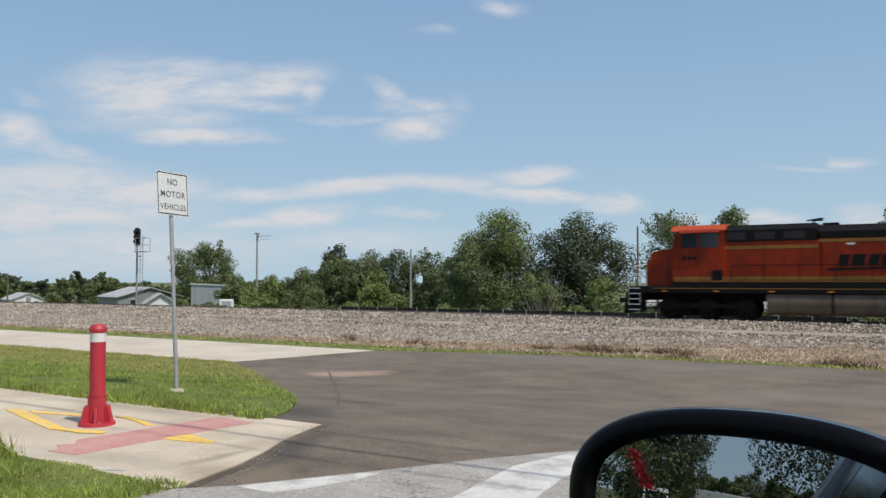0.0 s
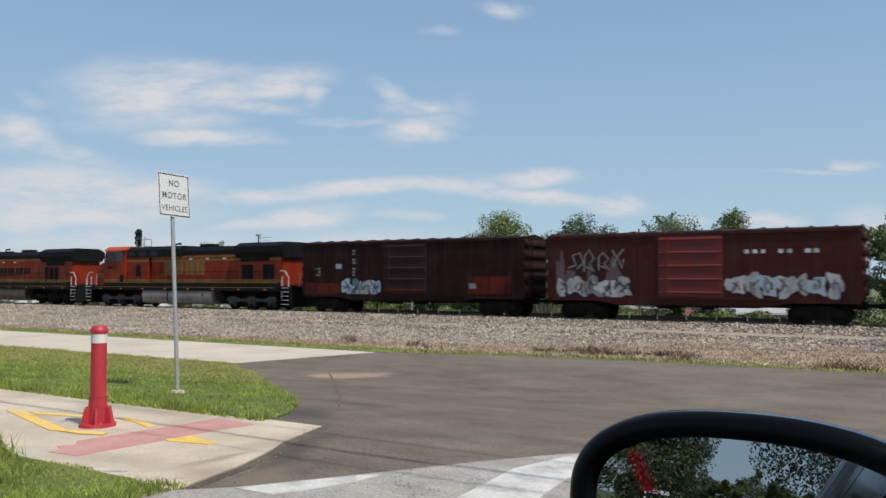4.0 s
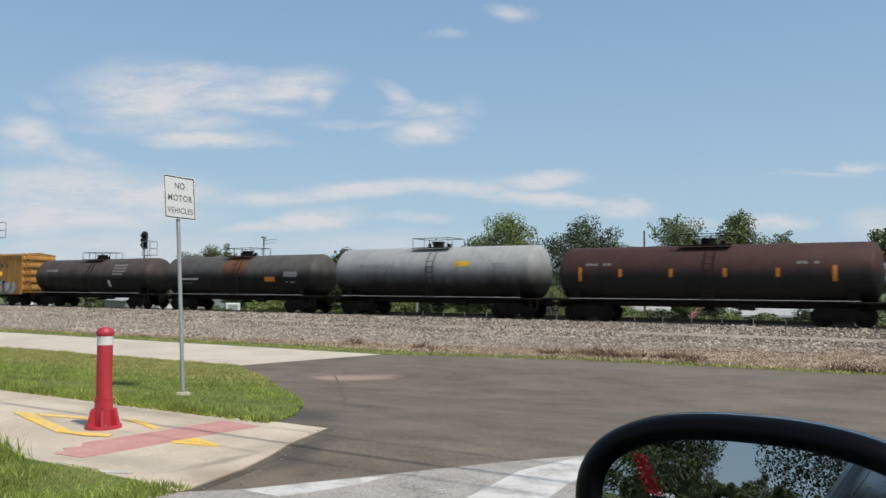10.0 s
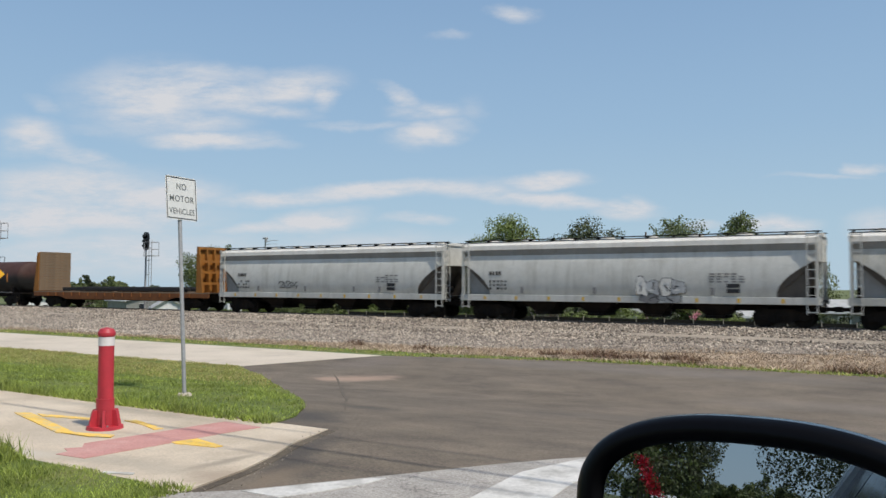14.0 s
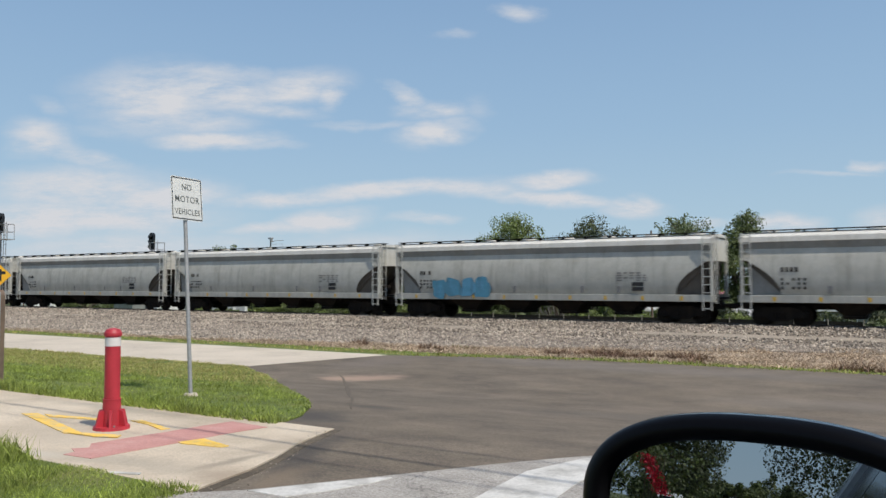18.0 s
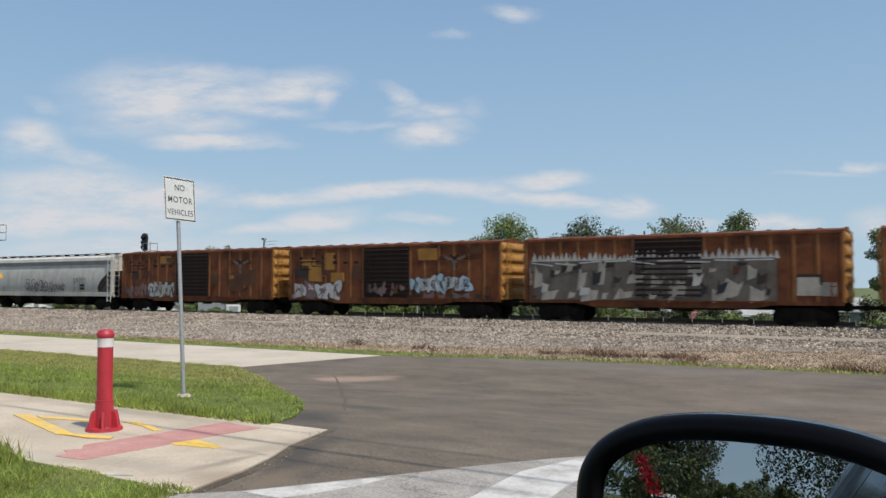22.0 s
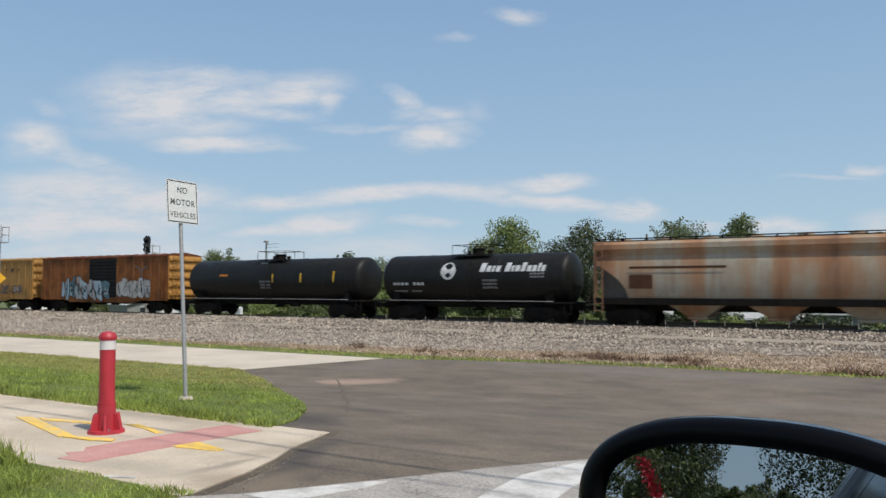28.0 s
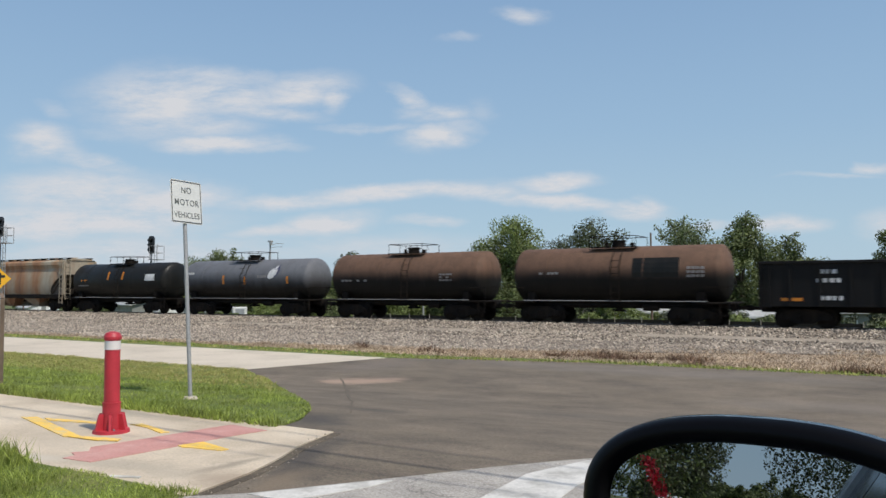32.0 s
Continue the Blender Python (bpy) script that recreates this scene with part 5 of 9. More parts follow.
mk("loco_letter", (0.27, 0.13, 0.025), amount=0.6)
# brighter copy of the loco orange, sunlight on the cab roof painted in
mk("loco_roof_lit", (0.5, 0.075, 0.02), dirt=(0.25, 0.05, 0.02), amount=0.3, rough=0.4)
mk("truck_dust", (0.085, 0.078, 0.07), dirt=(0.03, 0.025, 0.022), amount=0.7, streak=0.7)


def locomotive(k, label, newer):
    L = COUPLINGS[k + 1] - COUPLINGS[k]
    h = L / 2 - 0.55
    E, TOP = (9.0, 8.9) if newer else (7.4, 10.9)  # where the equipment hood and its black top end
    O, B, Yl = MAT["loco_orange"], MAT["loco_black"], MAT["loco_yellow"]
    car = thing("locomotive", label, "locomotive", "diesel locomotives")
    part("frame", Shape().box(-h + 0.2, h - 0.2, -1.5, 1.5, 1.28, 1.62, 0.02).box(-h, h, -0.4, 0.4, 0.9, 1.3), B, car, "black frame and walkway")
    for sy in (-1, 1):
        part("sill_stripe", Shape().box(-h + 1.4, h - 1.4, sy * 1.53, sy * 1.536, 1.5, 1.54), Yl, car)
        for i in range(8):
            part("step_light", shared("slight", lambda: Shape().box(-0.12, 0.12, -0.006, 0.006, 1.36, 1.42).mesh("step_light", MAT["mark_orange"])), None, car, at=pose(-h + 2.0 + i * 2.5, sy * 1.54, 0))
    for sy in (-1, 1):
        part("side_skirt", Shape().box(-h + 2.4, h - 1.0, sy * 1.3, sy * 1.53, 1.3, 1.9, 0.02), B, car, "black boxes along the walkway")
    part("fuel_tank", Shape().prism([(-1.4, 1.27), (-1.49, 1.12), (-1.51, 0.85), (-1.49, 0.6), (-1.4, 0.42), (-1.2, 0.3), (1.2, 0.3), (1.4, 0.42), (1.49, 0.6), (1.51, 0.85), (1.49, 1.12), (1.4, 1.27)], "x", -3.9, 3.5), MAT["fuel_brown" if newer else "fuel_tank"], car, "dusty brown fuel tank" if newer else "dusty pale grey fuel tank", smooth=40)
    for sy in (-1, 1):
        part("tank_strap", Shape().prism([(sy * 1.4, 1.29), (sy * 1.505, 1.12), (sy * 1.525, 0.85), (sy * 1.505, 0.6), (sy * 1.4, 0.4), (sy * 1.38, 0.5), (sy * 1.4, 1.2)], "x", -1.15, -1.03), MAT["grime"], car)
        part("air_reservoir", Shape().cyl((3.7, sy * 1.15, 0.98), (h - 6.35, sy * 1.15, 0.98), 0.2, n=14).box(3.7, h - 6.4, sy * 0.2, sy * 0.9, 0.4, 1.29), MAT["grime"], car)
        part("filler", Shape().cyl((2.6, sy * 1.45, 1.0), (2.6, sy * 1.56, 1.02), 0.07, n=12), MAT["steel_dark"], car)
    # nose and cab
    part("nose", Shape().prism([(-h + 0.95, 1.62), (-h + 0.95, 2.75), (-h + 1.35, 3.35), (-h + 2.6, 3.55), (-h + 2.6, 1.62)], "y", -1.05, 1.05), O, car, "sloped orange nose")
    cab = part("cab", Shape().prism([(-h + 2.4, 1.62), (-h + 2.4, 3.6), (-h + 2.62, 4.35), (-h + 4.9, 4.35), (-h + 4.9, 1.62)], "y", -1.52, 1.52), O, car)
    part("cab_roof", Shape().prism([(-1.56, 4.33), (-1.1, 4.62), (1.1, 4.62), (1.56, 4.33)], "x", -h + 2.35, -h + 4.95), MAT["loco_roof_lit"], cab, "orange cab roof, brightened in colour as sunlit")
    for sy in (-1, 1):
        for x0, x1 in ((-h + 2.85, -h + 3.65), (-h + 3.75, -h + 4.6)):
            part("window", Shape().box(x0, x1, sy * 1.515, sy * 1.53, 3.5, 4.2, 0.005), GLASS, cab, "dark cab side window")
        part("sunshade", Shape().prism([(sy * 1.52, 4.33), (sy * 1.75, 4.2), (sy * 1.75, 4.23), (sy * 1.52, 4.37)], "x", -h + 2.8, -h + 4.7), O, cab)
        part("windscreen", Shape().box(-h + 2.44, -h + 2.5, sy * 0.2, sy * 1.3, 3.68, 4.2), GLASS, cab)
        part("cab_door", Shape().box(-h + 4.3, -h + 4.8, sy * 1.525, sy * 1.535, 1.7, 2.4), B, cab)
        bars("number", cab, -h + 2.9, -h + 3.9, 2.9, 3.2, sy * 1.53, B, 1, 4, 3)
    # hoods
    part("equipment_hood", Shape().prism([(-1.35, 1.62), (-1.35, 3.75), (1.35, 3.75), (1.35, 1.62)], "x", -h + 4.9, -h + E), O, car)
    part("equipment_top", Shape().prism([(-1.37, 3.76), (-1.37, 4.3), (-1.0, 4.56), (1.0, 4.56), (1.37, 4.3), (1.37, 3.76)], "x", -h + 4.95, -h + TOP), B, car)
    for sy in (-1, 1):
        for i in range(3):
            x = -h + 5.4 + i * 1.3
            part("vent_grille", shared("vgr", lambda: Shape().box(-0.45, 0.45, -0.012, 0.012, 3.85, 4.2).mesh("vent_grille", MAT["steel_dark"])), None, car, at=pose(x, sy * 1.365, 0))
    part("engine_hood", Shape().box(-h + E, h - 4.9, -1.12, 1.12, 1.62, 3.85, 0.03), O, car, "orange engine hood")
    part("engine_top", Shape().prism([(-1.125, 3.85), (-1.125, 4.15), (-0.8, 4.45), (0.8, 4.45), (1.125, 4.15), (1.125, 3.85)], "x", -h + E, h - 4.9), B, car)
    part("exhaust", Shape().box(1.0, 2.3, -0.35, 0.35, 4.4, 4.68, 0.04), B, car)
    part("antenna_dome", Shape().box(-1.6, -0.9, -0.2, 0.2, 4.4, 4.6, 0.03), B, car)
    for sy in (-1, 1):
        n = 9
        for i in range(n):
            a = -h + E + 0.1 + i * (2 * h - 5.1 - E) / n
            part("hood_door", Shape().box(a + 0.04, a + (2 * h - 5.1 - E) / n - 0.04, sy * 1.12, sy * 1.14, 1.75, 3.7, 0.006), O, car)
    part("radiator_hood", Shape().prism([(-1.3, 1.62), (-1.3, 3.55), (1.3, 3.55), (1.3, 1.62)], "x", h - 4.9, h - 0.95), O, car)
    part("radiator", Shape().prism([(-1.3, 3.55), (-1.56, 3.95), (-1.56, 4.35), (-1.0, 4.62), (1.0, 4.62), (1.56, 4.35), (1.56, 3.95), (1.3, 3.55)], "x", h - 5.1, h - 0.7), B, car, "flared black radiator housing")
    for sy in (-1, 1):
        for i in (0, 1, 2) if newer else (0, 0.8, 2.9, 3.7):
            x = h - 4.6 + i * 0.68
            g = Shape().box(x, x + 0.5, sy * 1.3, sy * 1.32, 2.1, 3.1)
            for j in range(5):
                g.box(x + 0.03, x + 0.47, sy * 1.32, sy * 1.35, 2.1 + j * 0.2, 2.2 + j * 0.2)
            part("intake_louvre", g, MAT["loco_black"], car)
        part("radiator_grille", Shape().box(h - (4.4 if newer else 4.75), h - (1.9 if newer else 2.0), sy * 1.3, sy * 1.33, 3.2 if newer else 3.3, 3.54), B, car, "dark grille below the radiator")
        part("hood_stripe", Shape().box(-h + E, h - 4.9, sy * 1.142, sy * 1.15, 3.66, 3.8), Yl, car)
        part("lower_stripe", Shape().box(-h + 2.5, h - 1.0, sy * 1.53, sy * 1.536, 1.84, 1.9), Yl, car)
        for x0, x1, yy in ((-h + 2.5, -h + 4.9, 1.523), (-h + 4.9, -h + E, 1.353), (-h + E, h - 4.9, 1.142), (h - 4.9, h - 0.95, 1.303)):
            part("belt_stripe", Shape().box(x0, x1, sy * yy, sy * (yy + 0.005), 1.93, 2.09), Yl, car)
            if x0 > -h + 3 and (x1 < 0 or not newer):
                part("upper_stripe", Shape().box(x0, x1, sy * yy, sy * (yy + 0.005), 3.4, 3.55), Yl, car)
        part("locker_door", Shape().box(-h + 6.0, -h + 6.55, sy * 1.352, sy * 1.36, 2.3, 3.2), O if newer else B, car)
        if not newer:
            for z in (2.25, 2.45):
                part("nose_stripe", Shape().box(-h + 1.0, -h + 2.38, sy * 1.052, sy * 1.058, z, z + 0.12), Yl, car)
        # owner's lettering becomes plain blocks
        col = B if newer else MAT["loco_letter"]
        x0, z0, hh, pitch, lean = (-h + 9.75, 2.56, 0.52, 1.2, 0.22) if newer else (-h + 8.95, 2.4, 1.0, 1.13, 0.0)
        for i in range(4):
            x, w, s = x0 + i * pitch, pitch * 0.94, Shape()
            for u0, u1 in ((0.0, 0.38), (0.46, 0.95 - 0.1 * (i % 2))):
                s.prism([(x + w * u0, z0), (x + w * u1, z0), (x + w * u1 + lean * hh, z0 + hh), (x + w * u0 + lean * hh, z0 + hh)], "y", sy * 1.142, sy * (1.15 + 0.0004 * i))
            part("logo_block", s, col, car, "plain lettering block")
        if newer:
            part("logo_bar", Shape().prism([(x0 - 0.5, 2.36), (x0 + 2.2, 2.44), (x0 + 4.0, 2.5), (x0 + 2.2, 2.52), (x0 - 0.4, 2.46)], "y", sy * 1.142, sy * 1.15), B, car)
        for i in range(3):
            part("notice", shared("lnotice", lambda: Shape().box(-0.16, 0.16, -0.004, 0.004, -0.05, 0.05).mesh("notice", MAT["mark_white"])), None, car, at=pose(-h + 8.6 + 1.7 * i + (3.2 if not newer else 0), sy * 1.146, 3.56))
        # handrails
        r = Shape()
        r.tube([(-h + 5.2, sy * 1.5, 2.62), (h - 1.2, sy * 1.5, 2.62)], 0.02)
        for i in range(11):
            x = -h + 5.2 + i * (2 * h - 6.4) / 10
            r.cyl((x, sy * 1.5, 1.62), (x, sy * 1.5, 2.62), 0.018, n=6)
        part("handrail", r, B, car)
        for sx in (-1, 1):
            r = Shape()
            r.tube([(sx * (h - 0.15), sy * 1.46, 0.7), (sx * (h - 0.15), sy * 1.46, 2.2), (sx * (h - 0.5), sy * 1.46, 2.65), (sx * (h - 0.9), sy * 1.46, 2.65)], 0.028)
            r.tube([(sx * (h - 0.75), sy * 1.46, 0.8), (sx * (h - 0.75), sy * 1.46, 2.3)], 0.028)
            part("grab_rail", r, MAT["mark_white"], car, "white painted grab rail")
            st = Shape()
            for j in range(5):
                st.box(sx * (h - 0.15), sx * (h - 0.75), sy * 1.2, sy * 1.5, 0.42 + j * 0.27, 0.46 + j * 0.27)
            st.box(sx * (h - 0.12), sx * (h - 0.16), sy * 1.15, sy * 1.5, 0.35, 1.6).box(sx * (h - 0.78), sx * (h - 0.82), sy * 1.15, sy * 1.5, 0.35, 1.6)
            part("steps", st, B, car)
            for j in range(5):
                part("step_edge", shared("stepedge", lambda: Shape().box(-0.3, 0.3, -0.012, 0.012, -0.02, 0.02).mesh("step_edge", MAT["mark_white"])), None, car, at=pose(sx * (h - 0.45), sy * 1.515, 0.44 + j * 0.27))
    for sx in (-1, 1):
        part("pilot", Shape().prism([(sx * h, 1.3), (sx * (h + 0.12), 0.25), (sx * (h - 0.1), 0.25), (sx * (h - 0.15), 1.3)], "y", -1.45, 1.45), B, car)
        coupler(car, sx * h, sx)
        truck(car, sx * (h - 3.9), 3.7, 3, 0.53, "grime" if newer else "truck_dust")
        for y in (-0.5, 0.5):
            part("end_rail", Shape().tube([(sx * (h - 0.05), y, 1.6), (sx * (h - 0.05), y, 2.5)], 0.02), MAT["mark_white"], car)
    part("horn", Shape().cyl((1.0 - 3, 0, 4.5), (1.0 - 3, 0, 4.75), 0.05).cyl((-2.3, 0.1, 4.75), (-1.6, 0.1, 4.78), 0.03, 0.09), B, car)
    part("rear_hood_end", Shape().box(h - 0.95, h - 0.9, -1.2, 1.2, 1.7, 3.5), O, car)
    return place(car, k)


locomotive(0, "orange and black diesel locomotive with a wide nose", True)
locomotive(1, "orange and black diesel locomotive with yellow stripes", False)

mk("maroon_grey", (0.04, 0.023, 0.022), dirt=(0.025, 0.014, 0.013), amount=0.5, rough=0.75, spec=0.12)
mk("maroon_red", (0.13, 0.019, 0.009), dirt=(0.035, 0.011, 0.008), amount=0.9, rough=0.7, spec=0.15)
c, h, y = boxcar(2, "dark maroon boxcar with pale graffiti low down", "maroon_dark", None, "maroon_grey", False, (-1.5, 1.6), roof_mat="maroon_dark")
piece(c, -h + 3.2, -1.75, 1.1, 2.1, y, ["spray_pale", "spray_teal", "spray_grey"], "spray_black", 4, 11, 0.24)
bars("marking", c, -h + 4.0, -h + 4.3, 2.3, 4.0, y, MAT["mark_dim"], 9, 1, 5)
bars("marking", c, -h + 1.0, -h + 1.5, 2.3, 2.9, y, MAT["mark_dim"], 3, 2, 6)
part("repaint_patch", Shape().box(4.4, h - 0.7, y - 0.004, y + 0.004, 1.25, 2.25), MAT["maroon_red"], c)
part("notice", Shape().box(4.5, 4.95, y - 0.012, y - 0.006, 1.55, 1.85), MAT["mark_dim"], c)
part("notice", Shape().box(-h + 2.7, -h + 3.15, y - 0.012, y - 0.006, 2.75, 3.05), MAT["spray_pale"], c)
part("repaint_patch", Shape().box(-1.4, 1.5, y - 0.06, y - 0.045, 1.24, 1.55), MAT["maroon_red"], c)
part("repaint_patch", Shape().box(-h + 0.15, -h + 3.0, y - 0.004, y + 0.004, 1.15, 1.85), MAT["maroon_red"], c)
c, h, y = boxcar(3, "maroon boxcar with white graffiti along its side", "maroon", None, "maroon_bright", False, (-1.5, 1.6), roof_mat="maroon_dark", end_mat="maroon")
piece(c, 1.9, h - 0.7, 1.3, 2.3, y, ["spray_white", "spray_grey", "spray_pale"], "spray_purple", 7, 21, 0.3)
smear(c, -h + 0.4, -h + 4.8, 1.2, 3.4, y - 0.004, ["spray_purple", "maroon_grey", "spray_grey"], 8, 24)
piece(c, -h + 0.5, -h + 4.6, 1.15, 2.2, y - 0.012, ["spray_white", "spray_grey", "mark_dim"], "spray_black", 5, 22, 0.34)
graffiti(c, -h + 1.2, -h + 4.4, 2.5, 3.7, y - 0.01, ["mark_dim"], None, 4, 23, 0.1)
bars("marking", c, 2.6, 6.0, 3.3, 3.6, y, MAT["mark_white"], 1, 9, 7)


def rail_logo(c, h, y, mat="mark_dark"):
    """The owner's painted mark as plain bars: short blocks above and beside a bent double line."""
    for x0, x1, z0, z1 in ((0.9, 1.15, 3.6, 3.8), (1.9, 2.25, 3.58, 3.7), (2.75, 2.87, 3.6, 3.8), (0.95, 2.6, 3.42, 3.49), (1.0, 1.1, 2.98, 3.42), (1.0, 1.9, 2.92, 2.98), (1.9, 1.98, 3.2, 3.42), (1.98, 2.9, 3.14, 3.2), (2.82, 2.9, 3.2, 3.49), (3.75, 3.9, 3.6, 3.85), (3.7, 4.05, 3.28, 3.48), (4.55, 4.9, 3.28, 3.42), (5.4, 5.75, 3.28, 3.42)):
        part("logo_bar", Shape().box(-h + x0, -h + x1, y - 0.046, y - 0.034, z0, z1), MAT[mat], c)
    x = h - 3.0
    part("emblem", ribbon([(x - 0.26, 3.32), (x + 0.26, 3.68)], y - 0.04, 0.05), MAT[mat], c)
    part("emblem", ribbon([(x - 0.26, 3.68), (x + 0.26, 3.32)], y - 0.046, 0.05), MAT[mat], c)
    for x0 in (x - 1.1, x + 0.65):
        for z in (3.4, 3.54):
            part("emblem_bar", Shape().box(x0, x0 + 0.45, y - 0.046, y - 0.034, z, z + 0.055), MAT[mat], c)


c, h, y = boxcar(4, "yellow boxcar with a black ribbed door and graffiti", "box_yellow", None, "door_black", True, (-1.7, 1.75), roof_mat="box_tan")
rail_logo(c, h, y)
smear(c, -h + 0.5, -2.0, 1.1, 2.1, y - 0.036, ["spray_purple", "spray_mauve", "patch_brown"], 11, 41)
smear(c, 1.9, h - 1.4, 1.1, 2.3, y - 0.036, ["spray_purple", "spray_mauve", "spray_mauve"], 13, 42)
piece(c, 2.1, h - 1.8, 1.2, 2.1, y - 0.044, ["spray_mauve", "spray_purple", "spray_grey"], "spray_purple", 6, 44, 0.34)
smear(c, -1.5, 1.5, 1.2, 2.4, y - 0.1, ["mark_dim", "spray_grey", "door_green"], 9, 43)
part("notice", Shape().box(h - 3.2, h - 2.6, y - 0.05, y - 0.046, 1.5, 1.75), MAT["mark_dark"], c)
c, h, y = boxcar(5, "yellow boxcar with a black door and pale blue graffiti", "box_yellow", None, "door_black", True, (-1.7, 1.75), roof_mat="box_tan")
rail_logo(c, h, y)
for i in range(5):
    x = 2.3 + i * 1.05
    piece(c, x, x + 0.62, 1.15, 2.1, y - 0.036, ["spray_pale", "spray_blue", "spray_white"], None, 1, 520 + i, 0.36)
smear(c, 1.9, h - 1.4, 0.98, 1.3, y - 0.05, ["spray_grey", "spray_teal", "spray_mauve"], 9, 54)
smear(c, -h + 1.4, -2.0, 1.1, 2.3, y - 0.036, ["box_tan", "patch_ochre", "spray_mauve"], 10, 55)
graffiti(c, -h + 1.6, -2.4, 1.2, 2.0, y - 0.04, ["spray_purple"], None, 6, 53, 0.14)
smear(c, -1.5, 1.5, 1.2, 2.0, y - 0.1, ["door_green", "mark_dim", "door_black"], 7, 56)
for x, z, m in ((-2.6, 2.95, "spray_pale"), (-2.7, 2.3, "spray_white"), (h - 2.6, 1.9, "mark_dark"), (0.0, 2.15, "mark_white")):
    part("notice", Shape().box(x - 0.2, x + 0.2, y - 0.105, y - 0.036, z, z + 0.24), MAT[m], c)

W, Dm, Yw, Og = "mark_white", "mark_dim", "mark_yellow", "mark_orange"
tank_car(6, "black tank car with a brownish top", "tank_grime", marks=[(-5.6, 2.9, 1.6, 0.3, Dm, 1, 8), (3.2, 2.6, 1.6, 0.9, Dm, 4, 5), (2.6, 1.7, 0.25, 0.5, W, 1, 1)], seed=6)
tank_car(7, "black tank car with a rust stain round its manway", "tank_charcoal", marks=[(-5.6, 2.2, 2.1, 0.22, W, 1, 10), (-5.6, 1.95, 1.4, 0.1, Dm, 1, 9), (3.0, 2.1, 0.9, 0.3, Og, 1, 1), (4.7, 2.4, 1.2, 0.34, Dm, 1, 1), (4.9, 2.0, 0.8, 0.2, Dm, 1, 4)], seed=7, band="tank_spill")
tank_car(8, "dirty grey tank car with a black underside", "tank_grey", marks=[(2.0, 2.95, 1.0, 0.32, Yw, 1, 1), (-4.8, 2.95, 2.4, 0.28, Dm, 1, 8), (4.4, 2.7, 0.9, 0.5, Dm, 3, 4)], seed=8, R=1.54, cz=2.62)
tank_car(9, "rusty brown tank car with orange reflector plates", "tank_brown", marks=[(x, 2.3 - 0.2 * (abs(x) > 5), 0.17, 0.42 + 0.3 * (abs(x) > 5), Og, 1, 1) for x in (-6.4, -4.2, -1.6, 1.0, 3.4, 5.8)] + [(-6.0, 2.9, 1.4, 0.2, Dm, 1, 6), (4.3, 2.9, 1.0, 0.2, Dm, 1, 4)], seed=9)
bulkhead_flat(10)

HOPL = ["light grey covered hopper with small dark lettering", "light grey covered hopper with black and white graffiti", "dull grey covered hopper with plain sides", "dull grey covered hopper with plain dusty sides", "grey covered hopper with big blue graffiti", "grey covered hopper with black scrawled graffiti"]
for i in range(6):
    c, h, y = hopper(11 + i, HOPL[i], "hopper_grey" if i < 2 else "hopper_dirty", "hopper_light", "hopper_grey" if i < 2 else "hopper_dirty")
    bars("marking", c, -h + 1.9, -h + 2.7, 2.5, 2.85, y, MAT["mark_dark"], 1, 4, 60 + i)
    bars("marking", c, -h + 1.9, -h + 3.1, 1.7, 2.3, y, MAT["mark_dark"], 3, 5, 70 + i, 0.5)
    bars("marking", c, h - 4.9, h - 3.2, 2.1, 2.6, y, MAT["mark_dim"], 4, 5, 80 + i)
    part("data_plate", Shape().box(h - 4.1, h - 3.5, y - 0.004, y + 0.004, 1.85, 2.05).box(h - 4.1, h - 3.5, y - 0.004, y + 0.004, 1.6, 1.8), MAT["mark_dark"], c)
    for x in (-5.6, -1.4, 2.6, 4.6):
        part("stencil", Shape().box(x, x + 0.16, y - 0.004, y + 0.004, 1.5, 1.85), MAT["mark_dim"], c)
    if i == 0:
        graffiti(c, -3.6, -1.9, 1.65, 2.25, y, ["spray_black"], None, 3, 111, 0.1)
    if i == 1:
        piece(c, 0.9, 3.3, 1.45, 2.3, y - 0.01, ["hopper_light", "spray_white"], "spray_black", 4, 121, 0.2, 1)
        piece(c, 1.1, 3.1, 1.1, 1.5, y + 0.012, ["mark_dim", "spray_grey"], "spray_black", 2, 122, 0.2, 1)
    if i == 4:
        piece(c, -h + 2.8, -h + 6.6, 1.15, 2.35, y - 0.02, ["spray_blue", "spray_blue", "spray_sky"], None, 4, 141, 0.14, 2)
    if i == 5:
        graffiti(c, -2.2, 1.9, 1.4, 2.5, y, ["spray_ink"], None, 6, 151, 0.12)
        graffiti(c, -2.0, 2.1, 1.3, 2.2, y - 0.008, ["spray_ink", "mark_dim"], None, 7, 153, 0.1)
        graffiti(c, 2.1, 3.4, 1.5, 2.2, y, ["spray_purple"], None, 3, 152, 0.16)


def stag(c, h, y, mat="ghost_grey"):
    x = h - 3.0
    part("emblem", ribbon([(x - 0.7, 3.6), (x - 0.2, 3.4), (x, 3.2), (x, 2.8)], y - 0.04, 0.07), MAT[mat], c)
    part("emblem", ribbon([(x, 3.2), (x + 0.2, 3.4), (x + 0.7, 3.6)], y - 0.046, 0.07), MAT[mat], c)


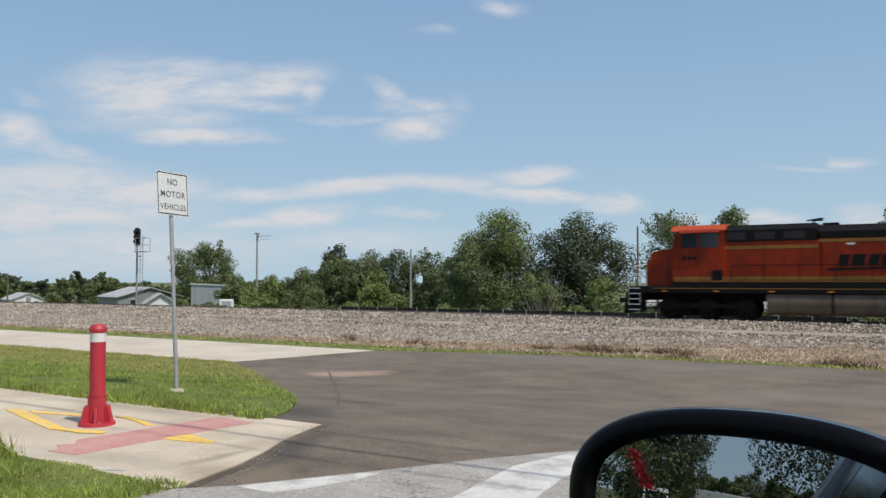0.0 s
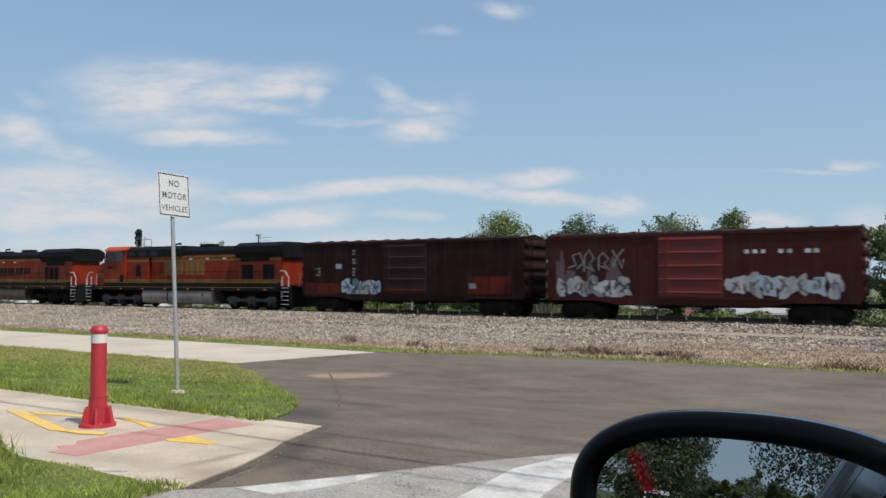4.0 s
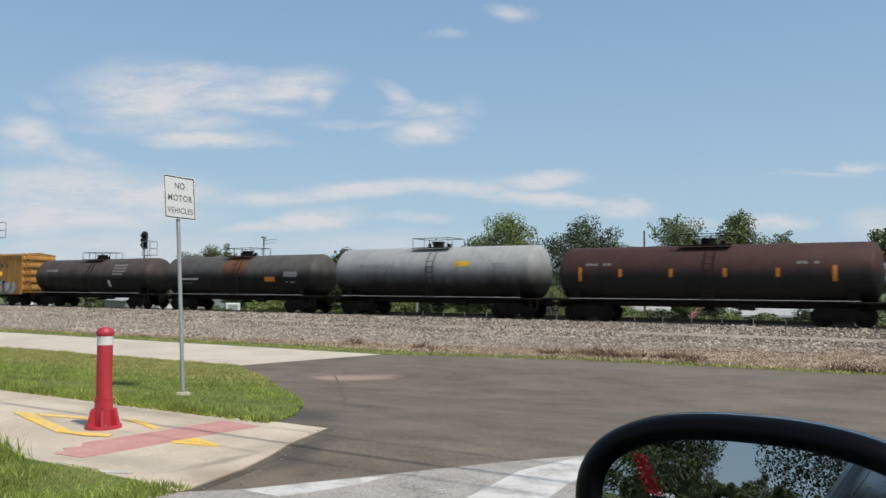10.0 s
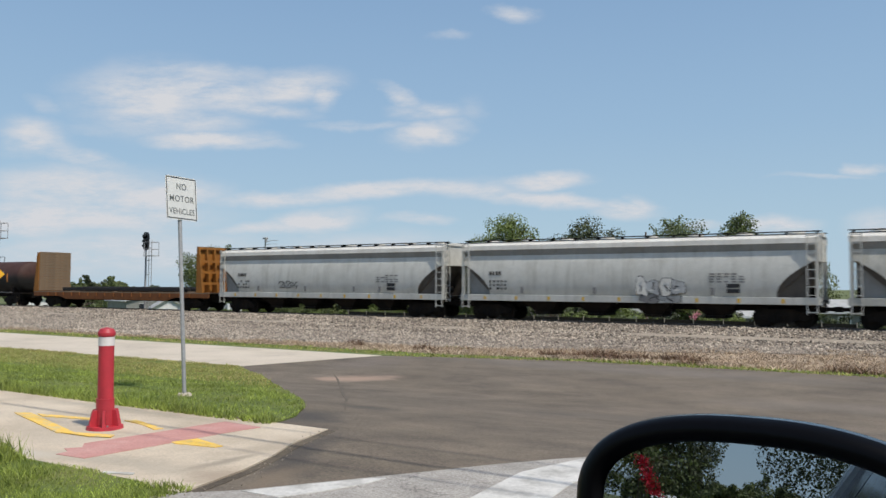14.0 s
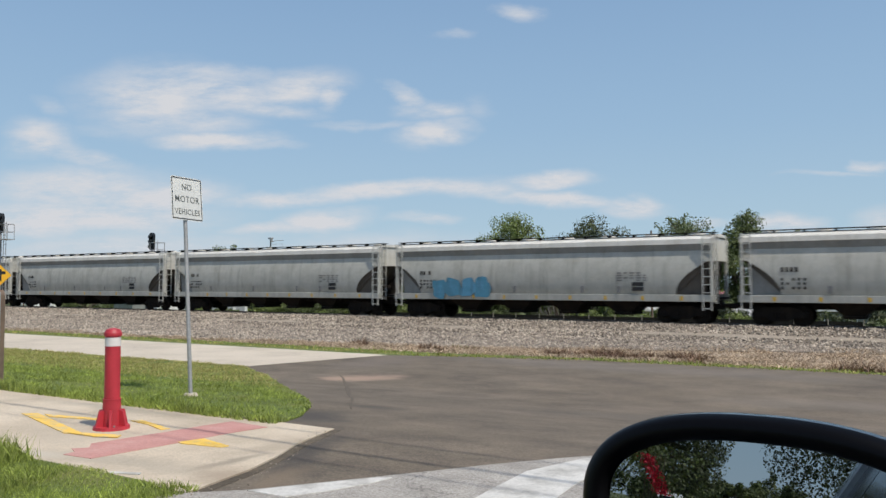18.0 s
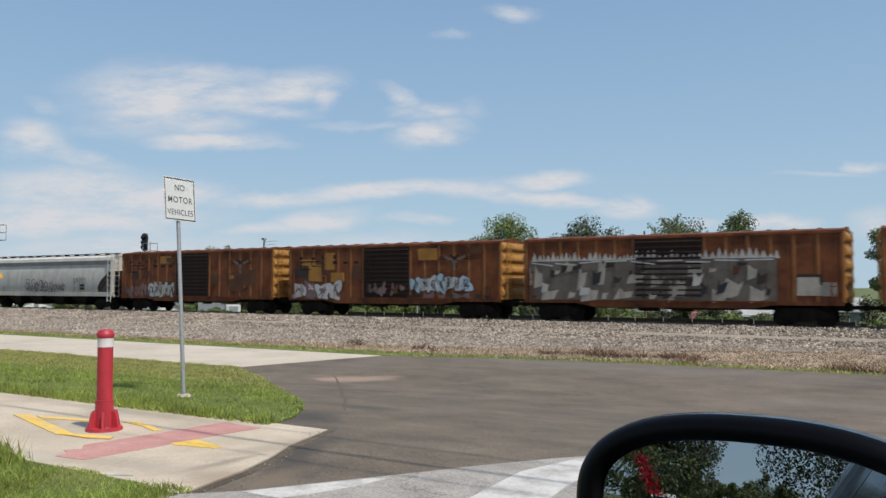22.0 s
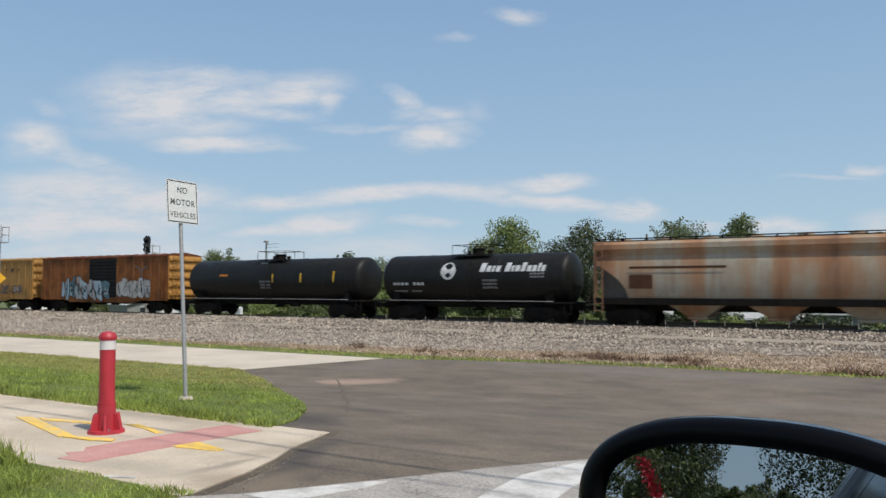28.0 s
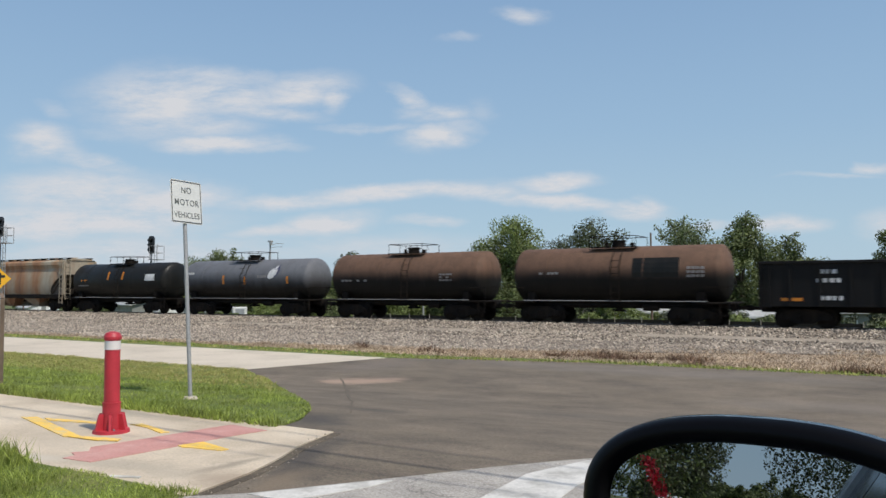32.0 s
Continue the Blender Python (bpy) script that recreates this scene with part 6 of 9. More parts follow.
c, h, y = boxcar(17, "rusty orange boxcar with white graffiti at its foot", "box_rust", None, "door_brown", True, (-1.7, 1.7), end_mat="box_yellow", roof_mat="box_rust", post_mat="post_faded")
rail_logo(c, h, y, "door_brown"); stag(c, h, y)
patches(c, -h + 0.3, -1.9, 1.5, 4.1, y, ["patch_ochre", "patch_brown", "patch_dark"], 7, 170)
patches(c, 2.0, h - 0.3, 1.2, 4.0, y, ["patch_ochre", "patch_brown"], 5, 172)
smear(c, -h + 0.3, -4.6, 1.05, 2.2, y - 0.044, ["spray_mauve", "spray_purple", "silver_dark"], 8, 173)
piece(c, -h + 3.2, -1.9, 1.05, 2.2, y - 0.048, ["silver_light", "spray_grey", "silver_paint"], "spray_black", 5, 171, 0.2)
c, h, y = boxcar(18, "rusty orange boxcar with pale and blue graffiti", "box_rust", None, "door_brown", True, (-1.7, 1.7), end_mat="box_yellow", roof_mat="box_rust", post_mat="post_faded")
rail_logo(c, h, y, "door_brown"); stag(c, h, y)
patches(c, -h + 0.3, -1.9, 2.0, 4.1, y, ["patch_ochre", "patch_ochre", "patch_brown", "patch_dark"], 9, 180)
patches(c, 2.0, h - 0.3, 2.6, 4.1, y, ["patch_ochre", "patch_brown"], 3, 183)
piece(c, -h + 0.4, -h + 4.4, 1.05, 2.2, y - 0.048, ["silver_light", "spray_mauve", "spray_white"], "spray_purple", 4, 181, 0.3)
piece(c, 1.9, h - 1.9, 1.5, 2.5, y - 0.044, ["spray_pale", "spray_grey", "spray_white"], "spray_black", 7, 182, 0.3)
smear(c, 1.9, h - 0.6, 1.05, 1.5, y - 0.044, ["patch_dark", "spray_mauve"], 9, 184)
smear(c, -1.5, 1.5, 1.2, 2.0, y - 0.1, ["silver_dark", "patch_brown", "spray_mauve"], 7, 185)
c, h, y = boxcar(19, "rusty boxcar with huge silver grey graffiti", "box_rust", None, "door_brown", True, (-1.7, 1.7), end_mat="box_yellow", roof_mat="box_rust", post_mat="post_faded")
wildstyle(c, -h + 0.4, h - 2.9, 1.15, 3.25, y - 0.052, 191)
patches(c, h - 2.6, h - 0.3, 1.2, 2.4, y, ["patch_dark", "patch_ochre", "silver_paint"], 4, 192)
c, h, y = boxcar(20, "orange boxcar with a dark ribbed door", "box_orange", None, "door_brown", True, (-1.7, 1.9), end_mat="box_yellow", roof_mat="box_rust", post_mat="post_faded")
rail_logo(c, h, y, "door_brown"); stag(c, h, y)
patches(c, -h + 0.4, -1.9, 1.3, 4.0, y, ["patch_ochre", "patch_brown", "patch_dark", "box_orange"], 10, 200)
part("notice", Shape().box(h - 1.9, h - 1.4, y - 0.05, y - 0.046, 1.7, 2.05), MAT["mark_white"], c)
c, h, y = boxcar(21, "tan yellow boxcar with a dark green door", "box_tan", None, "door_green", True, (-1.7, 1.75), roof_mat="box_tan")
rail_logo(c, h, y)
patches(c, -h + 0.4, -1.9, 1.2, 3.4, y, ["patch_ochre", "box_tan", "box_tan"], 7, 210)
for x, z in ((-h + 1.4, 1.4), (-h + 2.6, 1.9), (-h + 3.8, 2.6), (-h + 4.8, 1.4), (-h + 5.6, 1.9)):
    part("repaint_patch", Shape().box(x, x + 0.42, y - 0.05, y - 0.046, z, z + 0.3), MAT["patch_brown"], c)
smear(c, 1.9, h - 1.4, 1.1, 2.2, y - 0.036, ["spray_mauve", "silver_paint", "box_tan"], 10, 212)
graffiti(c, 2.2, h - 1.4, 1.4, 2.2, y - 0.046, ["silver_dark"], None, 5, 211, 0.14)
c, h, y = boxcar(22, "rusty orange boxcar with blue and white graffiti", "box_orange", None, "door_black", True, (-1.5, 1.9), end_mat="box_yellow", roof_mat="box_rust", post_mat="post_faded")
stag(c, h, y)
piece(c, -h + 3.0, -1.6, 1.05, 2.7, y - 0.048, ["spray_pale", "spray_teal", "spray_grey"], "spray_black", 4, 221, 0.34, 4)
piece(c, -1.5, 1.2, 1.05, 2.6, y - 0.105, ["spray_grey", "spray_pale", "spray_teal"], "spray_black", 3, 223, 0.3, 3)
piece(c, 2.0, h - 2.0, 1.15, 2.65, y - 0.044, ["silver_light", "spray_white", "spray_grey"], "spray_black", 6, 222, 0.12, 2)

tank_car(23, "glossy black tank car with small orange plates", "tank_black", marks=[(-4.5, 2.75, 1.0, 0.2, Og, 1, 5), (0.5, 2.3, 0.12, 0.6, Yw, 1, 1), (3.0, 2.3, 0.12, 0.6, Yw, 1, 1), (5.8, 2.3, 0.12, 0.7, Yw, 1, 1), (-1.0, 3.6, 0.6, 0.2, W, 2, 4), (-0.6, 1.9, 1.0, 0.6, Dm, 3, 4)], seed=23)
corn = tank_car(24, "black tank car with white painted lettering and emblem", "tank_black", marks=[(-5.2, 2.1, 2.3, 0.26, W, 1, 8), (-5.2, 1.7, 2.0, 0.16, Dm, 1, 8), (1.0, 1.9, 1.0, 0.6, Dm, 3, 4), (4.0, 2.5, 0.9, 0.5, Dm, 3, 4)], seed=24)


def blocks_on_tank(parent, x, z, widths, R, cz, mat):
    """A row of leaning plain blocks that stand for an owner's name, bent to the tank."""
    for i, (w, hh) in enumerate(widths):
        v = []
        for k in range(5):
            zz = z - cz + hh * k / 4
            for xx in (x, x + w):
                v.append((xx + 0.2 * (zz - z + cz), -math.sqrt(R * R - zz * zz) - 0.012, cz + zz))
        part("logo_block", Shape().add(v, [(2 * k, 2 * k + 1, 2 * k + 3, 2 * k + 2) for k in range(4)]), MAT[mat], parent)
        x += w + (0.3 if i == 3 else 0.09)


blocks_on_tank(corn[0], 0.8, 2.85, [(0.34, 0.5), (0.26, 0.34), (0.17, 0.34), (0.27, 0.34), (0.3, 0.5), (0.17, 0.34), (0.26, 0.34), (0.26, 0.5), (0.26, 0.34), (0.22, 0.34), (0.14, 0.46), (0.22, 0.34)], corn[2], corn[3], "mark_white")
ce = Shape()
v = []
for i in range(25):
    a = 2 * math.pi * i / 24
    for rr in (0.0, 0.5):
        z = 0.42 + rr * math.sin(a)
        v.append((-1.3 + rr * math.cos(a), -math.sqrt(corn[2] ** 2 - z * z) - 0.012, corn[3] + z))
ce.add(v, [(2 * i, 2 * i + 1, 2 * i + 3, 2 * i + 2) for i in range(24)])
part("emblem", ce, MAT["mark_white"], corn[0], "round white emblem")
c, h, y = hopper(25, "rust streaked off-white covered hopper", "hopper_rust", "hopper_rust", "grime", 3, "hopper_rust", True)
part("data_plate", Shape().box(-h + 2.0, -h + 3.2, y - 0.004, y + 0.004, 1.9, 2.6), MAT["patch_brown"], c)
part("scrape", Shape().box(-h + 2.0, -h + 6.8, y - 0.004, y + 0.004, 2.9, 3.02), MAT["patch_brown"], c)
tank_car(26, "black tank car with white panels and orange plates", "tank_black", marks=[(-4.4, 2.5, 0.8, 0.2, Og, 1, 4), (-1.0, 2.6, 0.16, 0.6, Og, 1, 1), (0.8, 2.6, 0.16, 0.6, Og, 1, 1), (3.6, 2.5, 1.1, 0.5, W, 1, 1), (-4.8, 2.1, 1.4, 0.15, Dm, 1, 8)], seed=26)
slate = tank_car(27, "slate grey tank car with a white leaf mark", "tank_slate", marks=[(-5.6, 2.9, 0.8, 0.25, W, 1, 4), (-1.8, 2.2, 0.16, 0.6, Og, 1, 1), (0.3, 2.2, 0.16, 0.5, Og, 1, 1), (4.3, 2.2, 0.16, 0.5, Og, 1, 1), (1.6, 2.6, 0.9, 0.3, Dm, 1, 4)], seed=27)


def bent_patch(parent, name, pts, R, cz, mat, out, label=""):
    """A flat painted outline of (x, z) round its middle, bent to the tank."""
    mx, mz = sum(p[0] for p in pts) / len(pts), sum(p[1] for p in pts) / len(pts)
    v, n = [], len(pts)
    for k in range(5):
        for px, pz in pts:
            x, z = mx + (px - mx) * k / 4, mz + (pz - mz) * k / 4 - cz
            v.append((x, -math.sqrt(R * R - z * z) - out, cz + z))
    f = [(k * n + i, k * n + (i + 1) % n, k * n + n + (i + 1) % n, k * n + n + i) for k in range(4) for i in range(n)]
    return part(name, Shape().add(v, f), MAT[mat], parent, label)


leaf = [(2.55, 2.62), (2.62, 2.95), (2.9, 3.22), (3.35, 3.45), (3.42, 3.1), (3.36, 2.85), (3.1, 2.62), (2.8, 2.52)]
mk("mark_blue", (0.03, 0.035, 0.11), amount=0.3)
bent_patch(slate[0], "emblem_shadow", [(x + 0.16, z + 0.06) for x, z in leaf], slate[2], slate[3], "mark_blue", 0.008, "dark blue shadow of the leaf")
bent_patch(slate[0], "emblem", leaf, slate[2], slate[3], "mark_white", 0.012, "white leaf emblem")
tank_car(28, "rust brown tank car with a black lower half", "tank_tan", marks=[(-4.6, 2.3, 2.4, 0.2, Dm, 1, 8), (2.8, 2.3, 0.9, 0.5, Dm, 3, 4)], seed=28, R=1.48, cz=2.58)
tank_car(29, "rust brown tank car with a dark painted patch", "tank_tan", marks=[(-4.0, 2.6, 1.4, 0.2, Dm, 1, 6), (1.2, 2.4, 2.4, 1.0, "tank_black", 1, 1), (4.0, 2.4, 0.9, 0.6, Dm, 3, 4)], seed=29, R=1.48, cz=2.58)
black_hopper(30)


# ================= things along the street =================
def bollard():
    o = thing("bollard", "red plastic bollard with a white band on the footpath", "bollard", at=pose(-7.46, 5.33, 0.006, rz=20) @ Matrix.Diagonal((0.97, 0.97, 0.965, 1)))
    part("post", Shape().cyl((0, 0, 0.02), (0, 0, 1.0), 0.083, 0.079, 24), MAT["red_plastic"], o, smooth=40)
    part("cap", Shape().cyl((0, 0, 1.0), (0, 0, 1.03), 0.092, 0.092, 24).cyl((0, 0, 1.03), (0, 0, 1.07), 0.092, 0.07, 24).cyl((0, 0, 1.07), (0, 0, 1.085), 0.07, 0.02, 24), MAT["red_plastic"], o, smooth=40)
    part("band", Shape().cyl((0, 0, 0.89), (0, 0, 0.985), 0.0838, 0.082, 24), MAT["white_band"], o, "dull white reflective band", smooth=40)
    part("skirt", Shape().cyl((0, 0, 0.03), (0, 0, 0.31), 0.1, 0.091, 24).cyl((0, 0, 0.31), (0, 0, 0.325), 0.096, 0.096, 24), MAT["red_plastic"], o, smooth=40)
    part("foot", Shape().cyl((0, 0, 0), (0, 0, 0.035), 0.19, 0.184, 20), MAT["red_plastic"], o)
    for k in range(6):
        part("fin", shared("fin", lambda: Shape().prism([(0.08, 0.03), (0.178, 0.03), (0.14, 0.2), (0.08, 0.21)], "y", -0.014, 0.014).mesh("fin", MAT["red_plastic"])), None, o, at=pose(0, 0, 0, rz=60 * k))
    for k in range(4):
        a = radians(45 + 90 * k)
        part("bolt", shared("bolt", lambda: Shape().cyl((0, 0, 0.03), (0, 0, 0.05), 0.013, n=6).mesh("bolt", MAT["galv"])), None, o, at=pose(0.14 * math.cos(a), 0.14 * math.sin(a), 0))


bollard()


MAT["sign_ink"] = plain("sign_ink", (0.1, 0.11, 0.105), 0.6)


def notice_sign():
    o = thing("road_sign", "white sign reading NO MOTOR VEHICLES on a leaning post", "road sign", at=pose(-9.37, 7.99, -0.11))
    base, top = Vector((0, 0, -0.02)), Vector((-0.524, 0.26, 3.25))
    post = part("post", Shape().cyl(base, top, 0.03, n=12), MAT["galv"], o, "grey galvanised pipe", smooth=40)
    m = Matrix.Translation(base + (top - base) * 0.895) @ pose(0, 0, 0, 0, 0, 87) @ pose(0, 0, 0, -7.6, 2.0, 0)
    W, H = 0.56, 0.665
    rr = 0.035
    pts = []
    for cx, cz, a0 in ((W / 2 - rr, H / 2 - rr, 0), (-W / 2 + rr, H / 2 - rr, 90), (-W / 2 + rr, -H / 2 + rr, 180), (W / 2 - rr, -H / 2 + rr, 270)):
        pts += [(cx + rr * math.cos(radians(a0 + 22.5 * i)), cz + rr * math.sin(radians(a0 + 22.5 * i))) for i in range(5)]
    pl = part("panel", Shape().prism(pts, "y", -0.056, -0.053), MAT["sign_white"], o, at=m)
    fr = Shape()
    e = 0.014
    for x0, x1, z0, z1 in ((-W / 2 + e, W / 2 - e, H / 2 - 2 * e, H / 2 - e), (-W / 2 + e, W / 2 - e, -H / 2 + e, -H / 2 + 2 * e), (-W / 2 + e, -W / 2 + 1.8 * e, -H / 2 + e, H / 2 - e), (W / 2 - 1.8 * e, W / 2 - e, -H / 2 + e, H / 2 - e)):
        fr.box(x0, x1, -0.0585, -0.056, z0, z1)
    part("border", fr, MAT["black_paint"], pl)
    for text, z, sz in (("NO", 0.135, 0.135), ("MOTOR", -0.055, 0.135), ("VEHICLES", -0.245, 0.125)):
        cu = bpy.data.curves.new("lettering", "FONT")
        cu.body, cu.size, cu.extrude, cu.align_x, cu.offset, cu.space_character = text, sz, 0.001, "CENTER", 0.0006, 1.12
        ob = bpy.data.objects.new("lettering", cu)
        scene.collection.objects.link(ob)
        bpy.context.view_layer.update()
        me = bpy.data.meshes.new_from_object(ob.evaluated_get(bpy.context.evaluated_depsgraph_get()))
        bpy.data.objects.remove(ob)
        me.materials.clear()
        me.materials.append(MAT["sign_ink"])
        k = min(0.84, (W - 0.11) / max(me.vertices[i].co.x * 2 for i in range(len(me.vertices))))
        for v in me.vertices:
            v.co.x *= k
        part("lettering", me, None, pl, at=pose(0, -0.0585, z, 90, 0, 0))
    for z in (-0.22, 0.22):
        part("bolt", Shape().cyl((0, -0.06, z), (0, 0.04, z), 0.008, n=6), MAT["galv"], pl)
    part("footing", Shape().cyl((0, 0, -0.02), (0, 0, 0.05), 0.12, 0.09, 12), MAT["road_concrete"], o, "pale concrete footing")


notice_sign()


def wooden_post():
    o = thing("wooden_post", "thick weathered brown wooden post in the grass", "post", at=pose(-13.24, 7.2, -0.07))
    part("timber", Shape().box(-0.15, 0.15, -0.15, 0.15, 0, 1.42, 0.02).prism([(-0.15, 1.42), (0.15, 1.42), (0.08, 1.5), (-0.08, 1.5)], "y", -0.14, 0.14), MAT["weather_wood"], o)
    part("strap", Shape().box(0.151, 0.156, -0.06, 0.06, 0.2, 1.46), MAT["galv"], o)


wooden_post()


def diamond_sign():
    o = thing("warning_sign", "yellow diamond warning sign on a grey post", "road sign", at=pose(-41.68, 23.0, -0.78, rz=60))
    part("post", Shape().cyl((0, 0, 0), (0, 0, 3.5), 0.04), MAT["galv"], o)
    MAT["sign_yellow"] = plain("sign_yellow", (0.8, 0.42, 0.02), 0.45, 0, 0.06)
    d = 0.58
    p = part("panel", Shape().prism([(0, -d), (d, 0), (0, d), (-d, 0)], "y", -0.06, -0.05), MAT["sign_yellow"], o, at=pose(0, 0, 2.8))
    part("symbol", Shape().box(-0.12, 0.12, -0.065, -0.06, -0.3, 0.3).box(-0.3, 0.3, -0.066, -0.06, 0.05, 0.2), MAT["black_paint"], p)


diamond_sign()


def rail_signal(x, y, z, top, ladder_side=1, label="grey railway signal mast with a black lamp head and ladder"):
    o = thing("railway_signal", label, "railway signal", "railway signals", at=pose(x, y, z))
    H = top - z
    G = MAT["galv"]
    part("mast", Shape().cyl((0, 0, 0), (0, 0, H - 0.4), 0.09, 0.075, 12), G, o)
    head = part("signal_head", Shape().cyl((0, -0.1, H - 1.3), (0, 0.12, H - 1.3), 0.3, n=18).box(-0.3, 0.3, -0.1, 0.12, H - 1.3, H - 0.35).cyl((0, -0.1, H - 0.35), (0, 0.12, H - 0.35), 0.3, n=18), MAT["black_paint"], o, "long black oval backplate")
    for k in range(3):
        zz = H - 1.25 + 0.42 * k
        part("hood", Shape().cyl((0, -0.1, zz), (0, -0.32, zz), 0.13, 0.14, 12), MAT["black_paint"], head)
    s = Shape()
    for e in (0.0, 0.36):
        s.cyl((0.4 + e, 0, 0), (0.4 + e, 0, H - 0.75), 0.025, n=6)
    n = int((H - 0.8) / 0.36)
    for k in range(n):
        s.cyl((0.4, 0, 0.25 + 0.36 * k), (0.76, 0, 0.25 + 0.36 * k), 0.016, n=6)
    part("ladder", s, G, o)
    zz = H - 2.15
    pf = part("platform", Shape().box(0.1, 1.25, -0.4, 0.4, zz, zz + 0.05), G, o)
    for ex in (0.25, 1.2):
        for ey in (-0.38, 0.38):
            part("rail_post", Shape().cyl((ex, ey, zz), (ex, ey, zz + 1.2), 0.025, n=6), G, pf)
    for zr in (0.6, 1.2):
        part("guard_rail", Shape().tube([(0.25, -0.38, zz + zr), (1.2, -0.38, zz + zr), (1.2, 0.38, zz + zr), (0.25, 0.38, zz + zr)], 0.022), G, pf)
    for k in range(4):
        part("bracket", Shape().box(0.05, 0.45, -0.03, 0.03, 0.9 + k * 1.2, 0.96 + k * 1.2), G, o)
    part("base", Shape().box(-0.3, 0.3, -0.3, 0.3, 0, 0.3, 0.03), MAT["concrete"], o)


rail_signal(-58.7, 45.6, -0.95, 6.1)
rail_signal(-62.4, 34.5, -1.0, 7.15)


def utility_pole(x, y, top, label, arm=1.8, lamp=False, r=0.12, mat="weather_wood", wires=()):
    z = height(y) - 0.05
    o = thing("utility_pole", label, "utility pole", "utility poles", at=pose(x, y, z))
    H = top - z
    part("pole", Shape().cyl((0, 0, 0), (0, 0, H), r, r * 0.7, 12), MAT[mat], o, smooth=40)
    if arm:
        part("crossarm", Shape().box(-arm / 2, arm / 2, -0.06, 0.06, H - 0.45, H - 0.33, 0.01), MAT[mat], o)
        for e in (-0.45, -0.2, 0.2, 0.45):
            part("insulator", Shape().cyl((e * arm, 0, H - 0.33), (e * arm, 0, H - 0.18), 0.04, 0.03, 8), MAT["galv"], o)
    if lamp:
        part("lamp_arm", Shape().tube([(0, 0, H - 0.5), (1.0, 0.3, H - 0.25), (2.1, 0.6, H - 0.3)], 0.04), MAT["galv"], o)
        part("lamp_head", Shape().box(-0.35, 0.35, -0.25, 0.25, H - 0.05, H + 0.2, 0.05), MAT["galv"], o)
        part("lamp_bracket", Shape().tube([(0, 0, H - 0.9), (1.2, 0.35, H - 0.75), (1.9, 0.55, H - 0.8)], 0.03), MAT["galv"], o)
        part("transformer", Shape().cyl((0.25, -0.1, H - 0.5), (0.25, -0.1, H + 0.15), 0.2, n=12), MAT["galv"], o)


utility_pole(-86.0, 87.9, 8.4, "tall grey pole with a street lamp arm", 0, True, 0.17, "galv")
utility_pole(-38.8, 58.2, 4.2, "pale slim pole standing before the trees", 0, False, 0.1, "galv")
utility_pole(-22.0, 68.4, 6.2, "slim dark wooden pole between the trees", 0, False, 0.11)
utility_pole(-147.2, 86.0, 2.8, "short distant wooden pole by a white house", 1.6, False, 0.16)


def overhead_lines():
    off = SUN_TO * (9.4 / SUN_TO.z)
    for yy, r in ((5.75, 0.022), (6.36, 0.012), (5.3, 0.01)):
        s = Shape()
        pts = [(x, yy + off.y - (0.002 * x if r > 0.02 else 0), 9.4 + 0.0004 * x * x) for x in [-44.5, -36, -28, -20, -12, -4, 4, 12, 20, 28, 36, 44.5]]
        v = [(px, py + r * math.cos(math.pi * i / 3), pz + r * math.sin(math.pi * i / 3)) for px, py, pz in pts for i in range(6)]
        s.add(v, [(k * 6 + i, k * 6 + (i + 1) % 6, k * 6 + 6 + (i + 1) % 6, k * 6 + 6 + i) for k in range(len(pts) - 1) for i in range(6)])
        tagged(new("overhead_cable", s.mesh("overhead_cable", MAT["black_paint"])), "black overhead cable strung above the footpath", "cable", "overhead cables")
    for x in (-44.5, 44.5):
        o = thing("utility_pole", "brown wooden pole carrying cables over the footpath", "utility pole", "utility poles", at=pose(x, 5.9 + off.y, 0))
        part("pole", Shape().cyl((0, 0, -0.5), (0, 0, 11.0), 0.18, 0.13, 12), MAT["weather_wood"], o)
        part("crossarm", Shape().box(-0.06, 0.06, -0.9, 0.9, 10.1, 10.22), MAT["weather_wood"], o)


overhead_lines()


# ================= beyond the tracks =================
MAT["twig_grey"] = plain("twig_grey", (0.3, 0.27, 0.24), 0.9)
MAT["house_white"] = paint("house_white", (0.8, 0.8, 0.77), dirt=(0.4, 0.38, 0.33), amount=0.3)
MAT["house_green"] = paint("house_green", (0.27, 0.28, 0.26), dirt=(0.18, 0.18, 0.15), amount=0.4)
MAT["roof_grey"] = paint("roof_grey", (0.5, 0.5, 0.48), dirt=(0.2, 0.19, 0.17), amount=0.5)
MAT["metal_silver"] = paint("metal_silver", (0.45, 0.47, 0.48), dirt=(0.28, 0.27, 0.26), amount=0.4, metal=0.4, rough=0.45)
MAT["window_dark"] = plain("window_dark", (0.03, 0.035, 0.04), 0.15)


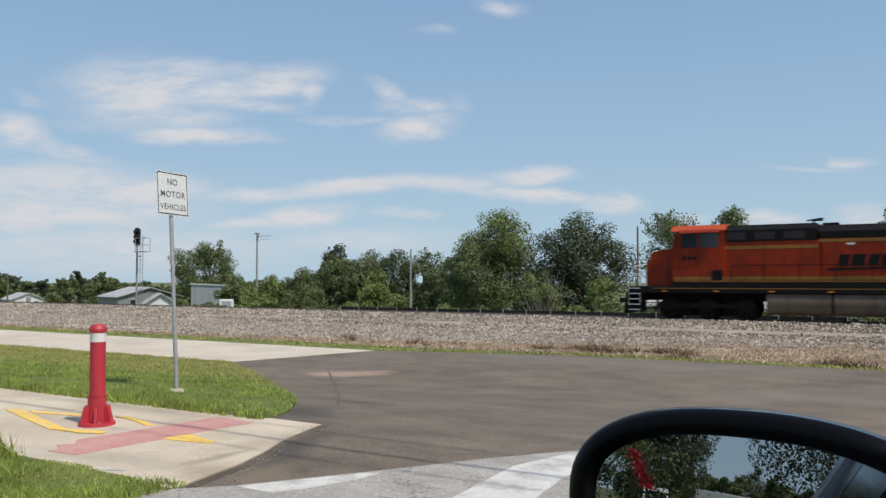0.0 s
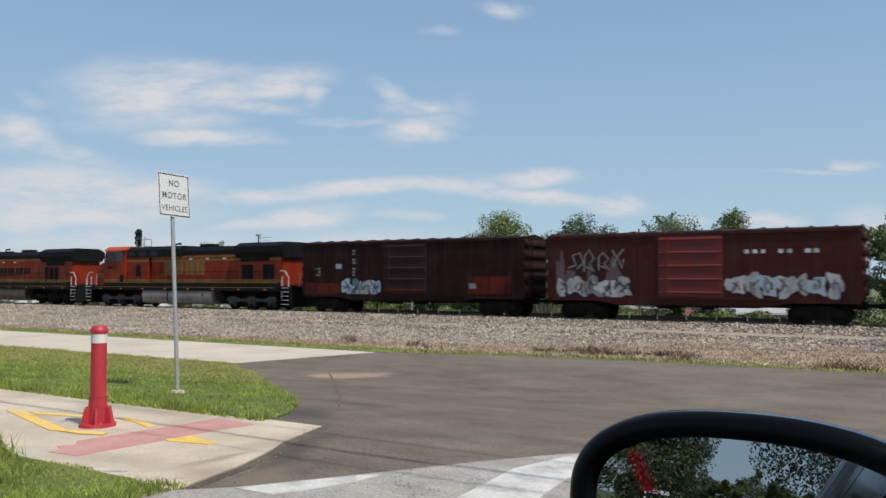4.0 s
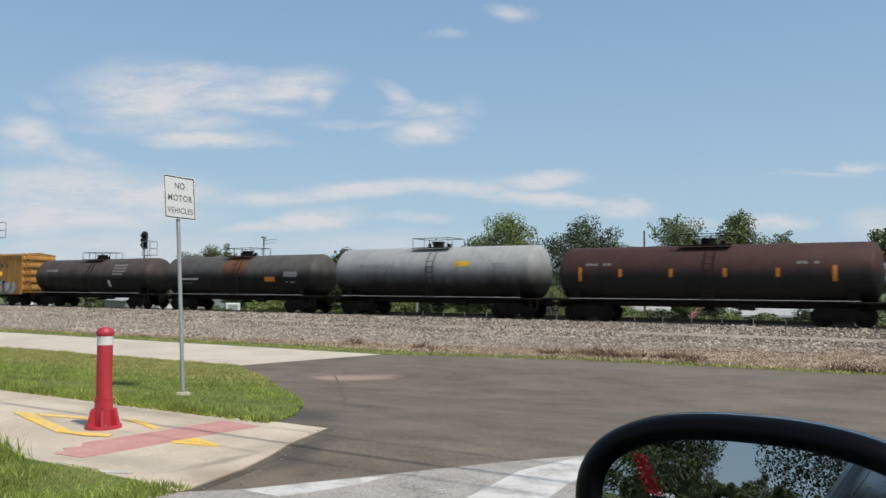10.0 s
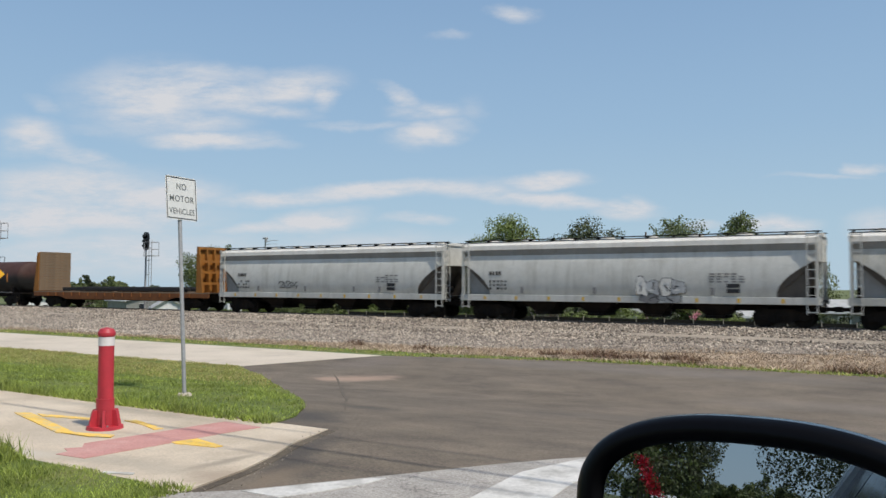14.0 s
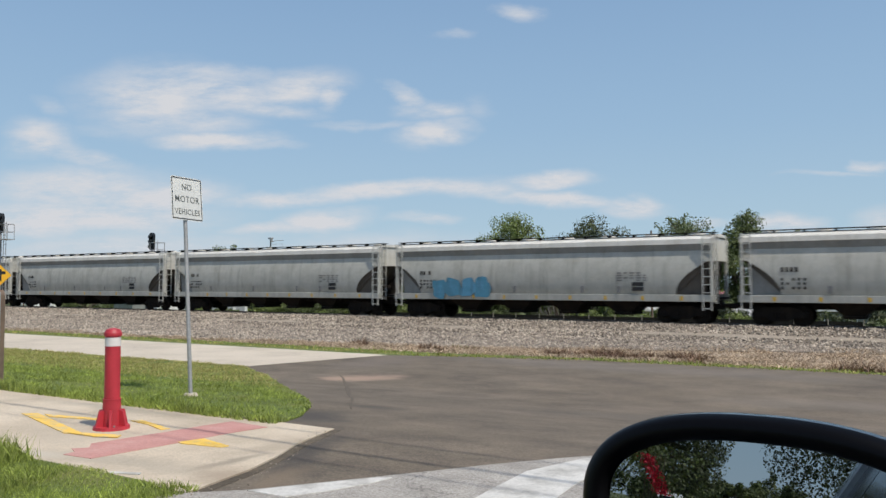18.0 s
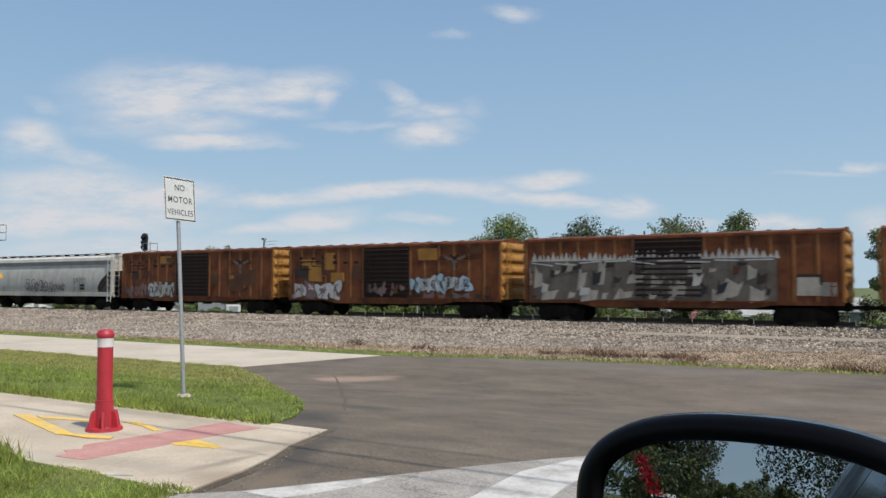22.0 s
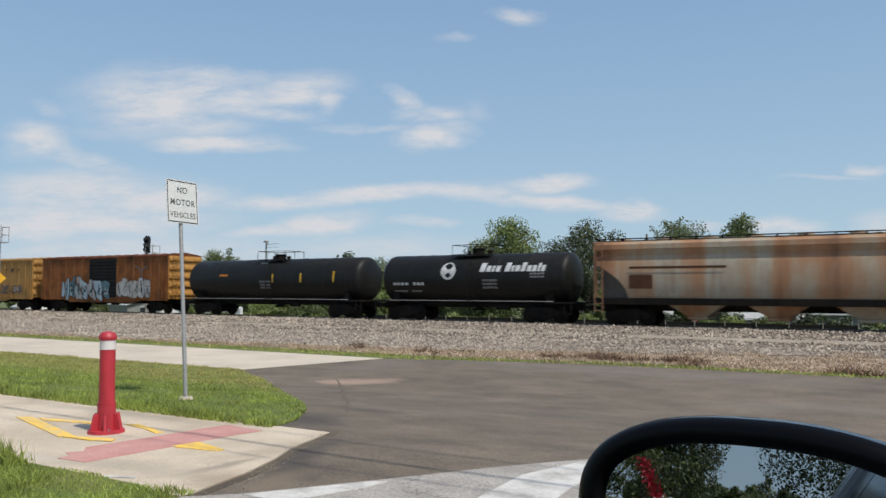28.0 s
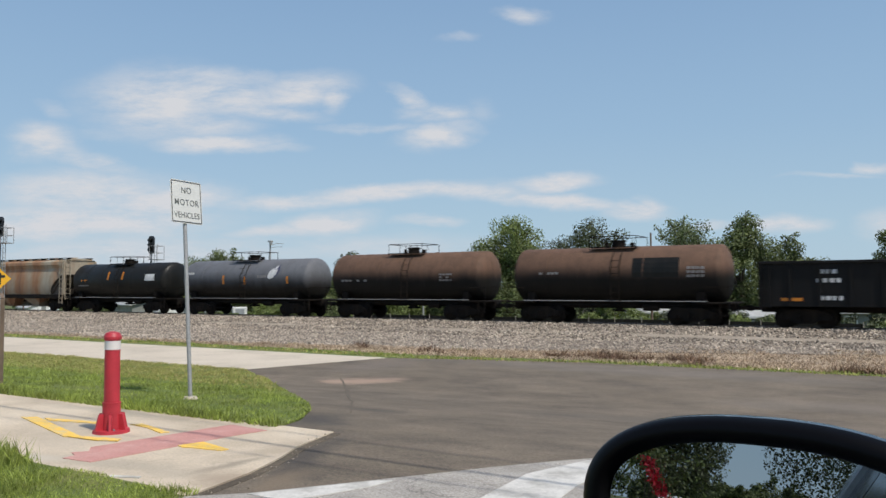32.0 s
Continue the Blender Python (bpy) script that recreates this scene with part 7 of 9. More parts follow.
def house(x, y, top, w, d, wall, roof, label, rz=0, eave=2.6, porch=False):
    z = height(y) - 0.05
    o = thing("house", label, "house", "houses beyond the tracks", at=pose(x, y, z, rz=rz))
    H = top - z
    ev = H - 1.3
    part("wall", Shape().prism([(-w / 2, 0), (w / 2, 0), (w / 2, ev), (0, H - 0.12), (-w / 2, ev)], "y", -d / 2, d / 2), MAT[wall], o)
    for s in (-1, 1):
        part("roof", Shape().prism([(0, H), (0, H - 0.14), (s * (w / 2 + 0.4), ev - 0.26), (s * (w / 2 + 0.4), ev - 0.12)], "y", -d / 2 - 0.35, d / 2 + 0.35), MAT[roof], o)
    for k in (-1, 1):
        wd = part("window", Shape().box(k * w * 0.25 - 0.45, k * w * 0.25 + 0.45, -d / 2 - 0.03, -d / 2 + 0.02, ev - 1.7, ev - 0.5), MAT["window_dark"], o)
        part("frame", Shape().box(k * w * 0.25 - 0.52, k * w * 0.25 + 0.52, -d / 2 - 0.05, -d / 2 - 0.03, ev - 1.78, ev - 1.7).box(k * w * 0.25 - 0.52, k * w * 0.25 + 0.52, -d / 2 - 0.05, -d / 2 - 0.03, ev - 0.5, ev - 0.42), MAT["house_white"], wd)
    part("door", Shape().box(-0.45, 0.45, -d / 2 - 0.04, -d / 2 + 0.02, 0.2, 2.25), MAT["house_green"], o)
    return o


house(-164.2, 99.2, -1.0, 6.0, 9, "house_white", "roof_grey", "small white house with a grey gable roof", rz=72)
house(-101.0, 79.0, 0.6, 9.0, 9, "house_green", "roof_grey", "grey green house with a low metal roof", rz=70)
house(-89.7, 73.3, -0.15, 3.7, 5, "house_white", "roof_grey", "white garden building with a gable front", rz=56)
house(-31.5, 84.0, -0.4, 9.0, 7, "house_white", "roof_grey", "low white house behind the trees", rz=20)


def long_house(x, y, eave, w, d, wall, label, rz=0, rise=0.9):
    """A low house with its long side to the track: boarded wall, windows, wide eaves."""
    z = height(y) - 0.05
    o = thing("house", label, "house", "houses beyond the tracks", at=pose(x, y, z, rz=rz))
    H = eave - z
    wl = part("wall", Shape().prism([(-d / 2, 0), (d / 2, 0), (d / 2, H), (0, H + rise - 0.05), (-d / 2, H)], "x", -w / 2, w / 2), MAT[wall], o)
    for i in range(int(H / 0.2)):
        part("board", shared(("board", w, d, wall), lambda: Shape().prism([(-d / 2 - 0.025, 0), (-d / 2, 0), (-d / 2, 0.19), (-d / 2 - 0.006, 0.19)], "x", -w / 2, w / 2).mesh("board", MAT[wall])), None, wl, at=pose(0, 0, 0.2 * i))
    for s in (-1, 1):
        part("roof", Shape().prism([(0, H + rise), (0, H + rise - 0.1), (s * (d / 2 + 0.45), H - 0.14), (s * (d / 2 + 0.45), H - 0.02)], "x", -w / 2 - 0.3, w / 2 + 0.3), MAT["roof_grey"], o)
    for k in (-0.34, -0.1, 0.28):
        wd = part("window", Shape().box(k * w - 0.4, k * w + 0.4, -d / 2 - 0.04, -d / 2 - 0.03, H - 1.55, H - 0.45), MAT["window_dark"], o)
        for x0, x1, z0, z1 in ((-0.5, -0.4, -1.6, -0.4), (0.4, 0.5, -1.6, -0.4), (-0.4, 0.4, -0.45, -0.36), (-0.4, 0.4, -1.64, -1.55), (-0.4, 0.4, -1.02, -0.96)):
            part("frame", Shape().box(k * w + x0, k * w + x1, -d / 2 - 0.07, -d / 2 - 0.03, H + z0, H + z1), MAT["house_white"], wd)
    part("fascia", Shape().box(-w / 2 - 0.3, w / 2 + 0.3, -d / 2 - 0.48, -d / 2 - 0.45, H - 0.16, H + 0.02), MAT["house_white"], o)
    return o


long_house(-13.9, 73.5, -0.95, 6.4, 5, "house_green", "grey green boarded house with white windows and eaves", rz=12, rise=0.6)
long_house(-9.6, 77.5, -0.55, 6.5, 6, "house_green", "pale house with a low light grey roof", rz=10, rise=1.0)
long_house(-25.4, 76.0, -0.75, 6.0, 5, "house_white", "low white boarded house behind the trees", rz=16, rise=0.5)
HEDGE_SPOTS = [(-27.6, 70.5, -0.55), (-24.3, 70.0, -0.75), (-21.6, 69.0, -0.4), (-16.0, 68.5, -0.7), (-12.0, 69.0, -0.6), (-8.5, 70.0, -0.3)]


def metal_shed():
    z = height(70.3) - 0.05
    o = thing("metal_shed", "plain silver corrugated metal shed beyond the tracks", "shed", at=pose(-76.9, 70.3, z, rz=40))
    H = 1.15 - z
    part("wall", Shape().box(-1.85, 1.85, -1.6, 1.6, 0, H - 0.15), MAT["metal_silver"], o)
    for i in range(18):
        part("rib", shared("shedrib", lambda: Shape().box(-0.03, 0.03, -0.03, 0, 0, H - 0.15).mesh("rib", MAT["metal_silver"])), None, o, at=pose(-1.8 + i * 0.212, -1.6, 0))
    part("roof", Shape().prism([(-2.0, H - 0.15), (2.0, H - 0.3), (2.0, H - 0.2), (-2.0, H)], "y", -1.75, 1.75), MAT["roof_grey"], o)


metal_shed()


def trailer():
    """A small white box trailer parked beside the shed."""
    z = height(53.6) - 0.05
    o = thing("trailer", "small white box trailer beside the shed", "trailer", at=pose(-56.3, 53.6, z, rz=50))
    H = -0.25 - z
    part("box", Shape().box(-0.65, 0.65, -0.6, 0.6, 0.4, H, 0.04), MAT["house_white"], o)
    part("chassis", Shape().box(-0.7, 1.1, -0.5, 0.5, 0.3, 0.39), MAT["steel_dark"], o)
    for sy in (-1, 1):
        part("wheel", Shape().cyl((0, sy * 0.5, 0.3), (0, sy * 0.66, 0.3), 0.3, n=16), MAT["steel_dark"], o)
    part("door", Shape().box(-0.4, 0.4, -0.612, -0.6, 0.5, H - 0.15), MAT["metal_silver"], o)


trailer()


def track_fence():
    o = thing("fence", "low dark mesh fence with pale posts behind the track", "fence")
    x0, x1, y = -37.5, -4.0, 47.0
    z = height(47.0) - 0.05
    n = 20
    for i in range(n + 1):
        x = x0 + (x1 - x0) * i / n
        part("post", shared("fpost", lambda: Shape().cyl((0, 0, 0), (0, 0, 0.62), 0.03, n=8).mesh("post", MAT["twig_grey"])), None, o, at=pose(x, y - 0.04, z))
        if i < n:
            part("mesh_panel", shared("fpanel", lambda: Shape().box(0.02, (x1 - x0) / n - 0.02, -0.008, 0.008, 0.05, 0.52).mesh("mesh_panel", MAT["steel_dark"])), None, o, at=pose(x, y, z))


track_fence()


# ================= trees =================
MAT["bark"] = plain("bark", (0.11, 0.085, 0.065), 0.95, 0, 0.35, 3)
MAT["leaf_mid"] = leafy("leaf_mid", (0.074, 0.094, 0.03), (0.128, 0.158, 0.048), 0.15, 0.45, 0.5, 1.5)
MAT["leaf_dark"] = leafy("leaf_dark", (0.042, 0.053, 0.021), (0.074, 0.09, 0.036), 0.15, 0.45, 0.5, 1.5)
MAT["leaf_light"] = leafy("leaf_light", (0.115, 0.15, 0.038), (0.19, 0.235, 0.06), 0.15, 0.45, 0.55, 1.4)
MAT["leaf_grey"] = leafy("leaf_grey", (0.085, 0.11, 0.042), (0.165, 0.2, 0.08), 0.25)
MAT["petal_red"] = leafy("petal_red", (0.35, 0.01, 0.02), (0.7, 0.03, 0.06), 0.2)


def cards(pos, size, rng, out=None):
    """Small folded leaves at given places, loosely facing outwards, each turned its own way."""
    n = len(pos)
    c = rng.normal(size=(n, 3)) * 0.55
    c += out if out is not None else np.array([0.3, -0.3, 0.6])
    c /= np.linalg.norm(c, axis=1)[:, None]
    a = rng.normal(size=(n, 3))
    a -= c * (a * c).sum(1)[:, None]
    a /= np.linalg.norm(a, axis=1)[:, None]
    b = np.cross(c, a)
    s = size * rng.uniform(0.6, 1.35, n)[:, None]
    v = np.empty((n, 4, 3))
    v[:, 0] = pos - a * s * 0.5
    v[:, 1] = pos + b * s * 0.34 + c * s * 0.08
    v[:, 2] = pos + a * s * 0.5
    v[:, 3] = pos - b * s * 0.34 + c * s * 0.08
    return v.reshape(-1, 3)


def quad_mesh(name, v, mat, k=4):
    n = len(v) // k
    me = bpy.data.meshes.new(name)
    me.vertices.add(len(v))
    me.vertices.foreach_set("co", v.astype(np.float32).ravel())
    me.loops.add(n * k)
    me.loops.foreach_set("vertex_index", np.arange(n * k, dtype=np.int32))
    me.polygons.add(n)
    me.polygons.foreach_set("loop_start", np.arange(0, n * k, k, dtype=np.int32))
    me.update(calc_edges=True)
    me.validate()
    me.materials.append(mat)
    return me


def tree(x, y, top, width, label, mat="leaf_mid", leaves=4500, seed=1, size=0.3, bottom=0.25, clumps=26, name="tree", airy=0.0, depth=None, z=None, lean=0.0, bare=0):
    rng = np.random.default_rng(seed)
    z = height(y) - 0.05 if z is None else z
    H = top - z
    o = thing(name, label, "tree" if name == "tree" else "bush", "trees and bushes", at=pose(x, y, z))
    cz0, R, D = H * bottom, width / 2, (depth or width) / 2
    # clump centres, denser outside, uneven
    cs, clumps = [], int(clumps * 2.3)
    while len(cs) < clumps:
        u = rng.uniform(-1, 1, 3)
        r = float((np.abs(u) ** 2.3).sum() ** (1 / 2.3))
        if 0.15 < r < 1.0 and (r > 0.45 or rng.random() < 0.4):
            t = (u[2] + 1) / 2
            wid = 0.86 + 0.3 * math.sin(math.pi * min(1, t * 0.8 + 0.05))
            if rng.random() < 0.3:
                wid *= rng.uniform(1.05, 1.22)
            cs.append((u[0] * R * 0.8 * wid * (1 - 0.12 * t * t) + lean * t, u[1] * D * 0.8 * wid * (1 - 0.12 * t * t), cz0 + t * (H * rng.uniform(0.82, 0.95) - cz0), min(R, H * 0.4) * rng.uniform(0.14, 0.37) * (1 + 0.35 * airy * (1 - t))))
    cs.append((lean + R * rng.uniform(-0.2, 0.2), 0, H - 0.36 * R, 0.3 * R))
    sprigs = []
    for i in range(int((5 + 12 * airy) * min(1.5, clumps / 50)) if name == "tree" else 0):  # shoots that break the outline
        cx, cy, cz, cr = cs[int(rng.integers(len(cs)))]
        if cz < cz0 + 0.45 * (H - cz0):
            continue
        d = np.array([cx / R * 0.9, cy / D * 0.4, 0.9]) + 0.35 * rng.normal(size=3)
        d /= np.linalg.norm(d)
        L = R * rng.uniform(0.22, 0.42)
        L = min(L, max(0.1, (H + 0.12 * R - cz) / max(0.2, d[2]) - cr * 0.5))
        for k in range(4):
            q = np.array((cx, cy, cz)) + d * (cr * 0.5 + L * (k + 0.6) / 4) + 0.05 * R * rng.normal(size=3)
            cs.append((*q, R * (0.13 - 0.018 * k)))
        sprigs.append(((cx, cy, cz), tuple(np.array((cx, cy, cz)) + d * (cr * 0.5 + L))))
    tr = Shape()
    th = cz0 + (H - cz0) * 0.35
    tr.cyl((0, 0, -0.2), (0.05, 0, th * 0.5), H * 0.03, H * 0.022, 10).cyl((0.05, 0, th * 0.5), (lean * 0.3, 0.05, th), H * 0.022, H * 0.016, 10)
    part("trunk", tr, MAT["bark"], o, smooth=50)
    for i in rng.choice(len(cs), min(len(cs), 11), replace=False):
        cx, cy, cz, cr = cs[i]
        part("limb", Shape().cyl((0.03, 0, th * rng.uniform(0.55, 1)), (cx * 0.5, cy * 0.5, (th + cz) / 2), H * 0.011, H * 0.008, 6).cyl((cx * 0.5, cy * 0.5, (th + cz) / 2), (cx, cy, cz), H * 0.008, H * 0.003, 6), MAT["bark"], o)
    if sprigs:
        sp = Shape()
        for p, q in sprigs:
            sp.cyl(p, q, H * 0.005, H * 0.0015, 5)
        part("twigs", sp, MAT["bark"], o)
    leaves, size = int(leaves * 3.9), size * 0.72
    w = np.array([c[3] ** 2 for c in cs])
    w /= w.sum()
    pick = rng.choice(len(cs), leaves, p=w)
    C = np.array(cs)[pick]
    d = rng.normal(size=(leaves, 3))
    d /= np.linalg.norm(d, axis=1)[:, None]
    rad = C[:, 3] * np.minimum(1.05 + 0.12 * airy, (0.3 + 0.72 * rng.random(leaves) ** 0.45) * (1 + (0.04 + 0.2 * airy) * rng.normal(size=leaves)))
    P = C[:, :3] + d * rad[:, None] * np.array([1, 1, 0.85])
    ok = P[:, 2] > 0.15
    part("crown", quad_mesh("crown", cards(P[ok], size, rng, d[ok] * 0.9 + np.array([0, 0, 0.35])), MAT[mat]), None, o)
    if bare:
        tw = Shape()
        for i in range(bare):
            a, e = rng.uniform(0, 6.3), rng.uniform(0.5, 1.4)
            L = H * rng.uniform(0.5, 1.0)
            p1 = (math.cos(a) * math.cos(e) * L, math.sin(a) * math.cos(e) * L, math.sin(e) * L)
            tw.cyl((0, 0, 0), p1, 0.03, 0.008, 5)
        part("twigs", tw, MAT["twig_grey"], o)
    return o


MAT["petal_pink"] = leafy("petal_pink", (0.4, 0.12, 0.16), (0.62, 0.26, 0.3), 0.2)


def flowering_shrub():
    o = tree(-16.1, 66.0, 1.35, 3.4, "green shrub with pink flower heads by the track", "leaf_mid", 900, 41, 0.2, 0.2, 14, name="bush")
    rng = np.random.default_rng(42)
    for i in range(9):
        c = np.array((rng.uniform(-1.2, 1.2), rng.uniform(-1.3, -0.2), 3.6 + rng.uniform(-0.4, 1.7)))
        part("flower_head", quad_mesh("flower_head", cards(c + 0.16 * rng.normal(size=(70, 3)), 0.14, rng), MAT["petal_pink"]), None, o, "pink flower head")


flowering_shrub()
for i, (x, y, top) in enumerate(HEDGE_SPOTS):
    tree(x, y, top, 3.0, "loose green shrub in front of a house", "leaf_mid" if i % 2 else "leaf_light", 900, 610 + i, 0.22, 0.1, 14, name="bush")
FAR = "distant green tree beyond the railway"
for i, (x, y, top, w) in enumerate([(-232, 134, 4.2, 12), (-222, 128, 2.6, 9), (-246, 150, 2.2, 14), (-236, 149, 1.6, 14), (-225, 150, 2.4, 14), (-213, 147, 2.6, 11), (-203, 145, 3.4, 12), (-193, 140, 2.8, 11), (-182, 135, 1.8, 11), (-172, 130, 1.2, 12), (-98, 98, 1.6, 6), (-91, 93, 2.0, 6), (-104, 100, 1.6, 7), (-160, 120, 0.6, 9)]):
    tree(x, y, top, w, FAR, "leaf_mid" if i % 3 else "leaf_dark", 1500, 100 + i, 0.6, 0.12, 16)
tree(-87.4, 80.0, 7.3, 10.4, "round green tree behind the metal shed", "leaf_mid", 5200, 1, 0.33, 0.25, 30, lean=-0.8)
tree(-80.0, 76.5, 3.0, 7.5, "low green tree beside the shed", "leaf_mid", 2800, 2, 0.33, 0.2, 22)
HEDGE = "bushy green tree in the thicket by the railway"
for i, (x, y, top, w, m) in enumerate([(-64.5, 62.5, 1.5, 5, "leaf_mid"), (-60.0, 63.2, 2.5, 6, "leaf_light"), (-56.8, 65.0, 3.3, 6.5, "leaf_mid"), (-53.7, 66.8, 4.5, 7, "leaf_mid"), (-51.0, 68.4, 5.1, 7, "leaf_mid"), (-48.4, 70.0, 5.2, 6.6, "leaf_dark"), (-45.8, 71.3, 5.0, 6.6, "leaf_mid"), (-49.2, 67.5, 3.0, 5, "leaf_light"), (-43.0, 70.5, 3.9, 5.4, "leaf_grey"), (-54.5, 62.8, 1.7, 5, "leaf_mid"), (-46.5, 64.0, 1.6, 5, "leaf_light")]):
    tree(x, y, top, w, HEDGE, m, 3600, 200 + i, 0.27, 0.1, 26, lean=0.3 * (-1) ** i)
tree(-56.7, 70.7, 5.9, 4.8, "thin tree rising above the thicket", "leaf_dark", 1900, 230, 0.28, 0.4, 16, airy=0.3)
tree(-35.2, 66.2, 7.4, 9.6, "large full green tree beside the railway", "leaf_mid", 8500, 3, 0.26, 0.14, 44)
tree(-34.8, 66.6, 8.6, 6.6, "tall open-topped tree behind the full one", "leaf_light", 3600, 4, 0.24, 0.5, 22, airy=0.35)
tree(-39.6, 68.0, 4.4, 4.6, "thin grey green tree by the thicket", "leaf_grey", 1800, 5, 0.26, 0.3, 18, airy=0.5)
tree(-28.3, 70.8, 8.6, 8.6, "large dark green tree with a ragged crown", "leaf_dark", 8000, 6, 0.27, 0.2, 40, airy=0.3)
tree(-31.0, 66.0, 2.6, 4.6, "low green bush at the foot of trees", "leaf_light", 2600, 7, 0.24, 0.1, 18, name="bush")
tree(-24.4, 65.4, 2.2, 5.2, "light green bush with small leaves", "leaf_light", 2800, 8, 0.24, 0.1, 20, name="bush")
tree(-28.6, 64.0, 2.8, 3.2, "dead grey shrub with a few leaves", "leaf_grey", 350, 9, 0.2, 0.15, 12, name="bush", bare=60)
tree(-22.8, 84.0, 9.2, 7.8, "open tree with a thin ragged top", "leaf_grey", 3000, 10, 0.3, 0.45, 24, airy=0.9)
tree(-17.4, 80.8, 9.0, 7.4, "tall bushy green tree behind the track", "leaf_mid", 6500, 11, 0.3, 0.18, 36, airy=0.3)
tree(-13.4, 84.5, 6.1, 8.6, "broad green tree with a low crown", "leaf_mid", 6500, 12, 0.3, 0.12, 36)
tree(-20.4, 79.0, 4.0, 7.0, "low green tree in front of taller ones", "leaf_light", 4200, 13, 0.28, 0.1, 26)
tree(-3.2, 85.5, 8.9, 6.5, "tall green tree at the end of the gap", "leaf_mid", 5000, 14, 0.3, 0.15, 30)
tree(0.6, 84.0, 6.0, 8.0, "wide green tree standing by itself", "leaf_mid", 4500, 15, 0.3, 0.12, 28)
for i, x in enumerate((8, 17, 27, 38, 52)):
    tree(x, 84 + 3 * (i % 2), 6.5 + i % 3, 9.5, "green tree in the row beyond the railway", "leaf_mid", 2500, 300 + i, 0.42, 0.15, 24)
for i in range(13):
    tree(-20 + i * 3.1, 56.5 + 2.5 * ((i * 5) % 4) / 4, (-0.35 if i < 5 else 1.1) + 0.45 * ((i * 7) % 5) / 2, 4.6, "dark green bushes beyond the railway", "leaf_dark" if i % 3 else "leaf_mid", 1000, 360 + i, 0.25, 0.06, 14, name="bush")
for i, x in enumerate((-128, -116, -143, -74, -68)):
    tree(x, 96 + 4 * (i % 2), 0.4 + 0.5 * (i % 2), 9, FAR, "leaf_mid", 1500, 320 + i, 0.5, 0.1, 18)
for i, (x, y) in enumerate(((-133, 97), (-127, 100), (-121, 102), (-139, 101), (-146, 106))):
    tree(x, y, 1.7 - 0.3 * (i % 3), 8, FAR, "leaf_mid", 1200, 340 + i, 0.5, 0.08, 16)
# scrub at the foot of the bank beyond the track
for i in range(36):
    x = -62 + i * 2.4
    tree(x, 50.5 + 2.2 * ((i * 7) % 5) / 5, -0.75 + 0.25 * ((i * 3) % 4), 3.6, "low green scrub below the railway bank", "leaf_light" if i % 2 else "leaf_mid", 620, 400 + i, 0.2, 0.1, 12, name="bush")


# ================= grass, stones =================
def blades(name, n, area, h, w, mat, label, seed, inside, lift=0.0, lean=0.5):
    rng = np.random.default_rng(seed)
    x0, x1, y0, y1 = area
    P = np.column_stack([rng.uniform(x0, x1, n * 2), rng.uniform(y0, y1, n * 2)])
    keep = np.array([inside(a, b, rng.random()) for a, b in P])
    P = P[keep][:n]
    n = len(P)
    z = np.array([height(b) for b in P[:, 1]]) + lift
    a = rng.uniform(0, 2 * math.pi, n)
    cl = np.array([noise.noise((p, q, 7.7)) for p, q in P * 1.7]) + 0.5 * np.array([noise.noise((p, q, 1.7)) for p, q in P * 4.5])
    hh = h * rng.uniform(0.5, 1.5, n) * np.clip(0.9 + 0.9 * cl, 0.5, 2.0)
    ww = w * rng.uniform(0.7, 1.4, n)
    lx, ly = rng.normal(size=n) * lean * hh, rng.normal(size=n) * lean * hh
    v = np.empty((n, 3, 3))
    v[:, 0] = np.column_stack([P[:, 0] - np.cos(a) * ww, P[:, 1] - np.sin(a) * ww, z])
    v[:, 1] = np.column_stack([P[:, 0] + np.cos(a) * ww, P[:, 1] + np.sin(a) * ww, z])
    v[:, 2] = np.column_stack([P[:, 0] + lx, P[:, 1] + ly, z + hh])
    tagged(new(name, quad_mesh(name, v.reshape(-1, 3), MAT[mat], 3)), label, "grass", "", "stuff")


MAT["blade"] = leafy("blade", (0.15, 0.195, 0.03), (0.36, 0.42, 0.085), 0.3, 1.6, 0.6, 1.4)
MAT["blade_dry"] = leafy("blade_dry", (0.3, 0.255, 0.085), (0.56, 0.47, 0.18), 0.2, 1.2)
MAT["straw"] = leafy("straw", (0.27, 0.19, 0.12), (0.54, 0.42, 0.29), 0.15, 0.8, 0.65, 1.25)
MAT["straw_dark"] = leafy("straw_dark", (0.075, 0.04, 0.024), (0.22, 0.13, 0.075), 0.15)


def island_edge(y):
    return float(np.interp(y, [6.6, 7.28, 8.36, 9.2, 10.23, 12.1, 13.98, 15.75], [-6.35, -6.65, -7.42, -8.25, -9.36, -11.55, -13.7, -16.33]))


def on_island(x, y, r):
    return 6.52 < y < 15.6 and x < island_edge(y) + 0.05 and r < (1.0 if y < 10 else 0.5) and r < 1.3 - 0.02 * abs(x)


blades("grass", 120000, (-34, -6, 6.5, 15.6), 0.055, 0.006, "blade", "green mown grass blades on the bank", 1, on_island)
blades("grass", 64000, (-36, -6, 11, 15.75), 0.05, 0.008, "blade_dry", "dry yellow grass along the street edge", 2, lambda x, y, r: x < island_edge(y) and r < (y - 9.8) / 5)
blades("grass", 3000, (-12, -6, 6.5, 6.8), 0.11, 0.008, "blade", "longer grass fringe beside the footpath", 3, lambda x, y, r: x < island_edge(max(y, 6.6)))
blades("grass", 70000, (-11, -4.6, 1.5, 4.12), 0.05, 0.005, "blade", "rough green grass of the near lawn", 4, lambda x, y, r: y < 4.06 + 0.05 * math.sin(x * 5) and x < -4.7)
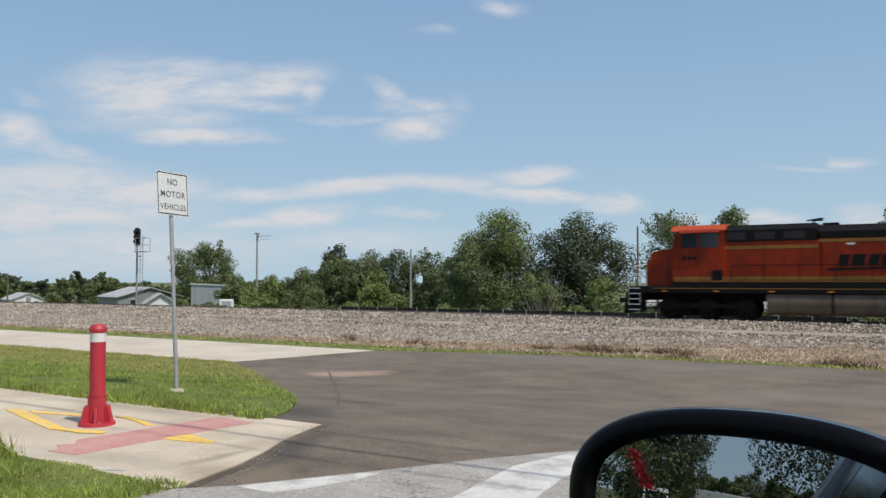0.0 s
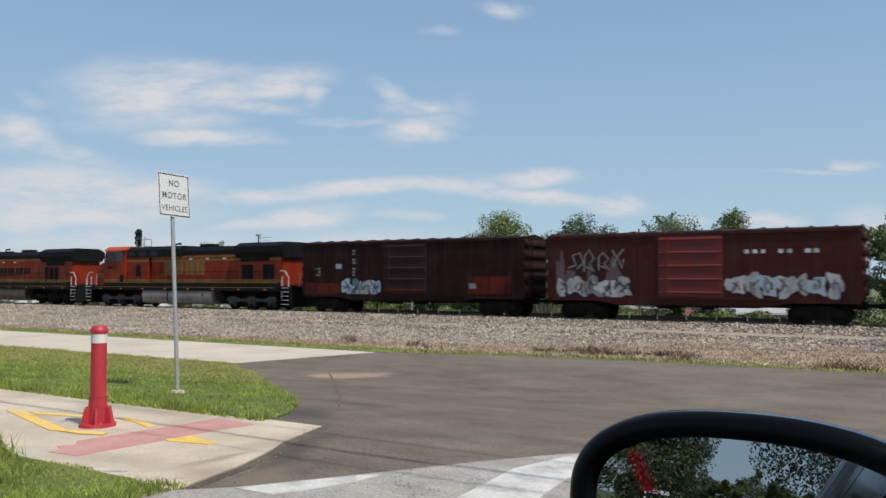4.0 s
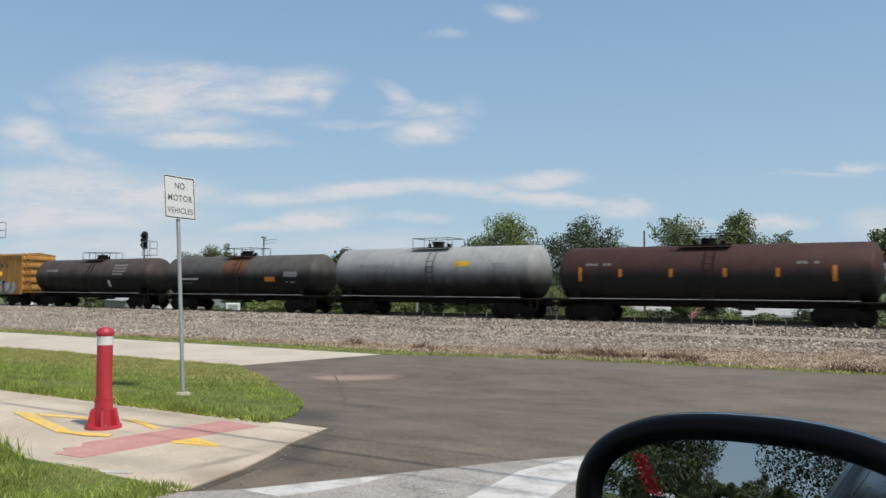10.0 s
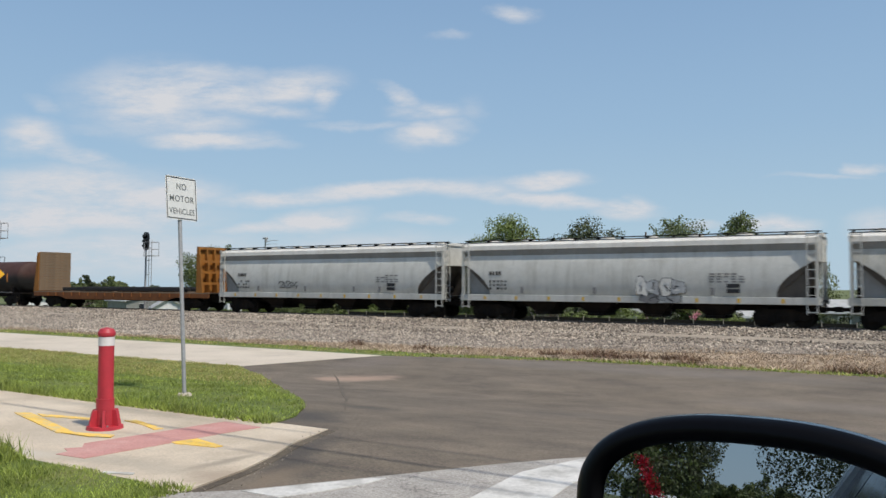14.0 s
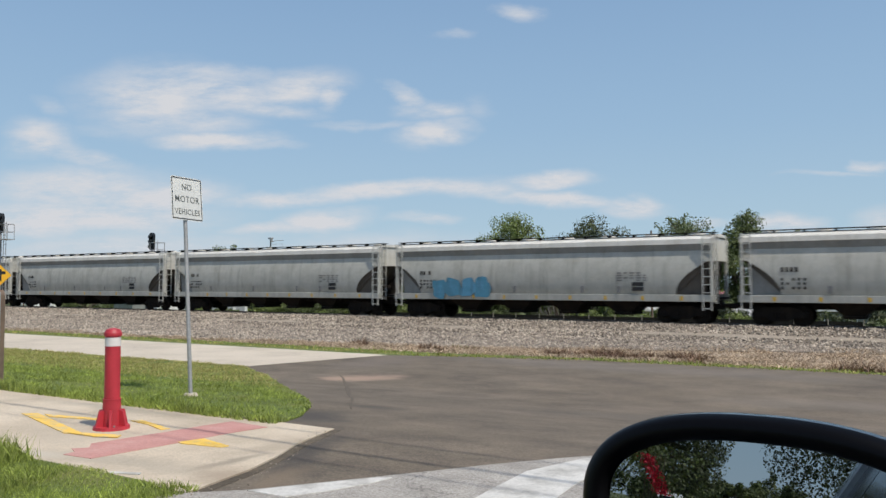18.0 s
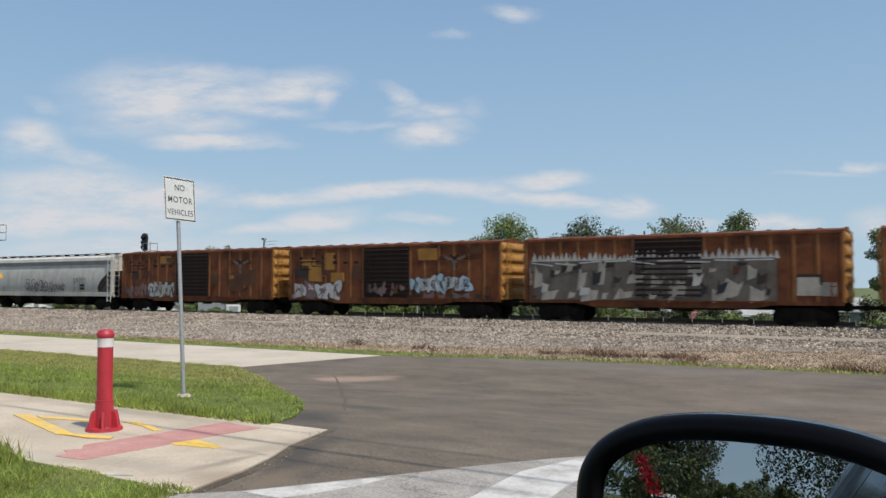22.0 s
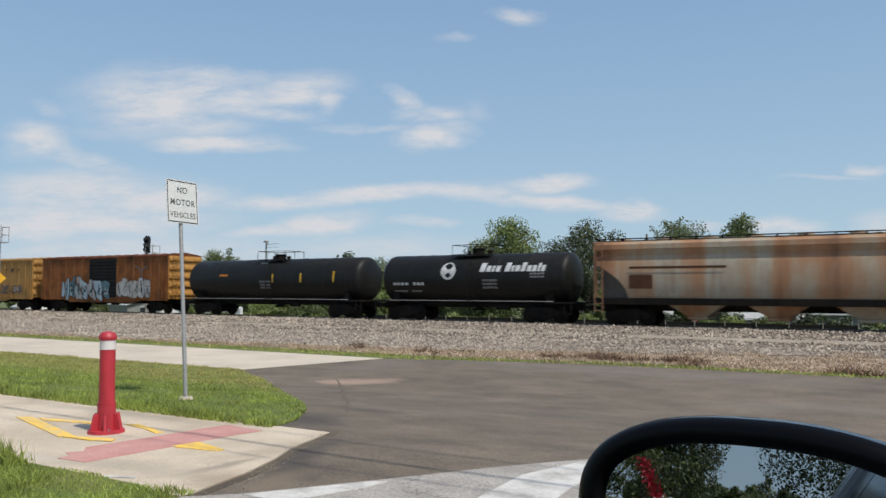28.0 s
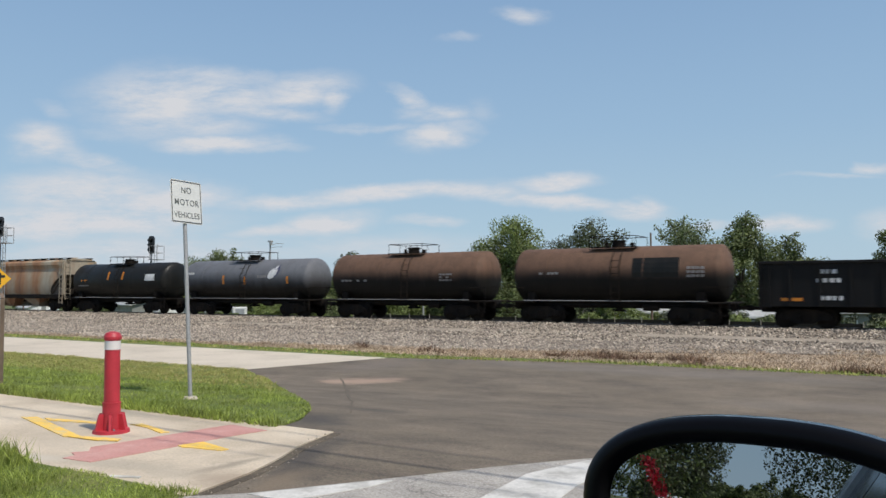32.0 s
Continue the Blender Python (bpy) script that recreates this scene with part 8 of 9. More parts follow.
blades("grass", 1500, (-8.6, -6.4, 3.6, 4.15), 0.12, 0.006, "blade", "long grass tuft leaning over the footpath", 5, lambda x, y, r: r < 0.6 + 0.4 * math.sin(x * 4) and x < -6.8 + r, 0, 0.35)
blades("grass", 22000, (-90, 14, 20.8, 25), 0.06, 0.016, "blade", "green grass along the road edge", 6, lambda x, y, r: abs(y - (21.6 if x < -15 else np.interp(x, [-15, -12, -9, -1, 12], [21.2, 21.9, 22.7, 23.0, 22.75]))) < 0.28 + 0.36 * r + max(0.0, 0.03 * x))
blades("grass", 11000, (-60, 14, 20.6, 24.5), 0.06, 0.016, "blade_dry", "dry yellow grass at the road edge", 16, lambda x, y, r: abs(y - (21.2 if x < -15 else np.interp(x, [-15, -12, -9, -1, 4, 14], [21.0, 21.75, 22.5, 22.8, 22.5, 22.0]))) < 0.1 + 0.25 * r)
blades("grass", 130000, (-45, 14, 22.0, 35.5), 0.075, 0.02, "straw", "dead straw-coloured grass on the verge", 7, lambda x, y, r: y < np.interp(x, [-26, -17, -10, 0, 12], [23.5, 27, 33, 35.5, 35.8]) + 2.5 * noise.noise((x * 0.4, 2.2, 0)) and y > np.interp(x, [-15, -9, 0, 12], [21.8, 23.0, 23.5, 23.7]) and r < 1.1 - (y - 23) / 13 + 0.9 * noise.noise((x * 0.5, y * 0.3, 9)), -0.01, 1.1)


def tufted(x, y, r):
    return noise.noise((x * 0.5, y * 0.5, 3.1)) > 0.26


blades("grass", 11000, (-20, 14, 23.2, 25.6), 0.2, 0.02, "straw_dark", "dark brown dead grass tufts by the road", 8, tufted, -0.02, 0.8)
blades("grass", 1500, (-22, 14, 23.4, 26.5), 0.15, 0.018, "blade", "few green weeds among dead grass", 9, lambda x, y, r: noise.noise((x * 0.35, y * 0.5, 11.0)) > 0.33, -0.02, 0.7)


def stones(name, n, area, s0, s1, mat, label, seed, inside):
    rng = np.random.default_rng(seed)
    x0, x1, y0, y1 = area
    P = np.column_stack([rng.uniform(x0, x1, n), rng.uniform(y0, y1, n)])
    P = P[np.array([inside(a, b) for a, b in P])]
    n = len(P)
    z = np.array([height(b) for b in P[:, 1]]) + 0.01
    s = rng.uniform(s0, s1, (n, 1))
    base = np.array([[1, 0, 0], [-1, 0, 0], [0, 1, 0], [0, -1, 0], [0, 0, 1], [0, 0, -1]], float)
    tri = np.array([[0, 2, 4], [2, 1, 4], [1, 3, 4], [3, 0, 4], [2, 0, 5], [1, 2, 5], [3, 1, 5], [0, 3, 5]])
    a = rng.uniform(0, 2 * math.pi, n)
    ca, sa = np.cos(a)[:, None], np.sin(a)[:, None]
    v = base[None] * (1 + 0.35 * rng.normal(size=(n, 6, 1))) + 0.25 * rng.normal(size=(n, 6, 3))
    v[:, :, 2] *= 0.75
    vx, vy = v[:, :, 0] * ca - v[:, :, 1] * sa, v[:, :, 0] * sa + v[:, :, 1] * ca
    v = np.stack([vx, vy, v[:, :, 2]], 2) * s[:, None]
    v += np.column_stack([P, z])[:, None]
    me = bpy.data.meshes.new(name)
    f = (tri[None] + 6 * np.arange(n)[:, None, None]).reshape(-1)
    me.vertices.add(n * 6)
    me.vertices.foreach_set("co", v.astype(np.float32).ravel())
    me.loops.add(len(f))
    me.loops.foreach_set("vertex_index", f.astype(np.int32))
    me.polygons.add(len(f) // 3)
    me.polygons.foreach_set("loop_start", np.arange(0, len(f), 3, dtype=np.int32))
    me.update(calc_edges=True)
    me.materials.append(mat)
    tagged(new(name, me), label, "gravel", "", "stuff")


MAT["stone"] = leafy("stone", (0.09, 0.07, 0.053), (0.44, 0.37, 0.29), 0.0)
stones("ballast_stones", 42000, (-85, 12, 35.5, 40.2), 0.035, 0.085, MAT["stone"], "grey broken stones of the ballast", 11, lambda x, y: not (37.2 < y < 37.85 and noise.noise((x * 0.16, y * 0.6, 1.0)) > 0.12))
stones("ballast_stones", 70000, (-70, 14, 22.6, 35.9), 0.03, 0.075, MAT["stone"], "grey loose stones spread below the bank", 12, lambda x, y: y > np.interp(x, [-85, -26, -17, -10, 0, 12], [22.4, 22.9, 26, 30.5, 34.2, 35.4]) + 1.6 * noise.noise((x * 0.3, y * 0.3, 0)))
stones("chippings", 1200, (-5.9, -3.0, 3.6, 6.6), 0.003, 0.008, MAT["stone"], "loose chippings at the edge of the drive", 13, lambda x, y: abs(x - np.interp(y, [4.0, 4.59, 5.29, 5.76, 6.69], [-4.6, -4.58, -4.98, -5.22, -5.55])) < 0.12)


# ================= clouds far off =================
# place on the sheet, half sizes, turn in degrees, density
CLOUDS = [(235, 165, 125, 62, 0, 0.72), (350, 150, 150, 38, -4, 0.7), (490, 145, 92, 30, 8, 0.72), (555, 158, 24, 26, 0, 0.6), (330, 118, 160, 14, -3, 0.5), (300, 200, 110, 26, -4, 0.62), (335, 236, 110, 17, 0, 0.85), (400, 246, 90, 8, 0, 0.4), (430, 178, 110, 14, -8, 0.6)]
CLOUDS += [(735, 186, 62, 20, 0, 0.55), (690, 160, 46, 12, -30, 0.55), (728, 232, 62, 22, 4, 0.72), (620, 212, 90, 8, 0, 0.4), (775, 215, 40, 18, 0, 0.4), (35, 235, 66, 34, -8, 0.75), (110, 272, 90, 18, -14, 0.5), (60, 175, 36, 14, -20, 0.22), (150, 220, 70, 12, 0, 0.2)]
CLOUDS += [(110, 325, 190, 38, 0, 0.75), (250, 340, 115, 28, 4, 0.85), (90, 376, 260, 36, 0, 0.85), (470, 346, 150, 12, 2, 0.7), (650, 329, 180, 15, 5, 0.8), (810, 326, 130, 16, 0, 0.7), (930, 314, 82, 17, 4, 0.8), (930, 346, 170, 12, -5, 0.7), (1080, 362, 62, 17, 0, 0.85), (1115, 352, 34, 13, -20, 0.6)]
CLOUDS += [(545, 382, 86, 20, 4, 0.85), (470, 396, 120, 12, 0, 0.6), (720, 378, 60, 9, 0, 0.5), (640, 425, 200, 26, 0, 0.4), (1350, 386, 70, 13, 0, 0.8), (1215, 384, 40, 9, 0, 0.5), (1508, 286, 34, 11, 6, 0.6), (1430, 302, 80, 5, 0, 0.35), (886, 12, 42, 14, -8, 0.5), (768, 56, 34, 9, 0, 0.25), (812, 182, 34, 22, 0, 0.18), (1540, 395, 60, 30, 0, 0.6), (200, 440, 330, 46, 0, 0.55)]


def cloud_sheet():
    """Thin summer cloud on a wide sheet some kilometres off, drifting slowly."""
    m, ns, ls, b = nodes_of("cloud")
    ns.remove(b)
    tc = ns.new("ShaderNodeTexCoord")
    wob = noise_tex(ns, ls, 0.006, 6, 0.62, (1, 1.8, 1))
    off = ns.new("ShaderNodeVectorMath")
    off.operation = "MULTIPLY_ADD"
    sh = ns.new("ShaderNodeVectorMath")
    sh.operation = "SUBTRACT"
    sh.inputs[1].default_value = (0.5, 0.5, 0.5)
    ls.new(wob.outputs["Color"], sh.inputs[0])
    ls.new(sh.outputs[0], off.inputs[0])
    off.inputs[1].default_value = (120, 44, 0)
    ls.new(tc.outputs["Object"], off.inputs[2])
    total = None
    for cx, cy, rx, ry, turn, s in CLOUDS:
        mp = ns.new("ShaderNodeMapping")
        mp.vector_type = "TEXTURE"
        mp.inputs["Location"].default_value = (cx - 784, 441 - cy, 0)
        mp.inputs["Scale"].default_value = (rx * 1.45, ry * 1.5, 1)
        mp.inputs["Rotation"].default_value = (0, 0, radians(turn))
        ls.new(off.outputs[0], mp.inputs[0])
        ln = ns.new("ShaderNodeVectorMath")
        ln.operation = "LENGTH"
        ls.new(mp.outputs[0], ln.inputs[0])
        mr = ns.new("ShaderNodeMapRange")
        mr.interpolation_type = "SMOOTHSTEP"
        mr.inputs[1].default_value, mr.inputs[2].default_value, mr.inputs[3].default_value, mr.inputs[4].default_value = 0.1, 1.0, min(1.0, s * 1.2), 0.0
        ls.new(ln.outputs["Value"], mr.inputs[0])
        if total is None:
            total = mr.outputs[0]
        else:
            mx = ns.new("ShaderNodeMath")
            mx.operation = "MAXIMUM"
            ls.new(total, mx.inputs[0]), ls.new(mr.outputs[0], mx.inputs[1])
            total = mx.outputs[0]
    n2 = noise_tex(ns, ls, 0.012, 9, 0.66, (0.7, 2.6, 1))
    r2 = ramp(ns, [(0.34, (0.4,) * 3), (0.5, (0.95,) * 3), (0.64, (1.35,) * 3)])
    ls.new(n2.outputs["Fac"], r2.inputs[0])
    mul = ns.new("ShaderNodeMath")
    mul.operation, mul.use_clamp = "MULTIPLY", True
    ls.new(total, mul.inputs[0]), ls.new(r2.outputs[0], mul.inputs[1])
    em = ns.new("ShaderNodeEmission")
    em.inputs[0].default_value, em.inputs[1].default_value = (0.91, 0.93, 0.98, 1), 0.72
    tp = ns.new("ShaderNodeBsdfTransparent")
    ms = ns.new("ShaderNodeMixShader")
    ls.new(mul.outputs[0], ms.inputs[0]), ls.new(tp.outputs[0], ms.inputs[1]), ls.new(em.outputs[0], ms.inputs[2])
    ls.new(ms.outputs[0], ns["Material Output"].inputs[0])
    me = bpy.data.meshes.new("backdrop_clouds")
    me.from_pydata([(-1500, -60, 0), (1500, -60, 0), (1500, 900, 0), (-1500, 900, 0)], [], [(0, 1, 2, 3)])
    me.materials.append(m)
    ob = tagged(new("backdrop_clouds", me), "thin white summer clouds in a blue sky", "clouds", "", "structure")
    ob.matrix_basis = cloud_pose(0)
    return ob


def cloud_pose(t):
    m = pose(*EYE, 92.243, 0, 31.4)
    return m @ Matrix.Translation((0.55 * t, 0, -1430))


clouds = cloud_sheet()


# ================= the car the view is from =================
HEADING = 61.2
MAT["car_blue"] = plain("car_blue", (0.004, 0.005, 0.013), 0.12, 0.0, 0.05)
MAT["mirror_paint"] = plain("mirror_paint", (0.012, 0.012, 0.014), 0.16, 0.0, 0.05)
MAT["trim_black"] = plain("trim_black", (0.004, 0.004, 0.0045), 0.3, 0, 0.1)
for k_, v_ in (("trim_black", 0.12), ("car_blue", 0.06), ("mirror_paint", 0.8)):
    MAT[k_].node_tree.nodes["Principled BSDF"].inputs["Specular IOR Level"].default_value = v_
MAT["rubber"] = plain("rubber", (0.02, 0.02, 0.02), 0.85)
MAT["seat_cloth"] = plain("seat_cloth", (0.06, 0.06, 0.065), 0.9)
MAT["alloy"] = plain("alloy", (0.5, 0.5, 0.5), 0.3, 0.9)
mir = nodes_of("mirror_glass")
mir[3].inputs["Base Color"].default_value = (0.42, 0.44, 0.46, 1)
mir[3].inputs["Metallic"].default_value, mir[3].inputs["Roughness"].default_value = 1.0, 0.0
MAT["mirror_glass"] = mir[0]
MAT["car_glass"] = plain("car_glass", (0.01, 0.012, 0.014), 0.05, 0, 0.05)
MAT["car_glass"].node_tree.nodes["Principled BSDF"].inputs["Specular IOR Level"].default_value = 0.1


def arch(cx, r, n=10):
    return [(cx + r * math.cos(math.pi * i / n), 0.36 + r * math.sin(math.pi * i / n)) for i in range(n + 1)]


def rounded(hw, hh, n=72):
    """A mirror's outline: squarer at its outer end, rounder towards the car."""
    pts = []
    for i in range(n):
        a = 2 * math.pi * i / n
        c, s = math.cos(a), math.sin(a)
        p = 2.2 if c > 0 else 2.5
        pts.append((hw * math.copysign(abs(c) ** (2 / p), c), hh * math.copysign(abs(s) ** (2 / p), s)))
    return pts


def host_car():
    car = thing("car", "dark blue sport utility car parked on the pavement", "car", at=pose(0, 0, 0.006, rz=HEADING))
    B, T = MAT["car_blue"], MAT["trim_black"]
    prof = [(-2.55, 0.5), (-2.6, 0.9), (-2.45, 1.13), (-0.5, 1.12), (0.95, 1.1), (1.2, 1.06), (2.15, 0.92), (2.3, 0.7), (2.28, 0.4), (2.02, 0.34)] + arch(1.58, 0.42) + [(-0.95, 0.32)] + arch(-1.38, 0.42) + [(-1.84, 0.36)]
    for y0, y1 in ((0.24, 0.33), (-1.29, -1.2)):
        part("body_side", Shape().prism(prof, "y", y0, y1), B, car, smooth=25)
        sy = 1 if y0 > 0 else -1
        yo = y1 if sy > 0 else y0
        for xa, xb in ((-0.52, 0.78), (-1.5, -0.56)):
            d = part("door", Shape().box(xa, xb, yo - 0.004 * sy, yo + 0.006 * sy, 0.42, 1.1, 0.004), B, car)
            part("handle", Shape().box(xa + 0.08, xa + 0.28, yo + 0.006 * sy, yo + 0.03 * sy, 0.93, 0.965, 0.008), B, d)
        part("side_moulding", Shape().box(-0.9, 1.1, yo, yo + 0.015 * sy, 0.52, 0.6, 0.006), T, car)
        part("belt_trim", Shape().box(-2.3, 0.85, yo - 0.03 * sy, yo + 0.004 * sy, 1.12, 1.135), T, car)
        part("roof_rail", Shape().tube([(-2.2, yo - 0.42 * sy, 1.83), (-2.1, yo - 0.42 * sy, 1.9), (-0.2, yo - 0.42 * sy, 1.9), (-0.1, yo - 0.42 * sy, 1.84)], 0.018), T, car)
        yi = yo - 0.04 * sy
        part("front_pillar", Shape().tube([(1.12, yi, 1.1), (0.4, yi - 0.14 * sy, 1.8)], 0.035, 8), B, car)
        part("centre_pillar", Shape().tube([(-0.54, yi, 1.1), (-0.58, yi - 0.36 * sy, 1.8)], 0.04, 8), T, car)
        def side_glass(x0, x1, u0, u1, out=0.0):
            """A leaning piece of the upper side, from share u0 to u1 of its height."""
            a, b = (yo - (0.03 + 0.36 * u0 - out) * sy, 1.13 + 0.66 * u0), (yo - (0.03 + 0.36 * u1 - out) * sy, 1.13 + 0.66 * u1)
            return Shape().prism([a, b, (b[0] - 0.02 * sy, b[1]), (a[0] - 0.02 * sy, a[1])], "x", x0, x1)
        part("window", side_glass(-1.46, -0.62, 0, 1), MAT["car_glass"], car, "dark rear door window")
        part("quarter_panel", side_glass(-2.38, -1.48, 0, 1), B, car)
        # added strip: bright metal imitates the sky reflected in the car's side
        part("glint_strip", side_glass(-2.0, -1.88, 0, 1, 0.02), MAT["alloy"], car, "bright metal strip standing in for a sky reflection")
    part("bonnet", Shape().prism([(0.98, 1.1), (1.3, 1.1), (2.1, 0.98), (2.25, 0.85), (2.1, 0.85), (1.0, 0.95)], "y", -1.2, 0.24), B, car, smooth=30)
    part("roof", Shape().prism([(0.35, 1.78), (0.2, 1.84), (-2.1, 1.85), (-2.35, 1.76), (-2.3, 1.72), (0.3, 1.74)], "y", -0.94, -0.04), B, car, smooth=30)
    part("windscreen", Shape().prism([(1.1, 1.1), (0.38, 1.78), (0.36, 1.77), (1.08, 1.09)], "y", -1.05, 0.1), MAT["car_glass"], car)
    part("tailgate", Shape().prism([(-2.55, 0.5), (-2.6, 0.9), (-2.45, 1.12), (-2.4, 1.1), (-2.5, 0.5)], "y", -1.2, 0.24), B, car)
    part("rear_window", Shape().add([(-2.42, -1.2, 1.12), (-2.42, 0.24, 1.12), (-2.3, -0.06, 1.75), (-2.3, -0.9, 1.75), (-2.38, -1.2, 1.12), (-2.38, 0.24, 1.12), (-2.26, -0.06, 1.75), (-2.26, -0.9, 1.75)], [(0, 1, 2, 3), (4, 7, 6, 5), (0, 4, 5, 1), (1, 5, 6, 2), (2, 6, 7, 3), (3, 7, 4, 0)]), MAT["car_glass"], car)
    part("front_bumper", Shape().box(2.15, 2.34, -1.22, 0.26, 0.36, 0.72, 0.06), B, car)
    part("rear_bumper", Shape().box(-2.66, -2.5, -1.24, 0.28, 0.38, 0.68, 0.05), B, car)
    part("floor_pan", Shape().box(-2.5, 2.2, -1.2, 0.24, 0.28, 0.36), T, car)
    for x in (1.58, -1.38):
        for y in (0.2, -1.16):
            w = part("wheel", Shape().cyl((x, y - 0.11, 0.355), (x, y + 0.11, 0.355), 0.35, n=28), MAT["rubber"], car, smooth=40)
            yo = y + 0.112 if y > 0 else y - 0.112
            part("rim", Shape().cyl((x, y, 0.355), (x, yo, 0.355), 0.23, n=20), MAT["alloy"], w)
    for y in (-0.02, -0.86):
        st = part("seat", Shape().box(-0.2, 0.32, y - 0.26, y + 0.26, 0.5, 0.7, 0.06), MAT["seat_cloth"], car)
        part("backrest", Shape().prism([(-0.22, 0.65), (-0.5, 1.32), (-0.6, 1.3), (-0.38, 0.6)], "y", y - 0.25, y + 0.25), MAT["seat_cloth"], st)
    part("dashboard", Shape().prism([(0.62, 0.6), (0.58, 1.0), (0.72, 1.06), (1.05, 1.05), (1.0, 0.6)], "y", -1.18, 0.22), MAT["seat_cloth"], car)
    # door mirror
    n = Vector((math.cos(radians(261.5)), math.sin(radians(261.5)), math.tan(radians(7.9)))).normalized()
    xr = Vector((0, 0, 1)).cross(n).normalized()
    up = n.cross(xr)
    at = Vector((-0.1350, 0.7004, 1.3078))
    mw = Matrix((xr, up, n)).transposed().to_4x4()
    mw.translation = at
    tilt = pose(-0.0012, -0.0008, 0, 0, 0, MIRROR_TURN)
    local = (pose(0, 0, 0.006, rz=HEADING)).inverted() @ mw @ tilt
    hw0, hh0 = 0.168, 0.083
    rings = [(hw0 - d, hh0 - e, dz) for d, e, dz in ((0.0265, 0.0205, -0.004), (0.025, 0.019, 0.0), (0.019, 0.0145, 0.006), (0.011, 0.009, 0.0075), (0.0025, 0.002, 0.003), (-0.0015, -0.002, -0.006), (-0.0032, -0.0037, -0.014), (0.0015, 0.001, -0.045), (0.03, 0.018, -0.075), (0.075, 0.042, -0.092), (0.14, 0.07, -0.098))]
    v, f = [], []
    N = 72
    for hw, hh, dz in rings:
        v += [(a, b, dz) for a, b in rounded(hw, hh, N)]
    for k in range(len(rings) - 1):
        f += [(k * N + i, k * N + (i + 1) % N, (k + 1) * N + (i + 1) % N, (k + 1) * N + i) for i in range(N)]
    f.append(tuple(range((len(rings) - 1) * N, len(rings) * N)))
    bezel = [g for g in f[:-1] if max(g) < 6 * N]
    hs = part("door_mirror", Shape().add(v[:6 * N], bezel), T, car, "glossy dark door mirror with a matt black bezel", smooth=60, at=local)
    part("mirror_shell", Shape().add(v[5 * N:], [tuple(i - 5 * N for i in g) for g in f if min(g) >= 5 * N]), MAT["mirror_paint"], hs, "glossy dark mirror housing", smooth=60)
    part("mirror_glass", Shape().prism(rounded(hw0 - 0.0245, hh0 - 0.0185, N), "z", -0.006, -0.004), MAT["mirror_glass"], hs, "flat reflecting mirror glass")
    inv = local.inverted()
    a, b = inv @ Vector((0.62, 0.31, 1.16)), Vector((0.06, -0.05, -0.05))
    part("mirror_arm", Shape().cyl(a, b, 0.03, 0.04, 12), T, hs, smooth=40)


MIRROR_TURN = 1.2
host_car()


# ================= behind the car, seen in its mirror =================
def behind(az, dist):
    return dist * math.cos(radians(az)), dist * math.sin(radians(az))


def back_tree(az, dist, top, width, label, mat, leaves, seed, size, **k):
    x, y = behind(az, dist)
    return tree(x, y, top, width, label, mat, leaves, seed, size, z=0.0, **k)


back_tree(229.4, 65, 17, 15, "leafy green tree on the lawn", "leaf_mid", 16000, 501, 0.26, bottom=0.04, clumps=60)
back_tree(235.6, 68, 18, 11, "dense green tree beside the lawn", "leaf_dark", 16000, 502, 0.26, bottom=0.04, clumps=60)
back_tree(248.8, 14, 5.6, 4.4, "tree with open drooping branches", "leaf_dark", 10000, 503, 0.075, bottom=0.24, clumps=10, airy=0.0)
for i in range(9):
    back_tree(236.5 + i * 1.6, 105 + 6 * (i % 3), 5.0 + 0.9 * ((i * 2) % 3), 9.5, "distant green tree behind the car park", "leaf_mid", 1800, 510 + i, 0.4, bottom=0.08, clumps=20)


def red_bush():
    x, y = behind(234.2, 20)
    rng = np.random.default_rng(77)
    o = thing("flowering_bush", "tall green bush with a column of bright red flowers", "bush", at=pose(x, y, 0))
    st = Shape()
    for i in range(5):
        st.cyl((0.08 * (i - 2), 0, 0), (0.14 * (i - 2), 0.05, 2.4), 0.02, 0.008, 6)
    part("stems", st, MAT["bark"], o)
    t = rng.random(900)
    P = np.column_stack([0.06 * rng.normal(size=900) - 0.55 * (t - 0.5), 0.14 * rng.normal(size=900), 1.45 + 0.9 * t])
    part("flowers", quad_mesh("flowers", cards(P, 0.065, rng), MAT["petal_red"]), None, o, "bright red flower clusters")
    P = np.column_stack([0.6 * rng.normal(size=1500), 0.3 * rng.normal(size=1500) - 0.5, 0.3 + 2.3 * rng.random(1500)])
    part("leaves", quad_mesh("leaves", cards(P, 0.1, rng), MAT["leaf_mid"]), None, o)


red_bush()


